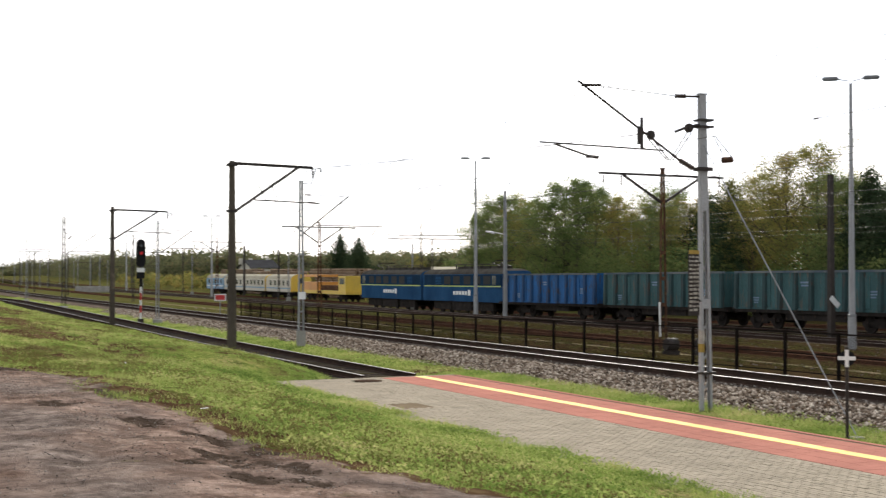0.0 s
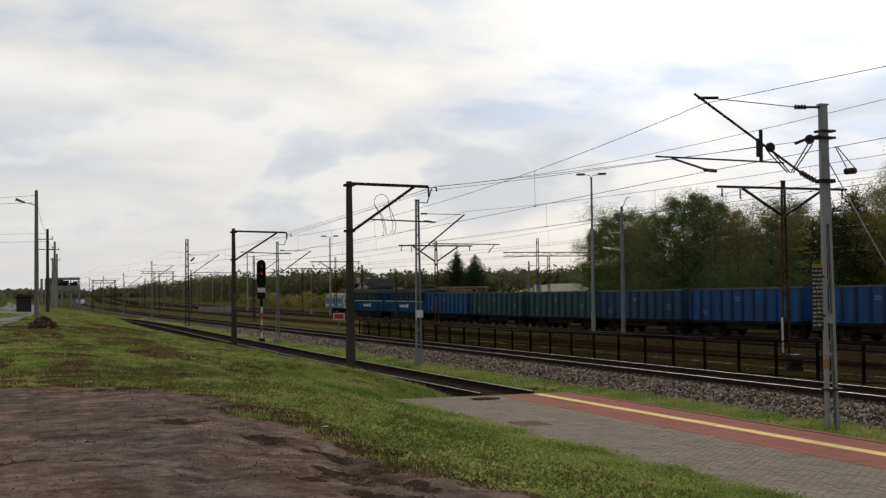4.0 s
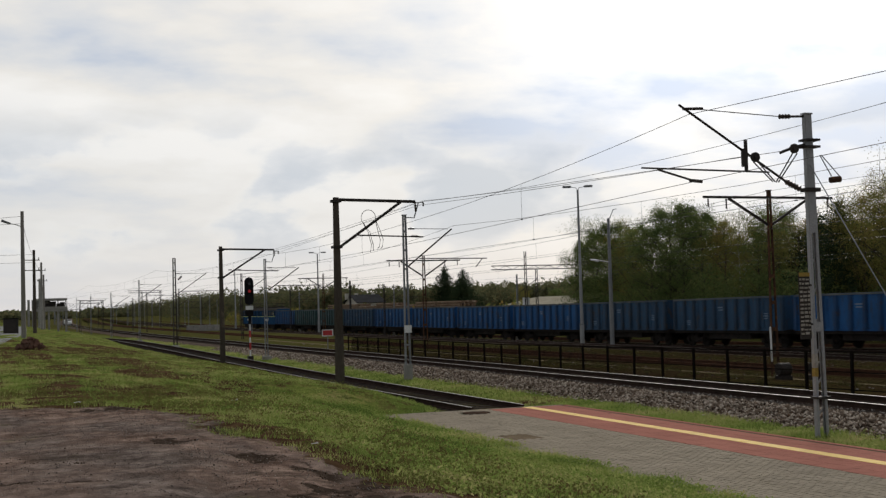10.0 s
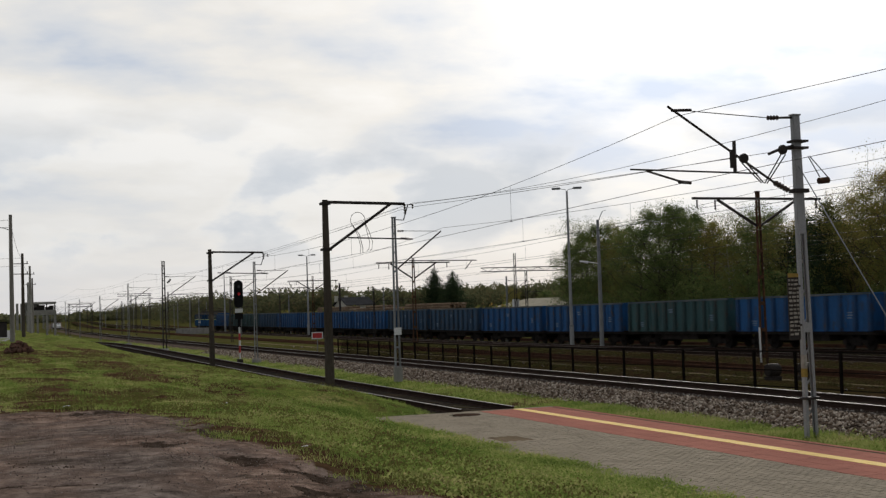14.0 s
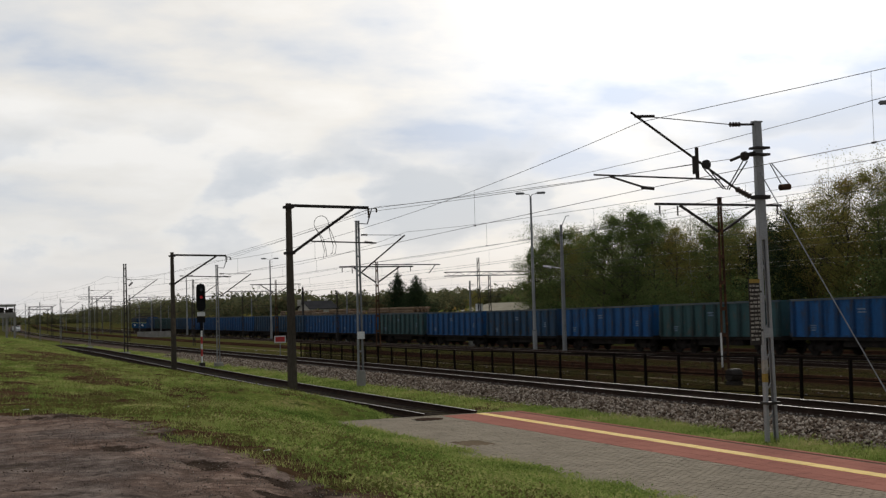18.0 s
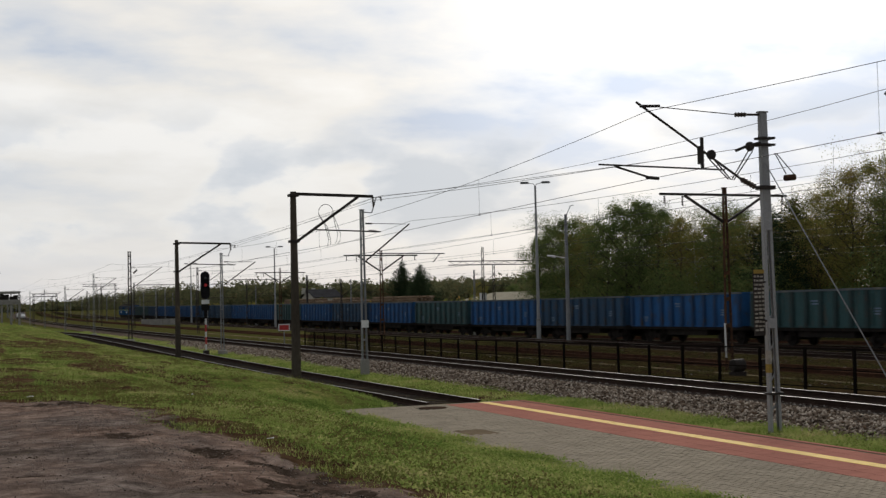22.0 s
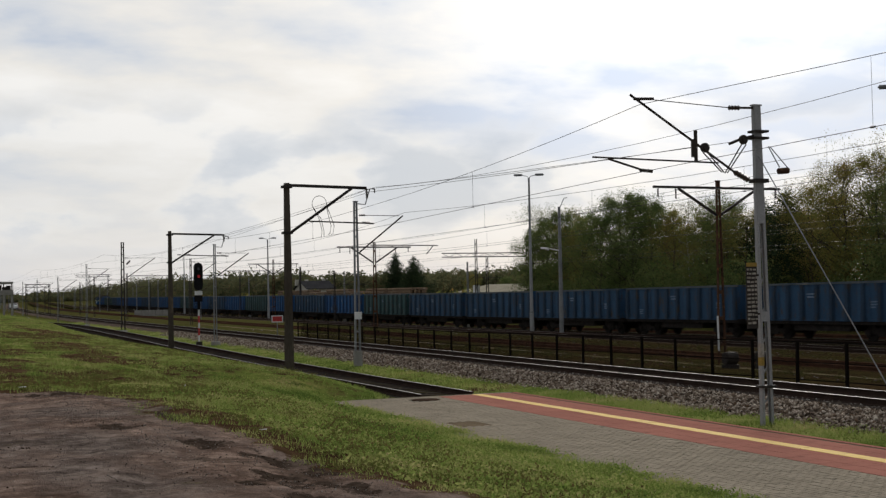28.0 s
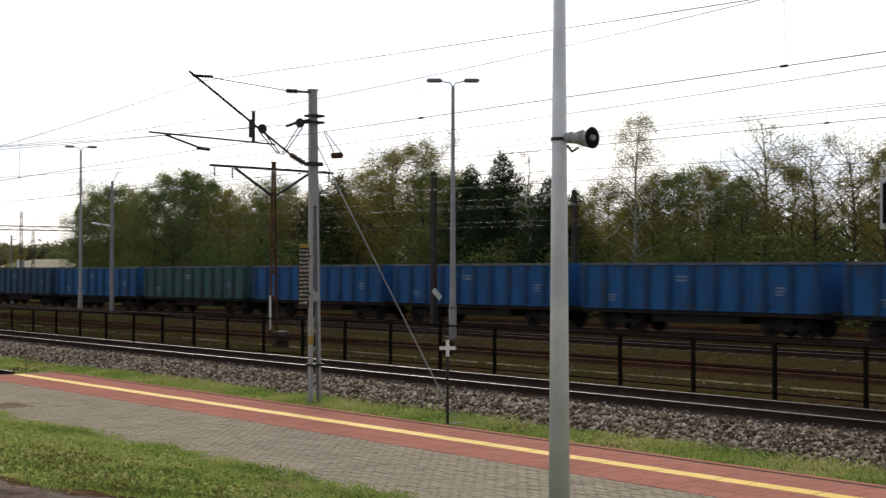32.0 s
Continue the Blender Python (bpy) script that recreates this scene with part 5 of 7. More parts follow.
RED_LIGHT = mat("red_lens", (0.5, 0.02, 0.02), None, 0.2, 0, 1, 5, 0, lit=(1.0, 0.015, 0.03, 0.1))
bm = bmesh.new(); tube(bm, (0, -0.1, 3.78), (0, -0.115, 3.78), 0.085, 0.085, 14); part("red_lens", bm, RED_LIGHT, t, "lit red lens")
bm = bmesh.new(); tube(bm, (0, -0.1, 4.2), (0, -0.115, 4.2), 0.085, 0.085, 14); part("dark_lens", bm, GLASS_DARK, t)
for z in (3.78, 4.2):
    bm = bmesh.new(); tube(bm, (0, -0.09, z + 0.0), (0, -0.26, z + 0.0), 0.11, 0.11, 14, False); part("hood", bm, BLACK, t)
bm = bmesh.new(); box(bm, -0.2, 0.2, -0.1, 0.1, 2.72, 2.95); part("plate", bm, WHITE, t, "white plate")
bm = bmesh.new(); box(bm, -0.15, 0.15, -0.15, 0.15, -0.3, 0.1); part("foot", bm, STEEL_DARK, t)

t = thing("stop_sign_board", "small red board with white border on a post", "railway sign", 22.1, 81.0, -1.2, -12)
bm = bmesh.new(); box(bm, -0.36, 0.36, 0, 0.02, 0.98, 1.42); part("border", bm, WHITE, t, "white border plate")
bm = bmesh.new(); box(bm, -0.3, 0.3, -0.006, -0.0005, 1.04, 1.36); part("panel", bm, RED_PAINT, t, "red panel")
bm = bmesh.new(); tube(bm, (0, 0.04, -0.2), (0, 0.04, 1.4), 0.03); part("post", bm, STEEL_GREY, t)

t = thing("cross_marker", "dark round marker with a white cross on a thin post", "railway sign", 16.0, 17.7, -1.33, -42)
bm = bmesh.new(); tube(bm, (0, 0.0, 1.45), (0, 0.015, 1.45), 0.14, 0.14, 24); part("disc", bm, BLACK, t)
bm = bmesh.new(); box(bm, -0.15, 0.15, -0.012, -0.001, 1.42, 1.485); part("cross_bar", bm, WHITE, t)
bm = bmesh.new(); box(bm, -0.032, 0.032, -0.016, -0.0125, 1.3, 1.6); part("cross_post", bm, WHITE, t)
bm = bmesh.new(); tube(bm, (0, 0.04, -0.3), (0, 0.04, 1.66), 0.028); part("post", bm, STEEL_DARK, t)

# loudspeaker pole in the foreground
t = thing("loudspeaker_pole", "pale grey tapered steel pole at the platform side", "pole", 8.9, 8.3, -1.3)
bm = bmesh.new(); tube(bm, (0, 0, 0), (0, 0, 6.6), 0.105, 0.05, 28); part("shaft", bm, POLE_PAINT, t, "", True)
bm = bmesh.new(); tube(bm, (0, 0, 4.1), (0, 0, 4.13), 0.08, 0.08, 28); part("clamp", bm, STEEL_DARK, t)
bm = bmesh.new(); box(bm, -0.2, 0.2, -0.2, 0.2, -0.1, 0.03); part("base_plate", bm, STEEL_GREY, t)
HORN = mat("grey_horn_paint", (0.3, 0.32, 0.32), (0.24, 0.25, 0.25), 0.5, 0.1, 4, 30, 0.05)
t = thing("horn_loudspeaker", "grey horn loudspeaker with a black mouth clamped to the pole", "loudspeaker", 8.9, 8.3, 2.77, -90)
bm = bmesh.new(); tube(bm, (0.1, 0, 0.05), (0.2, 0, 0.05), 0.05, 0.06, 16); tube(bm, (0.2, 0, 0.05), (0.36, 0, 0.03), 0.06, 0.085, 20); tube(bm, (0.36, 0, 0.03), (0.41, 0, 0.03), 0.085, 0.1, 24, False)
part("horn", bm, HORN, t, "", True)
bm = bmesh.new(); tube(bm, (0.395, 0, 0.03), (0.402, 0, 0.03), 0.094, 0.094, 24); part("mouth", bm, BLACK, t, "black horn mouth")
bm = bmesh.new(); tube(bm, (0.402, 0, 0.03), (0.43, 0, 0.03), 0.032, 0.024, 14); part("phase_plug", bm, HORN, t)
bm = bmesh.new(); chain(bm, [(0.1, 0, -0.02), (0.16, 0, -0.08), (0.24, 0, -0.05)], 0.012); part("bracket", bm, STEEL_DARK, t)

# ---------------------------------------------------------------- fence


def make_fence():
    f = thing("fence", "dark steel post fence with wire mesh between the tracks", "fence")
    y0, n, base, top = 4.95, 37, -1.02, 0.12

    def sink(y):
        return -0.011 * max(0.0, y - 26) if y < 52 else -0.286
    bm = bmesh.new(); box(bm, -0.035, 0.035, -0.035, 0.035, -0.3, top - base); post = mesh_of(bm, "post", MESH_DARK)
    for k in range(n):
        o = part("post", post, None, f); o.matrix_basis = pose(FENCE_X, y0 + 2.0 * k, base + sink(y0 + 2.0 * k), random.uniform(-0.5, 0.5), random.uniform(-0.7, 0.7), 0)
    for z, w in ((top - 0.03, 0.04), (base + 0.1, 0.03), ((top + base) / 2, 0.026)):
        for k in range(n - 1):
            ya, yb = y0 + 2.0 * k + 0.036, y0 + 2.0 * k + 1.964
            bm = bmesh.new(); beam(bm, (FENCE_X, ya, z + sink(ya)), (FENCE_X, yb, z + sink(yb)), w)
            part("fence_rail", bm, MESH_DARK, f)
    verts, faces = [], []

    def wire(a, b, r=0.0034):
        i = len(verts)
        for p in (a, b):
            verts.extend([(p[0] - r, p[1] - r, p[2]), (p[0] + r, p[1], p[2] - r), (p[0], p[1] + r, p[2] + r)])
        faces.extend([(i, i + 1, i + 4, i + 3), (i + 1, i + 2, i + 5, i + 4), (i + 2, i, i + 3, i + 5)])
    x, H, y1 = FENCE_X + 0.03, top - base - 0.15, y0 + 2.0 * (n - 1)
    k = 0
    y = y0 - H
    while y < y1:
        for s in (0, 1):
            a, b = (y, base + 0.1), (y + H, top - 0.03)
            if s:
                a, b = (y + H, base + 0.1), (y, top - 0.03)
            if min(a[0], b[0]) > y0 and max(a[0], b[0]) < y1:
                wire((x, a[0], a[1] + sink(a[0])), (x, b[0], b[1] + sink(b[0])))
        y += 0.05
    o = raw("mesh_wire", verts, faces, MESH_DARK, f)
    tagged(o, "fine dark wire mesh", kind="stuff")


make_fence()

# ---------------------------------------------------------------- overhead wires


def sag(a, b, drop, n=8):
    a, b = Vector(a), Vector(b)
    return [a.lerp(b, k / n) - Vector((0, 0, drop * 4 * (k / n) * (1 - k / n))) for k in range(n + 1)]


def catenary(label, supports, drop, r=0.0065, droppers=True):
    """supports: y, x, contact height, messenger height."""
    t = thing("overhead_line", label, "overhead wire", group="overhead lines")
    supports = [(y, x + bend(y), c, m) for y, x, c, m in supports]
    for (ya, xa, ca, ma), (yb, xb, cb, mb) in zip(supports[:-1], supports[1:]):
        con, mes = bmesh.new(), bmesh.new()
        chain(con, [(xa, ya, ca), (xb, yb, cb)], r)
        pts = sag((xa, ya, ma), (xb, yb, mb), min(drop * min(1.0, (yb - ya) / 60.0) ** 1.3, max(0.05, (min(ma - ca, mb - cb) - 0.25))), 12)
        chain(mes, pts, r)
        part("contact_wire", con, WIRE, t)
        part("messenger_wire", mes, WIRE, t)
        if droppers and ya < 125:
            n = max(2, round((yb - ya) / 7))
            for k in range(1, n):
                p = sag((xa, ya, ma), (xb, yb, mb), min(drop * min(1.0, (yb - ya) / 60.0) ** 1.3, max(0.05, (min(ma - ca, mb - cb) - 0.25))), n)[k]
                q = Vector((xa, ya, ca)).lerp(Vector((xb, yb, cb)), k / n)
                drp = bmesh.new()
                tube(drp, p, q, 0.004, 0.004, 4, False)
                tube(drp, q - Vector((0, 0.05, 0)), q + Vector((0, 0.05, 0)), 0.018, 0.018, 5)
                part("dropper", drp, WIRE, t)


catenary("overhead contact line above the siding", [(-45, 13.9, 4.7, 5.55), (22.6, 13.72, 3.93, 5.29), (39.7, 13.9, 3.66, 4.38), (66, 14.4, 3.55, 4.4), (107, 15.0, 3.8, 5.0), (160, 14.2, 3.9, 5.0), (260, 13.8, 4.0, 5.0), (450, 13.8, 4.0, 5.0)], 0.6)
catenary("overhead contact line above the main track", [(-60, 20.3, 4.4, 6.2), (-10, 20.2, 4.25, 6.1), (49, 18.7, 3.75, 4.78), (74.3, 18.8, 3.6, 4.2), (107, 19.1, 3.7, 4.78), (160, 19.4, 3.8, 4.6), (222, 20.2, 4.0, 5.1), (295, 20.2, 4.0, 5.1), (450, 20.2, 4.0, 5.1)], 0.92)
catenary("overhead contact line over a yard track", [(-40, 24.95, 3.8, 6.4), (40, 24.95, 3.8, 4.8), (77.5, 25.2, 3.4, 4.1), (128, 25.5, 3.4, 4.3), (240, 25.5, 3.5, 4.6)], 0.4)
catenary("overhead contact line over a rusty yard track", [(-40, 30.05, 3.8, 4.8), (40, 30.05, 3.8, 4.8), (77.5, 29.8, 3.4, 4.1), (128, 30.2, 3.4, 4.3), (240, 30.5, 3.5, 4.6)], 0.4)
catenary("overhead contact line over the freight train", [(-40, 48.3, 3.9, 5.0), (20, 48.3, 3.9, 5.0), (75, 48.3, 3.9, 5.0), (135, 48.3, 3.9, 5.0), (240, 48.3, 3.9, 5.0), (380, 48.3, 3.9, 5.0)], 0.4)
catenary("overhead contact line behind the freight train", [(-40, 54.5, 3.9, 5.2), (60, 54.5, 3.9, 5.2), (134, 54.5, 3.9, 5.2), (240, 54.5, 3.9, 5.2)], 0.4, 0.0065, False)
for lab, pts in (("feeder wire on mast hooks along the line", [(17.8, -60, 7.2), (17.6, -5, 7.3), (17.42, 49, 5.78), (17.42, 74.3, 4.9), (17.4, 132, 5.0), (18.7, 222, 5.0), (23.3, 340, 5.0)]),
                 ("tensioned wire anchored at the mast pulley", [(16.0, 22.55, 4.6), (13.95, 39.7, 4.95), (15.2, 66, 4.68)]),
                 ("tensioned wire anchored at the arm pulley", [(15.2, 22.55, 4.5), (13.95, 39.7, 4.85), (15.2, 66, 4.6)]),
                 ("thin wire across the yard", [(26.9, -40, 5.9), (27.5, 40, 5.4), (27.5, 77.5, 4.7), (27.5, 128, 4.8)])):
    t = thing("overhead_wire", lab, "overhead wire")
    for a, b in zip(pts[:-1], pts[1:]):
        bm = bmesh.new()
        chain(bm, sag(a, b, 1.12 if a[1] == -5 else 0.25 if b[1] - a[1] > 30 else 0.04, 16), 0.0065)
        part("wire", bm, WIRE, t)

# ---------------------------------------------------------------- vegetation


def leaf_mat(name, stops, glow=0.3):
    m = bpy.data.materials.new(name)
    m.use_nodes = True
    nt = m.node_tree
    n, link = nt.nodes.new, nt.links.new
    out = nt.nodes["Material Output"]
    nt.nodes.remove(nt.nodes["Principled BSDF"])
    geo, info, ramp = n("ShaderNodeNewGeometry"), n("ShaderNodeObjectInfo"), n("ShaderNodeValToRGB")
    el = ramp.color_ramp.elements
    el[0].position, el[0].color = 0.0, (*stops[0], 1)
    el[1].position, el[1].color = 1.0, (*stops[-1], 1)
    for k, c in enumerate(stops[1:-1]):
        el.new((k + 1) / (len(stops) - 1)).color = (*c, 1)
    big = n("ShaderNodeTexNoise"); big.inputs["Scale"].default_value = 0.55
    link(geo.outputs["Position"], big.inputs["Vector"])
    mix = n("ShaderNodeMath"); mix.operation = "MULTIPLY_ADD"; mix.inputs[1].default_value = 0.5
    link(geo.outputs["Random Per Island"], mix.inputs[0])
    sh = n("ShaderNodeMapRange")
    for k, v in zip((1, 2, 3, 4), (0.3, 0.7, -0.05, 0.55)):
        sh.inputs[k].default_value = v
    link(big.outputs[0], sh.inputs[0]); link(sh.outputs[0], mix.inputs[2]); link(mix.outputs[0], ramp.inputs[0])
    a, b, s = n("ShaderNodeBsdfDiffuse"), n("ShaderNodeBsdfTranslucent"), n("ShaderNodeMixShader")
    s.inputs[0].default_value = glow
    link(ramp.outputs[0], a.inputs[0]); link(ramp.outputs[0], b.inputs[0])
    link(a.outputs[0], s.inputs[1]); link(b.outputs[0], s.inputs[2]); link(s.outputs[0], out.inputs[0])
    return m


LEAF_GREEN = leaf_mat("green_leaves", [(0.054, 0.088, 0.032), (0.112, 0.158, 0.054), (0.175, 0.21, 0.076), (0.25, 0.23, 0.09)], 0.45)
LEAF_YELLOW = leaf_mat("yellowing_leaves", [(0.095, 0.118, 0.036), (0.175, 0.182, 0.056), (0.255, 0.215, 0.064), (0.28, 0.175, 0.06)], 0.46)
LEAF_DARK = leaf_mat("conifer_needles", [(0.024, 0.044, 0.024), (0.045, 0.068, 0.034), (0.075, 0.095, 0.045)], 0.15)
# darker greens for the back row, the wood's inner shade put into the colour
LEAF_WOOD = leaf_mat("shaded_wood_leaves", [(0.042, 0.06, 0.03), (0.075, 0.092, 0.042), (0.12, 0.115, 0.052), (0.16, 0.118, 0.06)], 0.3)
# greyer than the near leaves: distance haze put into the colour
LEAF_FAR = leaf_mat("hazed_far_leaves", [(0.075, 0.092, 0.052), (0.11, 0.122, 0.064), (0.15, 0.145, 0.074), (0.185, 0.145, 0.074)], 0.4)
GRASS = leaf_mat("grass_blades", [(0.078, 0.128, 0.03), (0.19, 0.262, 0.062), (0.33, 0.36, 0.118), (0.46, 0.38, 0.2)], 0.54)
GRASS_DRY = leaf_mat("dry_grass_blades", [(0.1035, 0.0805, 0.0345), (0.161, 0.1265, 0.05175), (0.115, 0.138, 0.0345), (0.23, 0.1955, 0.092)], 0.3)
BARK = mat("grey_brown_bark", (0.1, 0.085, 0.07), (0.06, 0.05, 0.042), 0.95, 0, 3, 40, 0.5)
BIRCH = mat("white_birch_bark", (0.5, 0.49, 0.46), (0.35, 0.34, 0.32), 0.9, 0, 2, 20, 0.3, (1, 1, 2.5), c3=(0.06, 0.055, 0.05), spot=0.62)


def leaf_cards(centres, sizes, rng, per=1):
    """Small four-cornered leaves, turned at random, as arrays."""
    k = len(centres)
    u = rng.normal(size=(k, 3)); u /= np.linalg.norm(u, axis=1)[:, None]
    v = np.cross(u, rng.normal(size=(k, 3))); v /= np.linalg.norm(v, axis=1)[:, None]
    s = sizes[:, None]
    pts = np.stack([centres - u * s, centres + v * s * 0.55, centres + u * s, centres - v * s * 0.55], 1).reshape(-1, 3)
    return pts


def cards_mesh(name, pts, material, quad=4):
    me = bpy.data.meshes.new(name)
    k = len(pts) // quad
    me.vertices.add(len(pts)); me.vertices.foreach_set("co", pts.astype(np.float32).ravel())
    me.loops.add(len(pts)); me.loops.foreach_set("vertex_index", np.arange(len(pts), dtype=np.int32))
    me.polygons.add(k); me.polygons.foreach_set("loop_start", np.arange(0, len(pts), quad, dtype=np.int32))
    me.materials.append(material)
    me.update(calc_edges=True)
    me.validate()
    return me


def broadleaf(label, h, spread, limbs, leaves, size, leaf, bark, seed, low=0.2, lean=0.0, droop=0.0, name="tree"):
    rng = np.random.default_rng(seed)
    t = thing(name, label, "tree", 0, 0, -300)
    bm = bmesh.new()
    spine = [Vector((0, 0, -0.3))]
    for k in range(1, 7):
        spine.append(Vector((lean * h * (k / 6) ** 2 + rng.normal() * 0.012 * h, rng.normal() * 0.012 * h, h * 0.93 * k / 6)))
    r0 = 0.011 * h + 0.03

    def rad(f):
        return r0 * (1 - f) + 0.012
    for k in range(6):
        tube(bm, spine[k], spine[k + 1], rad(k / 6), rad((k + 1) / 6), 8, False)
    cent = []
    for i in range(limbs):
        f = low + (0.97 - low) * (i + rng.uniform(0, 1)) / limbs
        j = min(5, int(f * 6)); a = spine[j].lerp(spine[j + 1], f * 6 - j)
        ang = i * 2.4 + rng.uniform(-0.5, 0.5)
        shape = math.sin(math.pi * (0.16 + 0.8 * (f - low) / (1 - low))) ** 0.8
        ln = spread * h * shape * rng.uniform(0.65, 1.25)
        rise = rng.uniform(0.35, 0.95)
        mid = a + Vector((math.cos(ang) * ln * 0.55, math.sin(ang) * ln * 0.55, ln * rise * 0.6))
        end = a + Vector((math.cos(ang) * ln, math.sin(ang) * ln, ln * (rise - droop)))
        rr = rad(f) * 0.5
        tube(bm, a, mid, rr, rr * 0.6, 5, False); tube(bm, mid, end, rr * 0.6, 0.008, 5, False)
        for q in range(5):
            g = rng.uniform(0.3, 0.95)
            b = a.lerp(mid, g * 2) if g < 0.5 else mid.lerp(end, g * 2 - 1)
            tw = b + Vector(rng.normal(size=3) * ln * 0.22) + Vector((0, 0, ln * (0.16 - droop * 0.4)))
            tube(bm, b, tw, 0.016, 0.006, 4, False)
            cent.append((tw, ln)); cent.append((b.lerp(tw, 0.6), ln))
        cent.append((end, ln)); cent.append((mid.lerp(end, 0.6), ln))
    cent.append((spine[-1], spread * h * 0.4))
    part("trunk", bm, bark, t, "", True)
    per = max(1, leaves // len(cent))
    pts = []
    for c, ln in cent:
        k = max(1, int(per * rng.uniform(0.4, 1.6)))
        pts.append(np.array(c)[None] + np.clip(rng.normal(size=(k, 3)), -1.7, 1.7) * (0.085 * ln + 0.13) * np.array([1, 1, 0.75]))
    pts = np.concatenate(pts)
    part("crown", cards_mesh("crown", leaf_cards(pts, rng.uniform(0.6, 1.3, len(pts)) * size, rng), leaf), None, t)
    return t


def conifer(label, h, width, seed, dense=1.0):
    rng = np.random.default_rng(seed)
    t = thing("fir_tree", label, "tree", 0, 0, -300)
    bm = bmesh.new(); tube(bm, (0, 0, -0.3), (0, 0, h), 0.015 * h, 0.01, 8, False)
    pts = []
    z = h * 0.12
    while z < h * 0.99:
        f = 1 - z / h
        n = 7 if f > 0.15 else 4
        a0 = rng.uniform(0, 6.28)
        for k in range(n):
            ang = a0 + k * math.tau / n + rng.uniform(-0.3, 0.3)
            ln = width * f ** 0.8 * rng.uniform(0.45, 1.25) + 0.12
            d = np.array([math.cos(ang), math.sin(ang), -0.25 + 0.5 * (1 - f)])
            tube(bm, (0, 0, z), tuple(np.array([0, 0, z]) + d * ln), 0.02, 0.006, 4, False)
            m_ = max(8, int(70 * ln * dense))
            g = rng.uniform(0.1, 1.02, m_)[:, None]
            pts.append(np.array([0, 0, z]) + d * ln * g + rng.normal(size=(m_, 3)) * np.array([0.12, 0.12, 0.15]) * (1 + 1.2 * (1 - g)))
        z += (h * 0.027 + 0.05) * rng.uniform(0.6, 1.4)
    part("trunk", bm, BARK, t)
    pts = np.concatenate(pts)
    part("crown", cards_mesh("crown", leaf_cards(pts, rng.uniform(0.05, 0.12, len(pts)), rng), LEAF_DARK), None, t)
    return t


def put(src, x, y, z, s=1.0, turn=0.0, first=set()):
    """Stands the tree itself, or after that copies of it."""
    m = pose(x, y, z, 0, 0, turn) @ Matrix.Scale(s, 4)
    if src.name not in first:
        first.add(src.name)
        src.scale = (1, 1, 1)
        src.matrix_basis = m
        return src
    keep = src.scale.copy()
    src.scale = (1, 1, 1)
    o = copy_thing(src, m)
    src.scale = keep
    return o


GREEN = [broadleaf("leafy green deciduous tree behind the freight train", 12, 0.27, 34, 30000, 0.056, LEAF_GREEN, BARK, 1),
         broadleaf("leafy green deciduous tree with a broad crown", 11, 0.33, 32, 32000, 0.056, LEAF_GREEN, BARK, 2, 0.15),
         broadleaf("tall leafy green tree with an uneven crown", 13, 0.22, 34, 28000, 0.056, LEAF_GREEN, BARK, 3)]
YELL = [broadleaf("deciduous tree with yellowing autumn leaves", 12, 0.26, 30, 22000, 0.056, LEAF_YELLOW, BARK, 4),
        broadleaf("bushy willow with yellow green leaves", 12, 0.34, 36, 30000, 0.054, LEAF_YELLOW, BARK, 5, 0.12)]
BIRCHES = [broadleaf("slender birch with sparse yellow leaves and white bark", 14.5, 0.19, 40, 15000, 0.048, LEAF_YELLOW, BIRCH, 6, 0.22, 0.01, 0.6, "birch_tree"),
           broadleaf("thin birch, almost bare", 13, 0.16, 30, 1600, 0.05, LEAF_YELLOW, BIRCH, 7, 0.3, 0.02, 0.3, "birch_tree")]
BARE = [broadleaf("nearly bare tree with fine grey branches", 12.5, 0.22, 44, 1200, 0.05, LEAF_YELLOW, BARK, 8, 0.3, 0.01),
        broadleaf("leaning tree with dark limbs and thin foliage", 10.5, 0.34, 28, 5000, 0.052, LEAF_YELLOW, BARK, 9, 0.3, -0.12)]
FIRS = [conifer("dark green spruce with drooping tiers", 11, 4.2, 10, 1.3), conifer("dark green pine with ragged crown", 11, 5.8, 12, 1.1)]

# y along the track, height of the top, kind
TREES = [(132.5, 8.8, "G2"), (129, 9.4, "G0"), (126, 10.0, "G1"), (121, 9.6, "Y0"), (117, 9.4, "G0"), (113, 10.6, "G1"), (110.5, 11.3, "G2"), (107, 10.0, "G0"), (103, 8.9, "Y0"), (101, 10.4, "B1"),
         (98, 8.4, "Y0"), (95, 8.9, "G1"), (92, 8.2, "Y0"), (89.5, 8.7, "F0"), (86.5, 9.0, "F1"), (83.5, 9.3, "Y1"), (79.5, 10.7, "Y1"), (76, 11.0, "Y1"), (73, 8.6, "G1"), (70.5, 9.2, "F0"), (67.2, 9.6, "F1"), (64.5, 10.9, "B1"),
         (62.5, 7.6, "F1"), (60, 6.9, "F0"), (57, 7.4, "Y0"), (54.6, 12.5, "B0"), (53.5, 7.6, "Y0"), (51, 7.6, "G1"), (48.6, 7.9, "Y0"), (46.5, 7.2, "G0"), (45, 11.0, "N0"), (43, 7.6, "Y1"), (41.4, 9.4, "N1"),
         (39.2, 9.2, "N0"), (37, 8.4, "Y0"), (34, 8.6, "G1"), (31, 8.4, "Y0"), (28, 8.2, "G0"), (24, 8.0, "Y1"), (20, 8.4, "G1"), (15, 8.0, "G0")]
rng = random.Random(21)
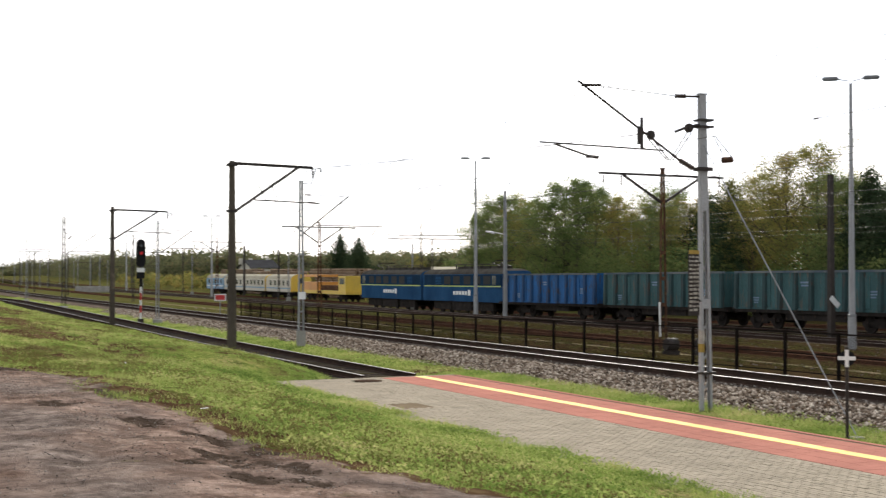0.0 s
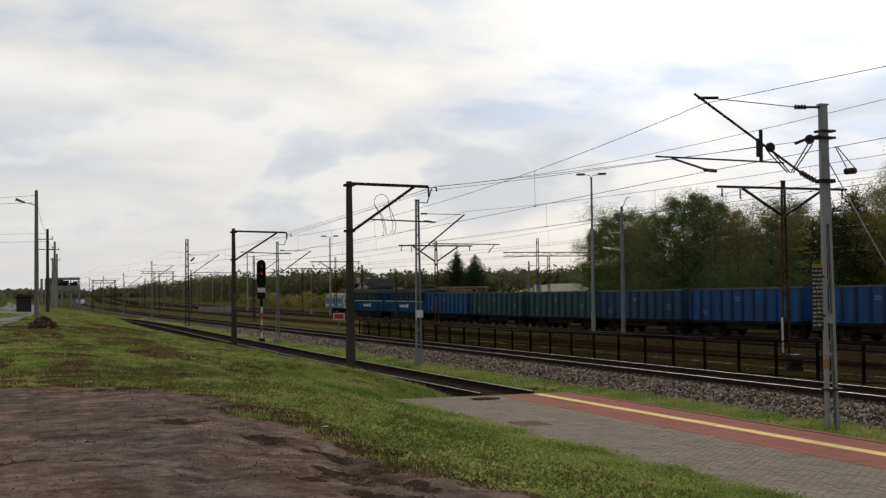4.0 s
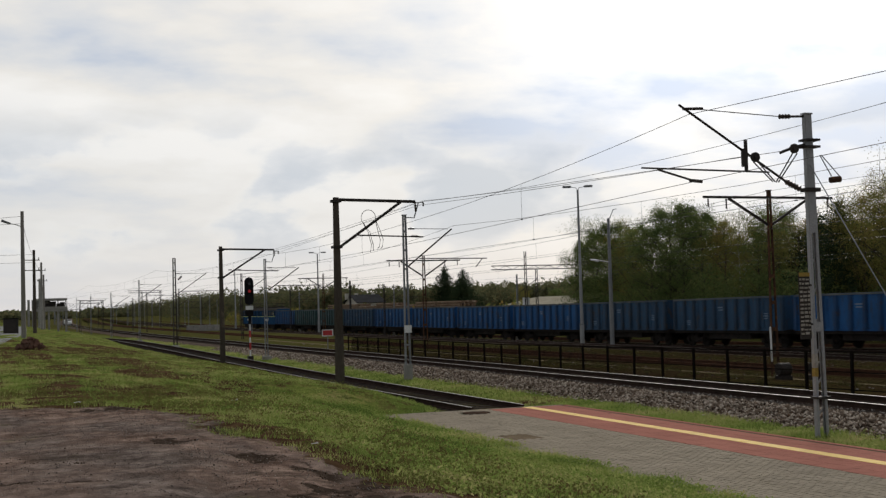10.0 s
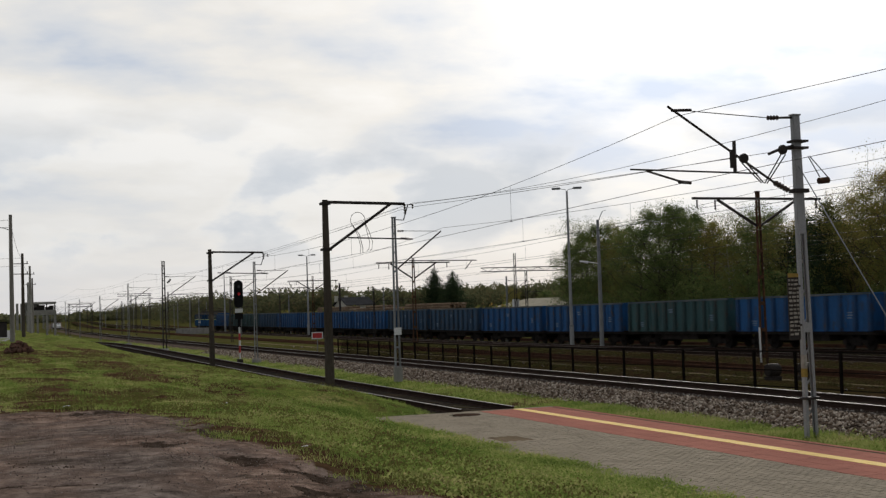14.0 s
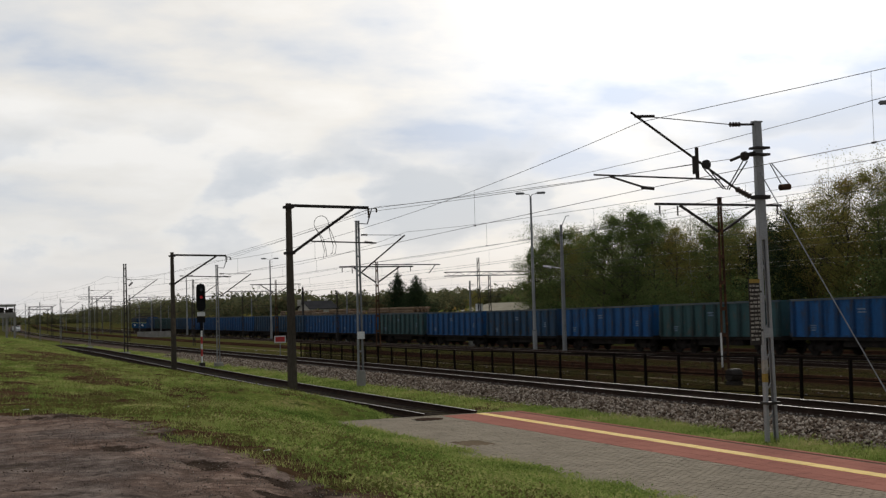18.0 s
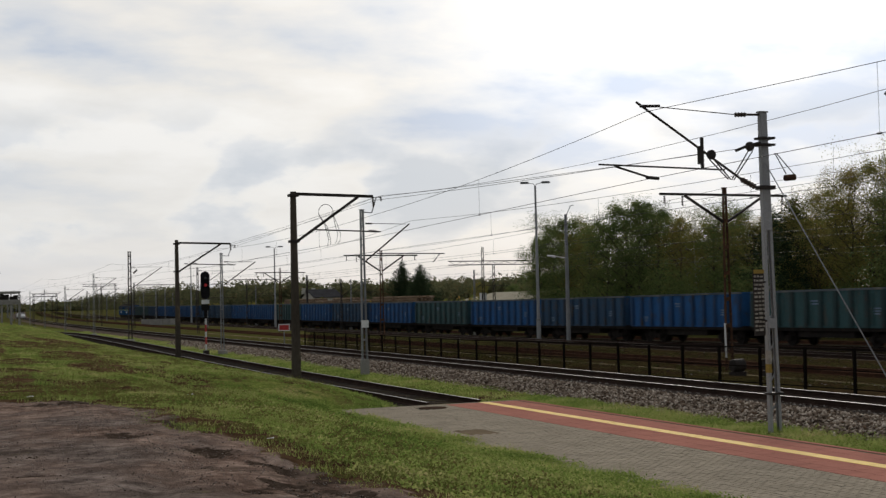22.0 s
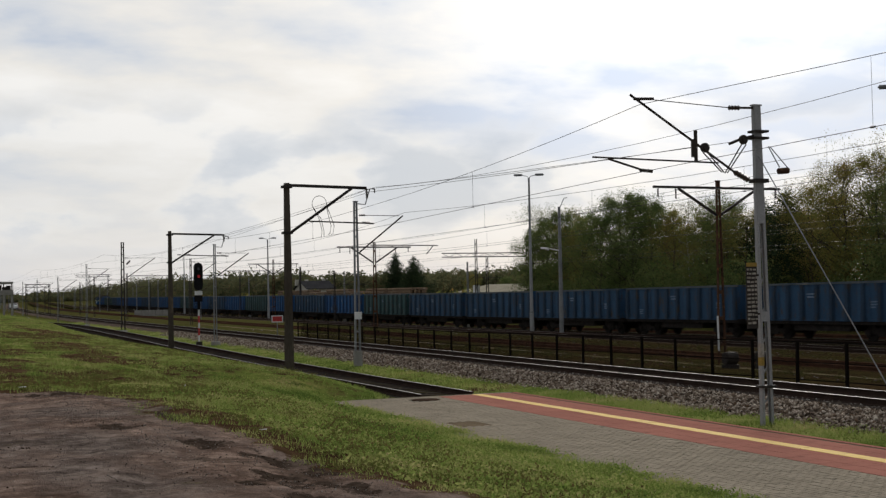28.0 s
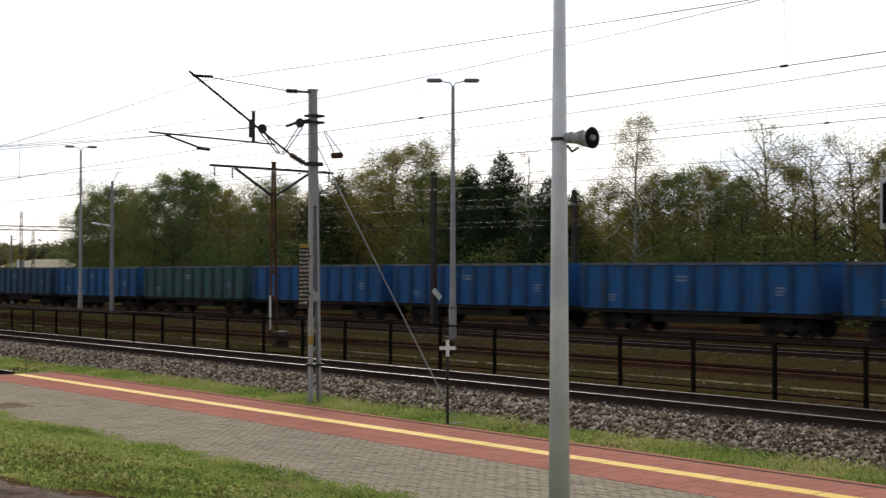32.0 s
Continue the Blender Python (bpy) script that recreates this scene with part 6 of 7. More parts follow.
for y, top, k in TREES:
    pool = {"G": GREEN, "Y": YELL, "B": BIRCHES, "F": FIRS, "N": BARE}[k[0]]
    src = pool[int(k[1])]
    size = {"G": (12, 11, 13), "Y": (12, 12), "B": (14.5, 13), "F": (11, 11), "N": (12.5, 10.5)}[k[0]][int(k[1])]
    dx = rng.uniform(-1.0, 1.6)
    s = ((top - 1.65) * (66 + dx) / 66 + 1.65 + 1.55) / size
    put(src, 66 + dx, y * (66 + dx) / 66, -1.55, s, rng.uniform(0, 360))
    # a second row fills in behind
    put(rng.choice(GREEN + YELL), 73 + rng.uniform(-2, 3), y * 73 / 66 + rng.uniform(-2, 2), -1.5, (min(s, 0.8) if k[0] in "BN" else s) * rng.uniform(0.78, 0.92) * (0.85 if y < 62 else 1.0), rng.uniform(0, 360))
# firs and single trees beyond the yard
for x, y, top, src in ((80, 214.6, 8.4, FIRS[0]), (80.5, 207.0, 7.3, FIRS[1]), (79, 203.5, 6.2, FIRS[1]), (84, 190, 4.2, YELL[0]), (85, 180, 3.8, GREEN[1]), (86, 172, 4.6, YELL[0]), (84, 160, 4.4, GREEN[0])):
    put(src, x, y, -1.5, (top + 1.5) / {"fir_tree": 11.0, "fir_tree.001": 11.0}.get(src.name, 12.0), rng.uniform(0, 360))


def thicket(name, label, spots, per, size, leaf, seed):
    """Many clumps of leaves: x, y, z of the middle, half width, half height."""
    g = np.random.default_rng(seed)
    pts = []
    for x, y, z, w, h in spots:
        d = g.normal(size=(per, 3)); d /= np.linalg.norm(d, axis=1)[:, None]
        d *= g.uniform(0.35, 1.0, per)[:, None] ** 0.6
        d *= (1 + 0.35 * np.sin(d[:, :1] * 7 + x) * np.cos(d[:, 2:] * 6 + y))
        pts.append(np.array([x, y, z]) + d * np.array([w, w, h]))
    pts = np.concatenate(pts)
    ob = new(name, cards_mesh(name, leaf_cards(pts, g.uniform(0.6, 1.4, len(pts)) * size, g), leaf))
    return tagged(ob, label, "undergrowth" if size < 0.4 else "woodland", kind="stuff")


g = np.random.default_rng(31)
thicket("undergrowth", "dense dark green undergrowth below the trees", [(g.uniform(61.5, 70), y + g.uniform(-1, 1), g.uniform(-0.4, 2.6), g.uniform(1.5, 2.6), g.uniform(1.6, 2.8)) for y in np.arange(12, 131, 0.85)], 900, 0.095, LEAF_GREEN, 5)
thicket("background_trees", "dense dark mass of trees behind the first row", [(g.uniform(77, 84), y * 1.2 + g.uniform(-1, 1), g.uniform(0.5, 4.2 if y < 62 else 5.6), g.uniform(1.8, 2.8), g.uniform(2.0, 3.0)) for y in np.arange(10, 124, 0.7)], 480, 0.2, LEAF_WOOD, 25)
thicket("undergrowth", "weedy bushes beyond the yard tracks", [(g.uniform(60, 76), y + g.uniform(-2, 2), g.uniform(-1.2, 0.4), g.uniform(1.2, 2.4), g.uniform(0.8, 1.7)) for y in np.arange(140, 330, 3.0)], 150, 0.3, LEAF_YELLOW, 6)
woods = []
for k in range(360):
    a = radians(g.uniform(5.4, 29))
    d = 300.0
    for _ in range(12):                       # they stand clear of the curving line
        d = max(300.0, (72 + bend(d * math.cos(a))) / math.sin(a))
    d += g.uniform(0, 160)
    deg = math.degrees(a)
    top = lerp_table(deg, [(5.4, 0.06), (6.0, 0.22), (7.1, 0.5), (8.3, 0.72), (10, 0.85), (14, 0.95), (18, 0.85), (22, 0.9), (26, 1.0), (30, 1.3)]) * g.uniform(0.6, 1.0)
    z1 = EYE + d * math.tan(radians(top))
    w = g.uniform(3.0, 5.0) * d / 380
    woods.append((d * math.sin(a), d * math.cos(a), (z1 - 1.5) / 2, w, (z1 + 1.5) / 2))
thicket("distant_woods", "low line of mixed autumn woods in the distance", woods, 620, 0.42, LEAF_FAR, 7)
edge = []
for k in range(170):
    a = radians(g.uniform(-9, 8))
    d = g.uniform(1100, 1600)
    z1 = EYE + d * math.tan(radians(g.uniform(0.06, 0.2)))
    edge.append((d * math.sin(a), d * math.cos(a), (z1 - 1.5) / 2, g.uniform(12, 22), (z1 + 1.5) / 2))
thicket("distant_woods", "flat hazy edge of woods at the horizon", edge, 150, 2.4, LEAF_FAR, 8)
thicket("roadside_bushes", "green bushes along the road", [(g.uniform(-5, 2.2 + (y - 124) * 0.02), y, g.uniform(0.4, 1.4), g.uniform(1.0, 1.8), g.uniform(0.9, 1.7)) for y in np.arange(124, 165, 2.0)], 320, 0.15, LEAF_GREEN, 9)

# ---------------------------------------------------------------- beyond the freight train
COACH_CREAM = mat("cream_coach_paint", (0.55, 0.5, 0.4), (0.45, 0.41, 0.33), 0.6, 0, 0.8, 20, 0.05, c3=(0.35, 0.28, 0.2), spot=0.68)
COACH_BLUE = mat("pale_blue_coach_paint", (0.16, 0.3, 0.45), (0.12, 0.24, 0.36), 0.6, 0, 0.8, 20, 0.05)
ROOF_PALE = mat("pale_roof", (0.4, 0.37, 0.29), (0.3, 0.27, 0.21), 0.9, 0, 0.8, 20, 0.1)


def coach(y, ln, body_m, end_m, label):
    t = thing("work_coach", label, "railway coach", T6_X + bend(y), y, T6_Z + yard_dip(y), -0.0133 * (y - 114), "coaches of the parked work train")
    H, L = 1.42, ln / 2
    bm = bmesh.new()
    prof = [(-H, 0.9), (-H, 2.55), (-H + 0.25, 2.95), (-0.6, 3.2), (0.6, 3.2), (H - 0.25, 2.95), (H, 2.55), (H, 0.9)]
    a = [bm.verts.new((x, -L, z)) for x, z in prof]; b = [bm.verts.new((x, L, z)) for x, z in prof]
    for i in range(8):
        f = bm.faces.new((a[i], a[(i + 1) % 8], b[(i + 1) % 8], b[i])); f.material_index = 1 if i in (1, 2, 3, 4, 5) else 0
    for f in (bm.faces.new(a), bm.faces.new(b[::-1])):
        f.material_index = 2
    bmesh.ops.recalc_face_normals(bm, faces=bm.faces[:])
    part("body", bm, [body_m, ROOF_PALE, end_m], t)
    for s in (-1, 1):
        for k in range(int(ln / 1.9)):
            yy = -L + 1.2 + k * 1.9
            bm = bmesh.new(); box(bm, min(s * H, s * (H + 0.02)), max(s * H, s * (H + 0.02)), yy - 0.45, yy + 0.45, 1.75, 2.4)
            part("window", bm, GLASS_DARK, t)
        bm = bmesh.new(); box(bm, min(s * H, s * (H + 0.015)), max(s * H, s * (H + 0.015)), -L, L, 1.3, 1.45)
        part("stripe", bm, COACH_BLUE if body_m is COACH_CREAM else WHITE, t)
    for yy in (-L + 2.5, L - 2.5):
        bm = bmesh.new(); bogie(bm, yy); part("bogie", bm, UNDER, t)
    bm = bmesh.new(); box(bm, -1.2, 1.2, -L, L, 0.75, 1.0); part("underframe", bm, UNDER, t)
    bm = bmesh.new(); box(bm, -0.3, 0.3, -L - 0.02, -L + 0.0, 2.0, 2.7); part("end_window", bm, GLASS_DARK, t)
    return t


coach(166.9, 11.0, COACH_CREAM, YELLOW, "cream work coach with a yellow end, parked in the yard")
coach(184, 22.0, COACH_CREAM, YELLOW, "long cream work coach parked in the yard")
coach(201, 10.5, COACH_BLUE, COACH_BLUE, "pale blue work coach parked in the yard")
t = thing("track_machine", "orange yellow track maintenance machine with an open cabin", "rail vehicle", T6_X + bend(149), 149.0, T6_Z + yard_dip(149))
bm = bmesh.new(); box(bm, -1.4, 1.4, -8, 8, 0.9, 1.3); part("frame", bm, YELLOW, t)
bm = bmesh.new(); box(bm, -1.35, 1.35, 2.0, 7.5, 1.3, 2.3); box(bm, -1.35, 1.35, 2.0, 7.5, 2.9, 3.2); part("engine_house", bm, mat("orange_paint", (0.62, 0.27, 0.04), (0.5, 0.22, 0.05), 0.5), t)
bm = bmesh.new(); box(bm, -1.35, 1.35, -7.8, -5.4, 1.3, 3.05); part("cab", bm, YELLOW, t)
bm = bmesh.new(); box(bm, -1.37, 1.37, -7.4, -5.8, 2.1, 2.8); part("cab_window", bm, GLASS_DARK, t)
bm = bmesh.new(); box(bm, -0.9, 0.9, -5.2, 1.8, 1.31, 1.9); part("tool_frame", bm, RUST, t)
for y in (-5.5, 5.5):
    bm = bmesh.new(); bogie(bm, y); part("bogie", bm, UNDER, t)

LOG = mat("weathered_log", (0.26, 0.19, 0.13), (0.16, 0.11, 0.08), 0.95, 0, 1.2, 30, 0.4, (1, 0.2, 1), c3=(0.36, 0.3, 0.23), spot=0.62)
rng = random.Random(77)
for k in range(7):
    y = 166 + k * 9.6
    t = thing("timber_stack", "stack of old brown timber and sleepers", "timber stack", 63.5, y, ground_z(63.5, y), 0, "timber stacks beyond the yard")
    top = rng.uniform(3.9, 4.5)
    for lev in range(int(top / 0.34)):
        for c in range(5):
            bm = bmesh.new(); tube(bm, (-1.0 + c * 0.5 + rng.uniform(-0.1, 0.1), -4.4 + rng.uniform(-0.3, 0.3), 0.2 + lev * 0.34), (-1.0 + c * 0.5, 4.4 + rng.uniform(-0.3, 0.3), 0.2 + lev * 0.34), rng.uniform(0.16, 0.2), rng.uniform(0.14, 0.19), 7)
            part("log", bm, LOG, t)
SHED_WALL = mat("pale_render", (0.55, 0.53, 0.47), (0.44, 0.42, 0.37), 0.9, 0, 0.5, 20, 0.2)
ROOF_GREY = mat("dark_roof_sheet", (0.055, 0.055, 0.058), (0.04, 0.04, 0.042), 0.9, 0, 0.8, 20, 0.2)


def house(name, label, x, y, w, l, eaves, ridge, roof_m, ridge_along_y=True, turn=0):
    t = thing(name, label, "building", x, y, -1.6, turn)
    bm = bmesh.new()
    box(bm, -w / 2, w / 2, -l / 2, l / 2, 0, eaves)
    if ridge_along_y:
        for s in (-1, 1):
            q = [bm.verts.new(c) for c in ((-w / 2, s * (l / 2 - 0.003), eaves), (w / 2, s * (l / 2 - 0.003), eaves), (0, s * (l / 2 - 0.003), ridge))]
            bm.faces.new(q)
    part("wall", bm, SHED_WALL, t)
    bm = bmesh.new()
    for s in (-1, 1):
        beam(bm, (s * (w / 2 + 0.4), 0, eaves - 0.1), (0, 0, ridge + 0.06), l + 0.8, 0.12)
    part("roof", bm, roof_m, t)
    for s in range(int(l / 4)):
        bm = bmesh.new(); box(bm, -w / 2 - 0.03, -w / 2 + 0.02, -l / 2 + 1.5 + s * 4, -l / 2 + 2.7 + s * 4, eaves * 0.35, eaves * 0.8); part("window", bm, GLASS_DARK, t)
    return t


h = house("station_house", "white gabled house with a dark grey roof", 75.2, 247.7, 9, 5.2, 4.0, 5.4, ROOF_GREY, True, 90)
for y in (-5, 2, 6):
    bm = bmesh.new(); box(bm, 0.6, 1.2, y * 0.5, y * 0.5 + 0.6, 4.6, 5.8); part("chimney", bm, SHED_WALL, h)
house("shed", "long low shed with a pale beige roof", 71, 146, 9, 19, 2.9, 3.7, ROOF_PALE)
t = thing("white_marker_post", "short white post above the train roofs", "post", 60.5, 136, -1.6)
bm = bmesh.new(); box(bm, -0.3, 0.3, -0.3, 0.3, 0, 3.7); part("post", bm, WHITE, t)

t = thing("concrete_barrier", "low pale concrete barrier across the end of a yard track", "barrier", 35.0, 200, -1.5, 4)
for k in range(5):
    bm = bmesh.new(); box(bm, -2.6 + k * 1.06, -1.58 + k * 1.06, -0.1, 0.1, 0, 0.95)
    bmesh.ops.bevel(bm, geom=bm.edges[:], offset=0.03, segments=1, affect="EDGES")
    part("slab", bm, CONCRETE, t)
t = thing("railway_signal", "dark signal head with a white frame seen from the side", "railway signal", 25.3, 14.0, -1.2, -60)
bm = bmesh.new(); tube(bm, (0, 0, -0.2), (0, 0, 3.7), 0.06, 0.06, 10); part("post", bm, STEEL_GREY, t)
bm = bmesh.new(); box(bm, -0.26, 0.26, -0.2, -0.06, 3.66, 4.62); bmesh.ops.bevel(bm, geom=bm.edges[:], offset=0.06, segments=2, affect="EDGES"); part("head", bm, BLACK, t)
bm = bmesh.new(); box(bm, -0.31, 0.31, -0.06, -0.03, 3.6, 4.68); part("frame_plate", bm, WHITE, t, "white frame plate behind the head")

# pale path between fence and yard tracks
bm = bmesh.new()
ys = [5 + 2.0 * k for k in range(60)]
prev = None
for y in ys:
    w = 0.45 + 0.2 * noise.noise((y * 0.2, 0, 0)); c = 26.0 + 0.3 * noise.noise((y * 0.11, 3, 0))
    cur = [bm.verts.new((c - w, y, ground_z(c - w, y) + 0.012)), bm.verts.new((c + w, y, ground_z(c + w, y) + 0.012))]
    if prev:
        bm.faces.new((prev[0], prev[1], cur[1], cur[0]))
    prev = cur
tagged(part("path", bm, SAND), "pale sandy trodden strip beside the yard tracks", "path", kind="structure")

# ---------------------------------------------------------------- roadside
bm = bmesh.new()
prev = None
for y in [40 + 6 * k for k in range(60)]:
    c = lerp_table(y, [(40, -3.0), (66, -0.6), (90, 1.3), (111, 2.9), (140, 4.4), (200, 6.6), (400, 12)])
    cur = [bm.verts.new((c - 2.1, y, ground_z(c - 2.1, y) + 0.03)), bm.verts.new((c + 2.1, y, ground_z(c + 2.1, y) + 0.03))]
    if prev:
        bm.faces.new((prev[0], prev[1], cur[1], cur[0]))
    prev = cur
tagged(part("road", bm, ROAD), "pale grey asphalt road beside the railway", "road", kind="structure")


def util_pole(x, y, zb, zt, m_, label, arms=1):
    t = thing("utility_pole", label, "utility pole", x, y, 0, 0, "utility poles along the road")
    bm = bmesh.new(); tube(bm, (0, 0, zb - 0.4), (0, 0, zt), 0.17, 0.11, 10); part("shaft", bm, m_, t)
    for k in range(arms):
        bm = bmesh.new(); beam(bm, (-0.9, 0, zt - 0.9 - 0.9 * k), (0.5, 0, zt - 0.9 - 0.9 * k), 0.07); part("cross_arm", bm, STEEL_DARK, t)
        for x_ in (-0.8, 0.4):
            insul(t, (x_, 0, zt - 0.86 - 0.9 * k), (x_, 0, zt - 0.66 - 0.9 * k), 0.06, 2)
    return t


t = util_pole(4.12, 93, 0.1, 8.75, WOOD_GREY, "grey utility pole with a street lamp on an arm", 0)
bm = bmesh.new(); chain(bm, [(-0.05, 0, 7.7), (-0.45, 0, 7.85), (-0.8, 0, 7.9)], 0.03, 6); part("lamp_arm", bm, STEEL_GREY, t)
bm = bmesh.new(); tube(bm, (-0.75, 0, 7.9), (-1.35, 0, 8.12), 0.07, 0.1, 10); part("lamp_head", bm, STEEL_GREY, t, "grey lamp head")
util_pole(6.25, 120, -0.1, 7.4, OLD_POLE, "dark wooden utility pole with cross arms", 2)
util_pole(8.57, 150, -0.3, 7.45, WOOD_GREY, "grey wooden utility pole", 1)
util_pole(11.15, 190, -0.4, 7.3, WOOD_GREY, "grey wooden utility pole far off", 1)
util_pole(9.9, 178, -0.4, 6.4, CONCRETE, "pale concrete post far off", 0)
util_pole(7.9, 138, -0.3, 4.1, CONCRETE, "pale short concrete post", 0)
util_pole(-2.5, 230, 0.2, 7.5, WOOD_GREY, "grey wooden utility pole far off", 1)
t = thing("service_wire", "slack service wires between the road poles", "overhead wire")
for a, b, d in (((-40, 60, 9.5), (4.1, 93, 7.9), 1.6), ((-40, 70, 8.2), (4.1, 93, 8.4), 1.4), ((-60, 118, 6.9), (6.2, 120, 7.0), 0.4), ((-60, 118, 6.2), (6.2, 120, 6.3), 0.4), ((4.1, 93, 8.3), (6.2, 120, 7.0), 0.5), ((6.2, 120, 6.9), (8.5, 150, 7.0), 0.5), ((8.5, 150, 7.0), (11.1, 190, 6.9), 0.5)):
    bm = bmesh.new(); chain(bm, sag(a, b, d, 10), 0.012)
    part("wire", bm, WIRE, t)

t = thing("loading_deck", "raised concrete deck on columns, cluttered with dark gear", "structure", 12.7, 202, 0)
bm = bmesh.new(); box(bm, -2.0, 2.2, -4, 4, 2.15, 2.5); part("deck", bm, CONCRETE, t)
bm = bmesh.new(); box(bm, -2.0, 2.2, -4, 4, 3.75, 4.05); part("roof_slab", bm, CONCRETE, t)
for x in (-1.8, -0.4, 0.9, 2.0):
    bm = bmesh.new(); beam(bm, (x, -3.6, -1.0), (x, -3.6, 2.15), 0.28); part("column", bm, CONCRETE, t)
    bm = bmesh.new(); beam(bm, (x, -3.6, 2.5), (x, -3.6, 3.75), 0.14); part("upright", bm, STEEL_DARK, t)
bm = bmesh.new(); box(bm, -1.95, 2.15, -4.06, -4.0, 2.5, 2.85); part("kick_board", bm, CONCRETE, t)
bm = bmesh.new(); box(bm, -1.95, 0.3, 3.4, 3.5, 2.5, 3.75); part("back_panel", bm, CONCRETE, t)
for x in (-2.6, -3.2, -3.9):
    bm = bmesh.new(); beam(bm, (x, -3.6, -1.0), (x, -3.6, 3.9), 0.34); part("column", bm, CONCRETE, t)
for x, w, z in ((-1.5, 0.7, 1.0), (-0.6, 0.7, 0.8), (0.2, 0.9, 1.1), (1.0, 0.5, 0.8), (1.6, 0.6, 1.0)):
    bm = bmesh.new(); box(bm, x - w / 2, x + w / 2, -3.2, -2.2, 2.5, 2.5 + z); part("crate", bm, STEEL_DARK, t)
t = thing("bin", "dark metal box beside the road", "container", 4.1, 116, 0.15)
bm = bmesh.new(); box(bm, -0.6, 0.6, -0.5, 0.5, 0, 1.25); bmesh.ops.bevel(bm, geom=bm.edges[:], offset=0.04, segments=1, affect="EDGES"); part("box", bm, STEEL_DARK, t)
bm = bmesh.new(); box(bm, -0.63, 0.63, -0.53, 0.53, 1.25, 1.32); part("lid", bm, BLACK, t)
# rubble heap by the pole
t = thing("rubble_heap", "heap of old brown bricks and rubble in the grass", "rubble", 2.9, 60, ground_z(2.9, 60))
BRICK_OLD = mat("old_brown_brick", (0.16, 0.09, 0.065), (0.1, 0.06, 0.045), 0.95, 0, 4, 40, 0.4, c3=(0.07, 0.06, 0.05), spot=0.6)
rng = random.Random(8)
bm = bmesh.new(); box(bm, -0.12, 0.12, -0.08, 0.08, -0.06, 0.06); bmesh.ops.bevel(bm, geom=bm.edges[:], offset=0.012, segments=1, affect="EDGES"); brick = mesh_of(bm, "brick", BRICK_OLD)
for k in range(70):
    r, a = rng.uniform(0, 1) ** 0.7 * 0.55, rng.uniform(0, 6.3)
    o = part("brick", brick, None, t)
    o.matrix_basis = pose(r * math.cos(a), r * math.sin(a), 0.04 + rng.uniform(0.3, 1.0) * 0.62 * (1 - r / 0.62), rng.uniform(-25, 25), rng.uniform(-25, 25), rng.uniform(0, 360))
# a car far down the road
t = thing("parked_car", "small white car far off beside the tracks", "car", 25.2, 335, -1.1, 180)
bm = bmesh.new()
prof = [(-2.0, 0.3), (-2.05, 0.8), (-1.3, 0.95), (-0.8, 1.42), (0.9, 1.45), (1.6, 0.95), (2.05, 0.8), (2.05, 0.3)]
a = [bm.verts.new((-0.82, y, z)) for y, z in prof]; b = [bm.verts.new((0.82, y, z)) for y, z in prof]
for i in range(8):
    bm.faces.new((a[i], a[(i + 1) % 8], b[(i + 1) % 8], b[i]))
bm.faces.new(a[::-1]); bm.faces.new(b); bmesh.ops.recalc_face_normals(bm, faces=bm.faces[:])
part("body", bm, WHITE, t)
for x in (-0.8, 0.8):
    for y in (-1.25, 1.25):
        bm = bmesh.new(); tube(bm, (x - 0.1, y, 0.32), (x + 0.1, y, 0.32), 0.32, 0.32, 14); part("wheel", bm, BLACK, t)
bm = bmesh.new(); box(bm, -0.7, 0.7, 1.2, 1.25, 0.98, 1.36); part("windscreen", bm, GLASS_DARK, t)
for x in (-0.6, 0.6):
    bm = bmesh.new(); box(bm, x - 0.16, x + 0.16, 2.04, 2.07, 0.55, 0.72); part("headlight", bm, WHITE, t)

# ---------------------------------------------------------------- grass, stones, clods


def blades(name, label, boxes, seed, leaf, tall, wide, tufts=False):
    g = np.random.default_rng(seed)
    pts = []
    for x0, x1, y0, y1, n in boxes:
        xs, ys = g.uniform(x0, x1, n), g.uniform(y0, y1, n)
        if tufts:
            c = g.uniform(0, 1, (max(4, n // 26), 2))
            pick = g.integers(0, len(c), n)
            xs = x0 + (x1 - x0) * c[pick, 0] + g.normal(size=n) * 0.09
            ys = y0 + (y1 - y0) * c[pick, 1] + g.normal(size=n) * 0.09
        for x, y in zip(xs, ys):
            if x < 9 and dirt_mask(x, y) > 0.35 + 0.3 * g.uniform():
                continue
            on = PLAT_X0 < x < PLAT_X1 + 0.07 and y < PLAT_Y1 + 0.06
            if on and x > PLAT_X0 + 0.3 + 0.4 * noise.noise((y * 0.7, 1.0, 0)):
                continue
            if x < 12 and bare_mask(x, y) + 0.8 * noise.noise((x * 1.6, y * 1.4, 9.0)) > 0.5 + 0.7 * g.uniform():
                continue
            z = (PLAT_Z if on else ground_z(x, y)) - 0.01
            k = max(0.35, 1 + 0.75 * noise.noise((x * 0.8, y * 0.8, 4.0)) + 0.5 * noise.noise((x * 2.6, y * 2.0, 14.0)))
            h = tall * k * g.uniform(0.5, 1.25)
            w = wide * (0.7 + y / 45)
            a = g.uniform(0, 6.28)
            dx, dy = math.cos(a) * w, math.sin(a) * w
            lx, ly = g.normal() * h * 0.45, g.normal() * h * 0.45
            pts += [(x - dx, y - dy, z), (x + dx, y + dy, z), (x + lx, y + ly, z + h)]
    ob = new(name, cards_mesh(name, np.array(pts), leaf, 3))
    return tagged(ob, label, "grass", kind="stuff")


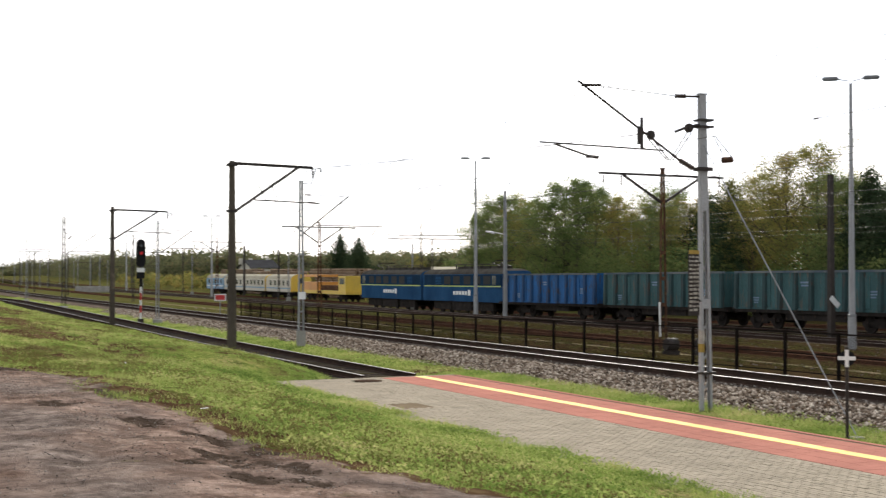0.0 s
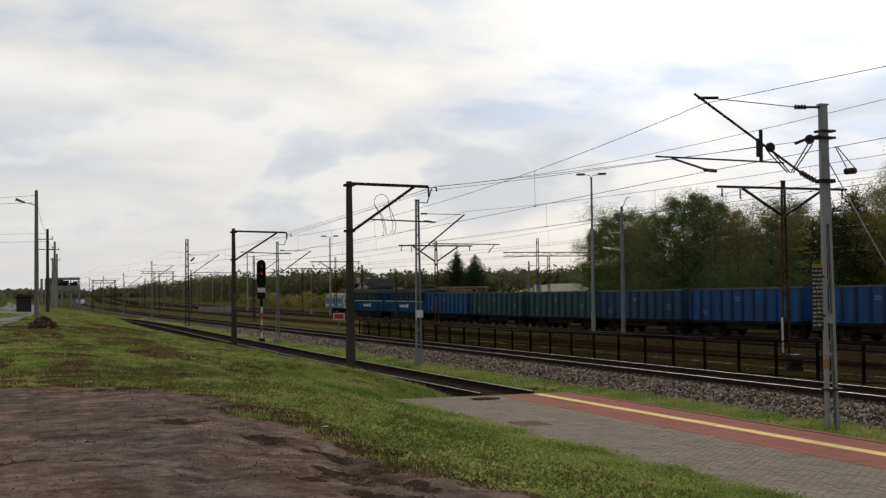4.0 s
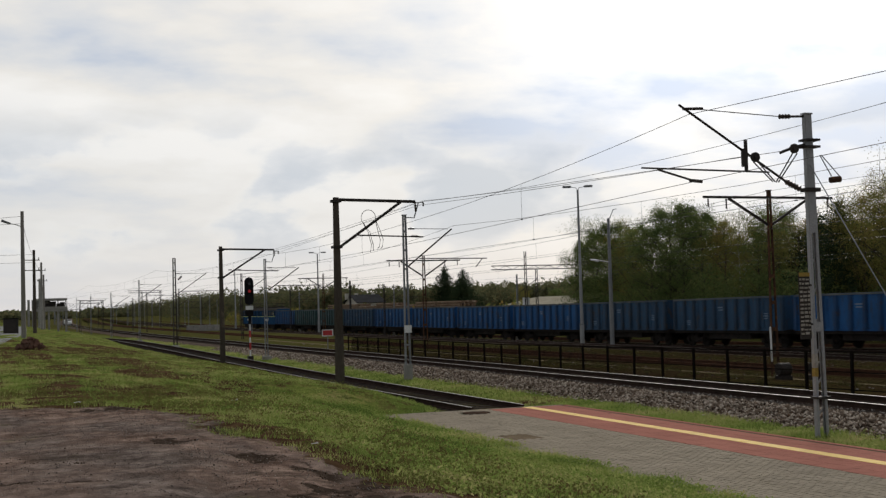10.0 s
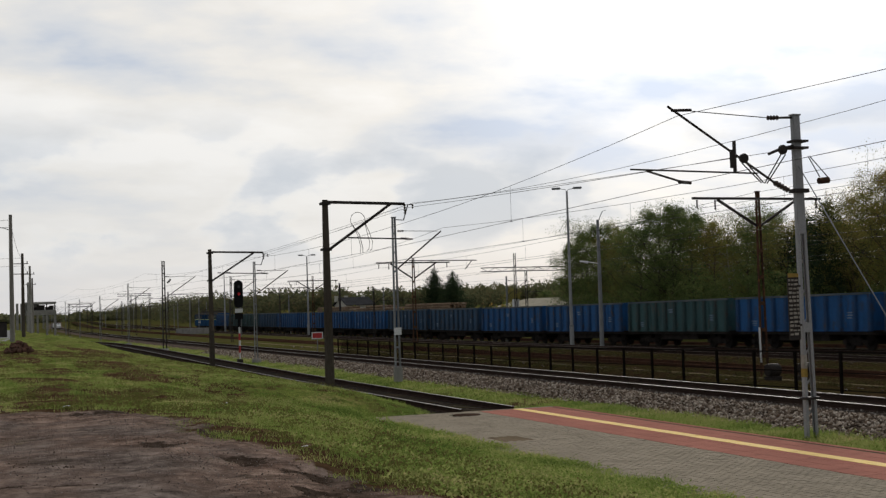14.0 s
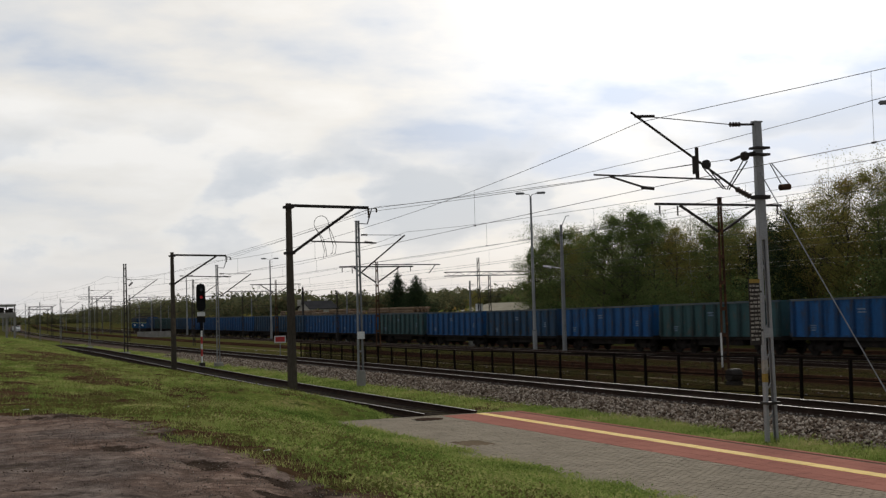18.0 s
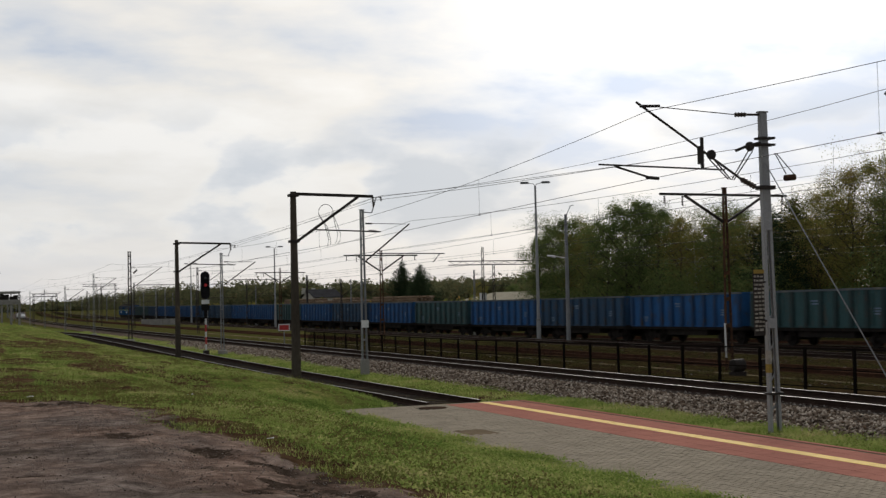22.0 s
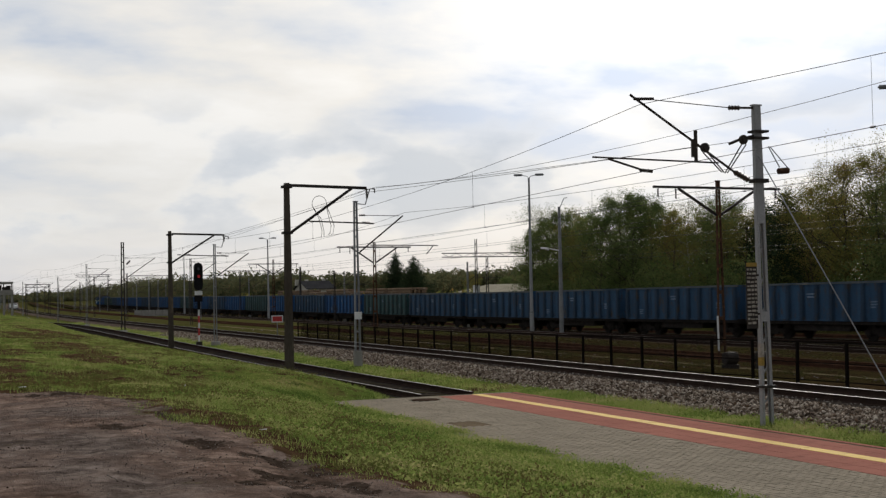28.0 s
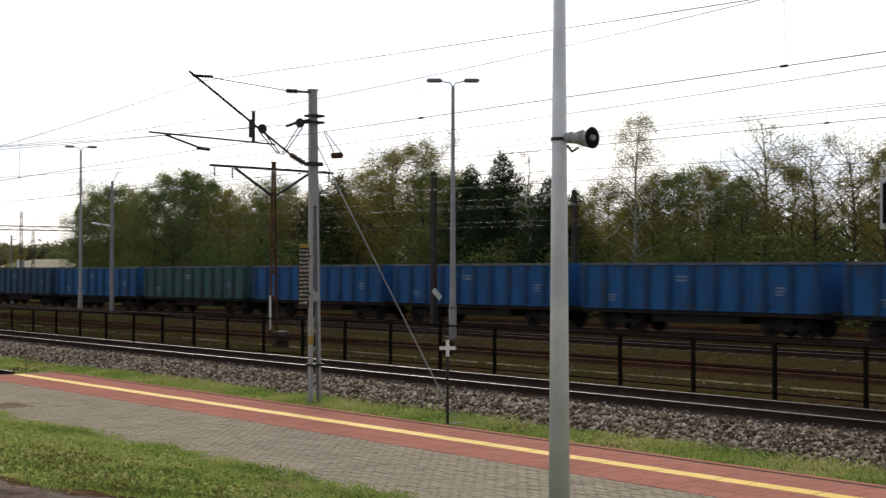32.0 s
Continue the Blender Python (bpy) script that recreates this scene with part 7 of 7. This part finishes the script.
blades("grass", "short green grass beside the platform and yard", [(3.0, 10.4, 9, 22, 80000), (1.0, 10.6, 22, 34, 56000), (-3, 12.4, 33, 62, 46000), (-4, 4, 24, 40, 16000), (0, 12.4, 62, 110, 16000)], 1, GRASS, 0.052, 0.0065)
blades("grass", "longer green grass between platform and ballast", [(15.58, 17.2, 5, 34, 22000), (14.9, 17.3, 33, 110, 20000), (11.9, 12.7, 32.7, 60, 6000), (12.0, 12.8, 60, 100, 2500), (17.0, 18.4, 58, 150, 9000)], 2, GRASS, 0.095, 0.008)
blades("grass", "taller grass tufts at the platform edge", [(9.2, 10.4, 9, 33, 2600), (15.6, 17.0, 8, 30, 1800)], 3, GRASS, 0.14, 0.006, True)
blades("grass", "uneven green tufts all over the meadow", [(3.2, 10.2, 9, 24, 11000), (0.0, 10.4, 24, 34, 9000), (-3, 12.0, 33, 66, 12000)], 23, GRASS, 0.085, 0.006, True)


def weeds(label, boxes, seed, leaf, size, spread):
    """Low leafy weeds: clusters of small leaves."""
    g = np.random.default_rng(seed)
    pts = []
    for x0, x1, y0, y1, n in boxes:
        for _ in range(n):
            x, y = g.uniform(x0, x1), g.uniform(y0, y1)
            if (x < 9 and dirt_mask(x, y) > 0.3) or noise.noise((x * 0.5, y * 0.5, 2.0)) < -0.12:
                continue
            on = PLAT_X0 < x < PLAT_X1 + 0.07 and y < PLAT_Y1 + 0.06
            if on and x > PLAT_X0 + 0.35:
                continue
            z = PLAT_Z if on else ground_z(x, y)
            k = int(g.uniform(14, 40))
            s = spread * g.uniform(0.6, 1.5)
            p = g.normal(size=(k, 3)) * np.array([s, s, s * 0.35])
            p[:, 2] = np.abs(p[:, 2]) + 0.01
            pts.append(p + np.array([x, y, z]))
    pts = np.concatenate(pts)
    ob = new("weeds", cards_mesh("weeds", leaf_cards(pts, g.uniform(0.6, 1.4, len(pts)) * size, g), leaf))
    return tagged(ob, label, "weeds", kind="stuff")


weeds("low leafy green weeds beside the platform", [(7.6, 10.4, 9, 33, 2600), (4.5, 8.5, 9.5, 24, 1900), (5.5, 9.5, 24, 40, 900), (15.6, 17.1, 6, 34, 420), (17.0, 17.8, 5, 26, 240), (15, 17, 34, 80, 300)], 13, GRASS, 0.021, 0.09)
weeds("brownish dry weeds at the edge of the earth", [(3.0, 7.4, 10, 24, 700), (-3, 7, 23, 30, 700), (-3, 11, 30, 66, 900)], 14, GRASS_DRY, 0.022, 0.11)
blades("grass", "dry brownish grass tufts", [(3.0, 9.5, 9, 33, 14000), (-3, 11.5, 30, 70, 16000)], 4, GRASS_DRY, 0.075, 0.006, True)
GRASS_YARD = leaf_mat("dull_yard_grass", [(0.068, 0.0595, 0.0272), (0.102, 0.102, 0.034), (0.1445, 0.119, 0.051)], 0.2)
blades("grass", "dull brown grass between the yard tracks", [(22.6, 29, 12, 60, 9000), (32, 38, 15, 80, 9000)], 15, GRASS_YARD, 0.11, 0.009, True)


def stones(name, label, n, spot, size, material, seed, parent=None):
    """Loose stones: eight-faced lumps, uneven; spot gives a place for two random numbers."""
    g = np.random.default_rng(seed)
    base = np.array([(1, 0, 0), (0, 1, 0), (-1, 0, 0), (0, -1, 0), (0, 0, 0.75), (0, 0, -0.75)], float)
    tri = np.array([(0, 1, 4), (1, 2, 4), (2, 3, 4), (3, 0, 4), (1, 0, 5), (2, 1, 5), (3, 2, 5), (0, 3, 5)])
    c = np.array([spot(*g.uniform(0, 1, 2)) for _ in range(n)])
    a = g.uniform(0, 6.28, n)
    rot = np.zeros((n, 3, 3)); rot[:, 0, 0] = np.cos(a); rot[:, 0, 1] = -np.sin(a); rot[:, 1, 0] = np.sin(a); rot[:, 1, 1] = np.cos(a); rot[:, 2, 2] = 1
    s = g.uniform(size[0], size[1], (n, 1, 1))
    v = base[None] * g.uniform(0.6, 1.25, (n, 6, 1)) + g.normal(size=(n, 6, 3)) * 0.16
    v = np.einsum("nij,nkj->nki", rot, v) * s + c[:, None]
    f = (tri[None] + np.arange(n)[:, None, None] * 6).reshape(-1, 3)
    me = bpy.data.meshes.new(name)
    me.vertices.add(n * 6); me.vertices.foreach_set("co", v.astype(np.float32).ravel())
    me.loops.add(n * 24); me.loops.foreach_set("vertex_index", f.astype(np.int32).ravel())
    me.polygons.add(n * 8); me.polygons.foreach_set("loop_start", np.arange(0, n * 24, 3, dtype=np.int32))
    me.materials.append(material)
    me.update(calc_edges=True)
    ob = new(name, me)
    return tagged(ob, label, "stones", kind="stuff")


def island_mat(name, cols, rough=0.9):
    m = bpy.data.materials.new(name)
    m.use_nodes = True
    nt = m.node_tree
    n, link = nt.nodes.new, nt.links.new
    bsdf = nt.nodes["Principled BSDF"]
    bsdf.inputs["Roughness"].default_value = rough
    bsdf.inputs["Specular IOR Level"].default_value = 0.0
    geo, ramp = n("ShaderNodeNewGeometry"), n("ShaderNodeValToRGB")
    el = ramp.color_ramp.elements
    el[0].position, el[0].color = 0, (*cols[0], 1)
    el[1].position, el[1].color = 1, (*cols[-1], 1)
    for k, c in enumerate(cols[1:-1]):
        el.new((k + 1) / (len(cols) - 1)).color = (*c, 1)
    link(geo.outputs["Random Per Island"], ramp.inputs[0])
    t = n("ShaderNodeTexNoise"); t.inputs["Scale"].default_value = 60
    link(geo.outputs["Position"], t.inputs["Vector"])
    mx = n("ShaderNodeMapRange")
    for k, v in zip((1, 2, 3, 4), (0.3, 0.7, 0.75, 1.2)):
        mx.inputs[k].default_value = v
    link(t.outputs[0], mx.inputs[0])
    sc = n("ShaderNodeVectorMath"); sc.operation = "SCALE"
    link(ramp.outputs[0], sc.inputs[0]); link(mx.outputs[0], sc.inputs["Scale"]); link(sc.outputs[0], bsdf.inputs["Base Color"])
    return m


STONES = island_mat("mixed_ballast_stones", [(0.036, 0.027, 0.021), (0.1, 0.075, 0.056), (0.185, 0.145, 0.112), (0.5, 0.44, 0.37), (0.27, 0.218, 0.172), (0.11, 0.07, 0.046)])
CHURNED = island_mat("churned_dark_earth", [(0.035, 0.023, 0.016), (0.06, 0.042, 0.03), (0.1, 0.074, 0.054)])
CLODS = island_mat("earth_clods", [(0.065, 0.052, 0.0429), (0.1105, 0.0936, 0.0806), (0.169, 0.1495, 0.1365), (0.312, 0.286, 0.26)])


def on_bed(a, b):
    y = 6 + 90 * a ** 1.5
    x = 16.95 + 1.85 * b ** 0.85
    return (x, y, lerp_table(x, MAIN_BED) + 0.012)


def on_bed_far(a, b):
    x = random.choice((18.85, 21.0, 21.4)) + b * 0.6
    return (x, 6 + 60 * a, lerp_table(x, MAIN_BED) + 0.01)


stones("ballast_stones", "loose grey and brown ballast stones on the bank", 30000, on_bed, (0.026, 0.066), STONES, 1)
stones("ballast_stones", "loose ballast stones between the sleepers", 5000, on_bed_far, (0.025, 0.045), CLODS, 2)


def on_dirt(a, b):
    y = 9 + 15 * a
    x = -4 + 10.5 * b
    for _ in range(12):
        if dirt_mask(x, y) > 0.4:
            break
        x = -4 + (x + 4) * 0.8
    return (x, y, ground_z(x, y) + 0.003)


def on_yard(a, b):
    x = 22.8 + 30 * b
    return (x, 8 + 90 * a, ground_z(x, 8 + 90 * a) + 0.01)


stones("earth_clods", "small pebbles on the bare earth", 8000, on_dirt, (0.003, 0.011), CLODS, 3)
stones("earth_clods", "larger dark clods on the bare earth", 24, on_dirt, (0.008, 0.018), CHURNED, 4)


def on_churned(a, b):
    """Earth churned up by wheels at the edge of the yard, and the lip of an old rut."""
    k = random.random()
    if k < 0.12:
        x, y = 0.2 + 1.35 * a + random.gauss(0, 0.04), 15.25 - 0.65 * a + random.gauss(0, 0.09)
    else:
        cx, cy, rx, ry = random.choice(CHURNED_SPOTS)
        r, ang = a ** 0.6, b * math.tau
        x, y = cx + rx * r * math.cos(ang), cy + ry * r * math.sin(ang)
    return (x, y, ground_z(x, y) + 0.004)


stones("earth_clods", "dark churned lumps of earth along wheel marks", 320, on_churned, (0.005, 0.014), CHURNED, 14)
stones("yard_stones", "scattered pale stones between the yard tracks", 1500, on_yard, (0.03, 0.06), CLODS, 5)

LITTER = mat("crumpled_white_paper", (0.7, 0.7, 0.68), (0.55, 0.55, 0.53), 0.8, 0, 20, 60, 0.3)
for x, y, w in ((2.0, 24.7, 0.07), (5.36, 27.1, 0.08), (4.2, 16.1, 0.05)):
    bm = bmesh.new()
    grid = [[bm.verts.new(((i - 1.5) * w * 0.6, (j - 1.5) * w * 0.5, 0.012 + 0.5 * w * abs(noise.noise((i * 1.7 + x, j * 1.3 + y, 0.5))))) for i in range(4)] for j in range(4)]
    for i in range(3):
        for j in range(3):
            bm.faces.new((grid[j][i], grid[j][i + 1], grid[j + 1][i + 1], grid[j + 1][i]))
    o = part("paper_scrap", bm, LITTER)
    o.matrix_basis = pose(x, y, ground_z(x, y) + 0.03, 0, 0, x * 50)
    tagged(o, "crumpled white scrap of paper lying in the grass", "litter", "litter in the grass")

motions()
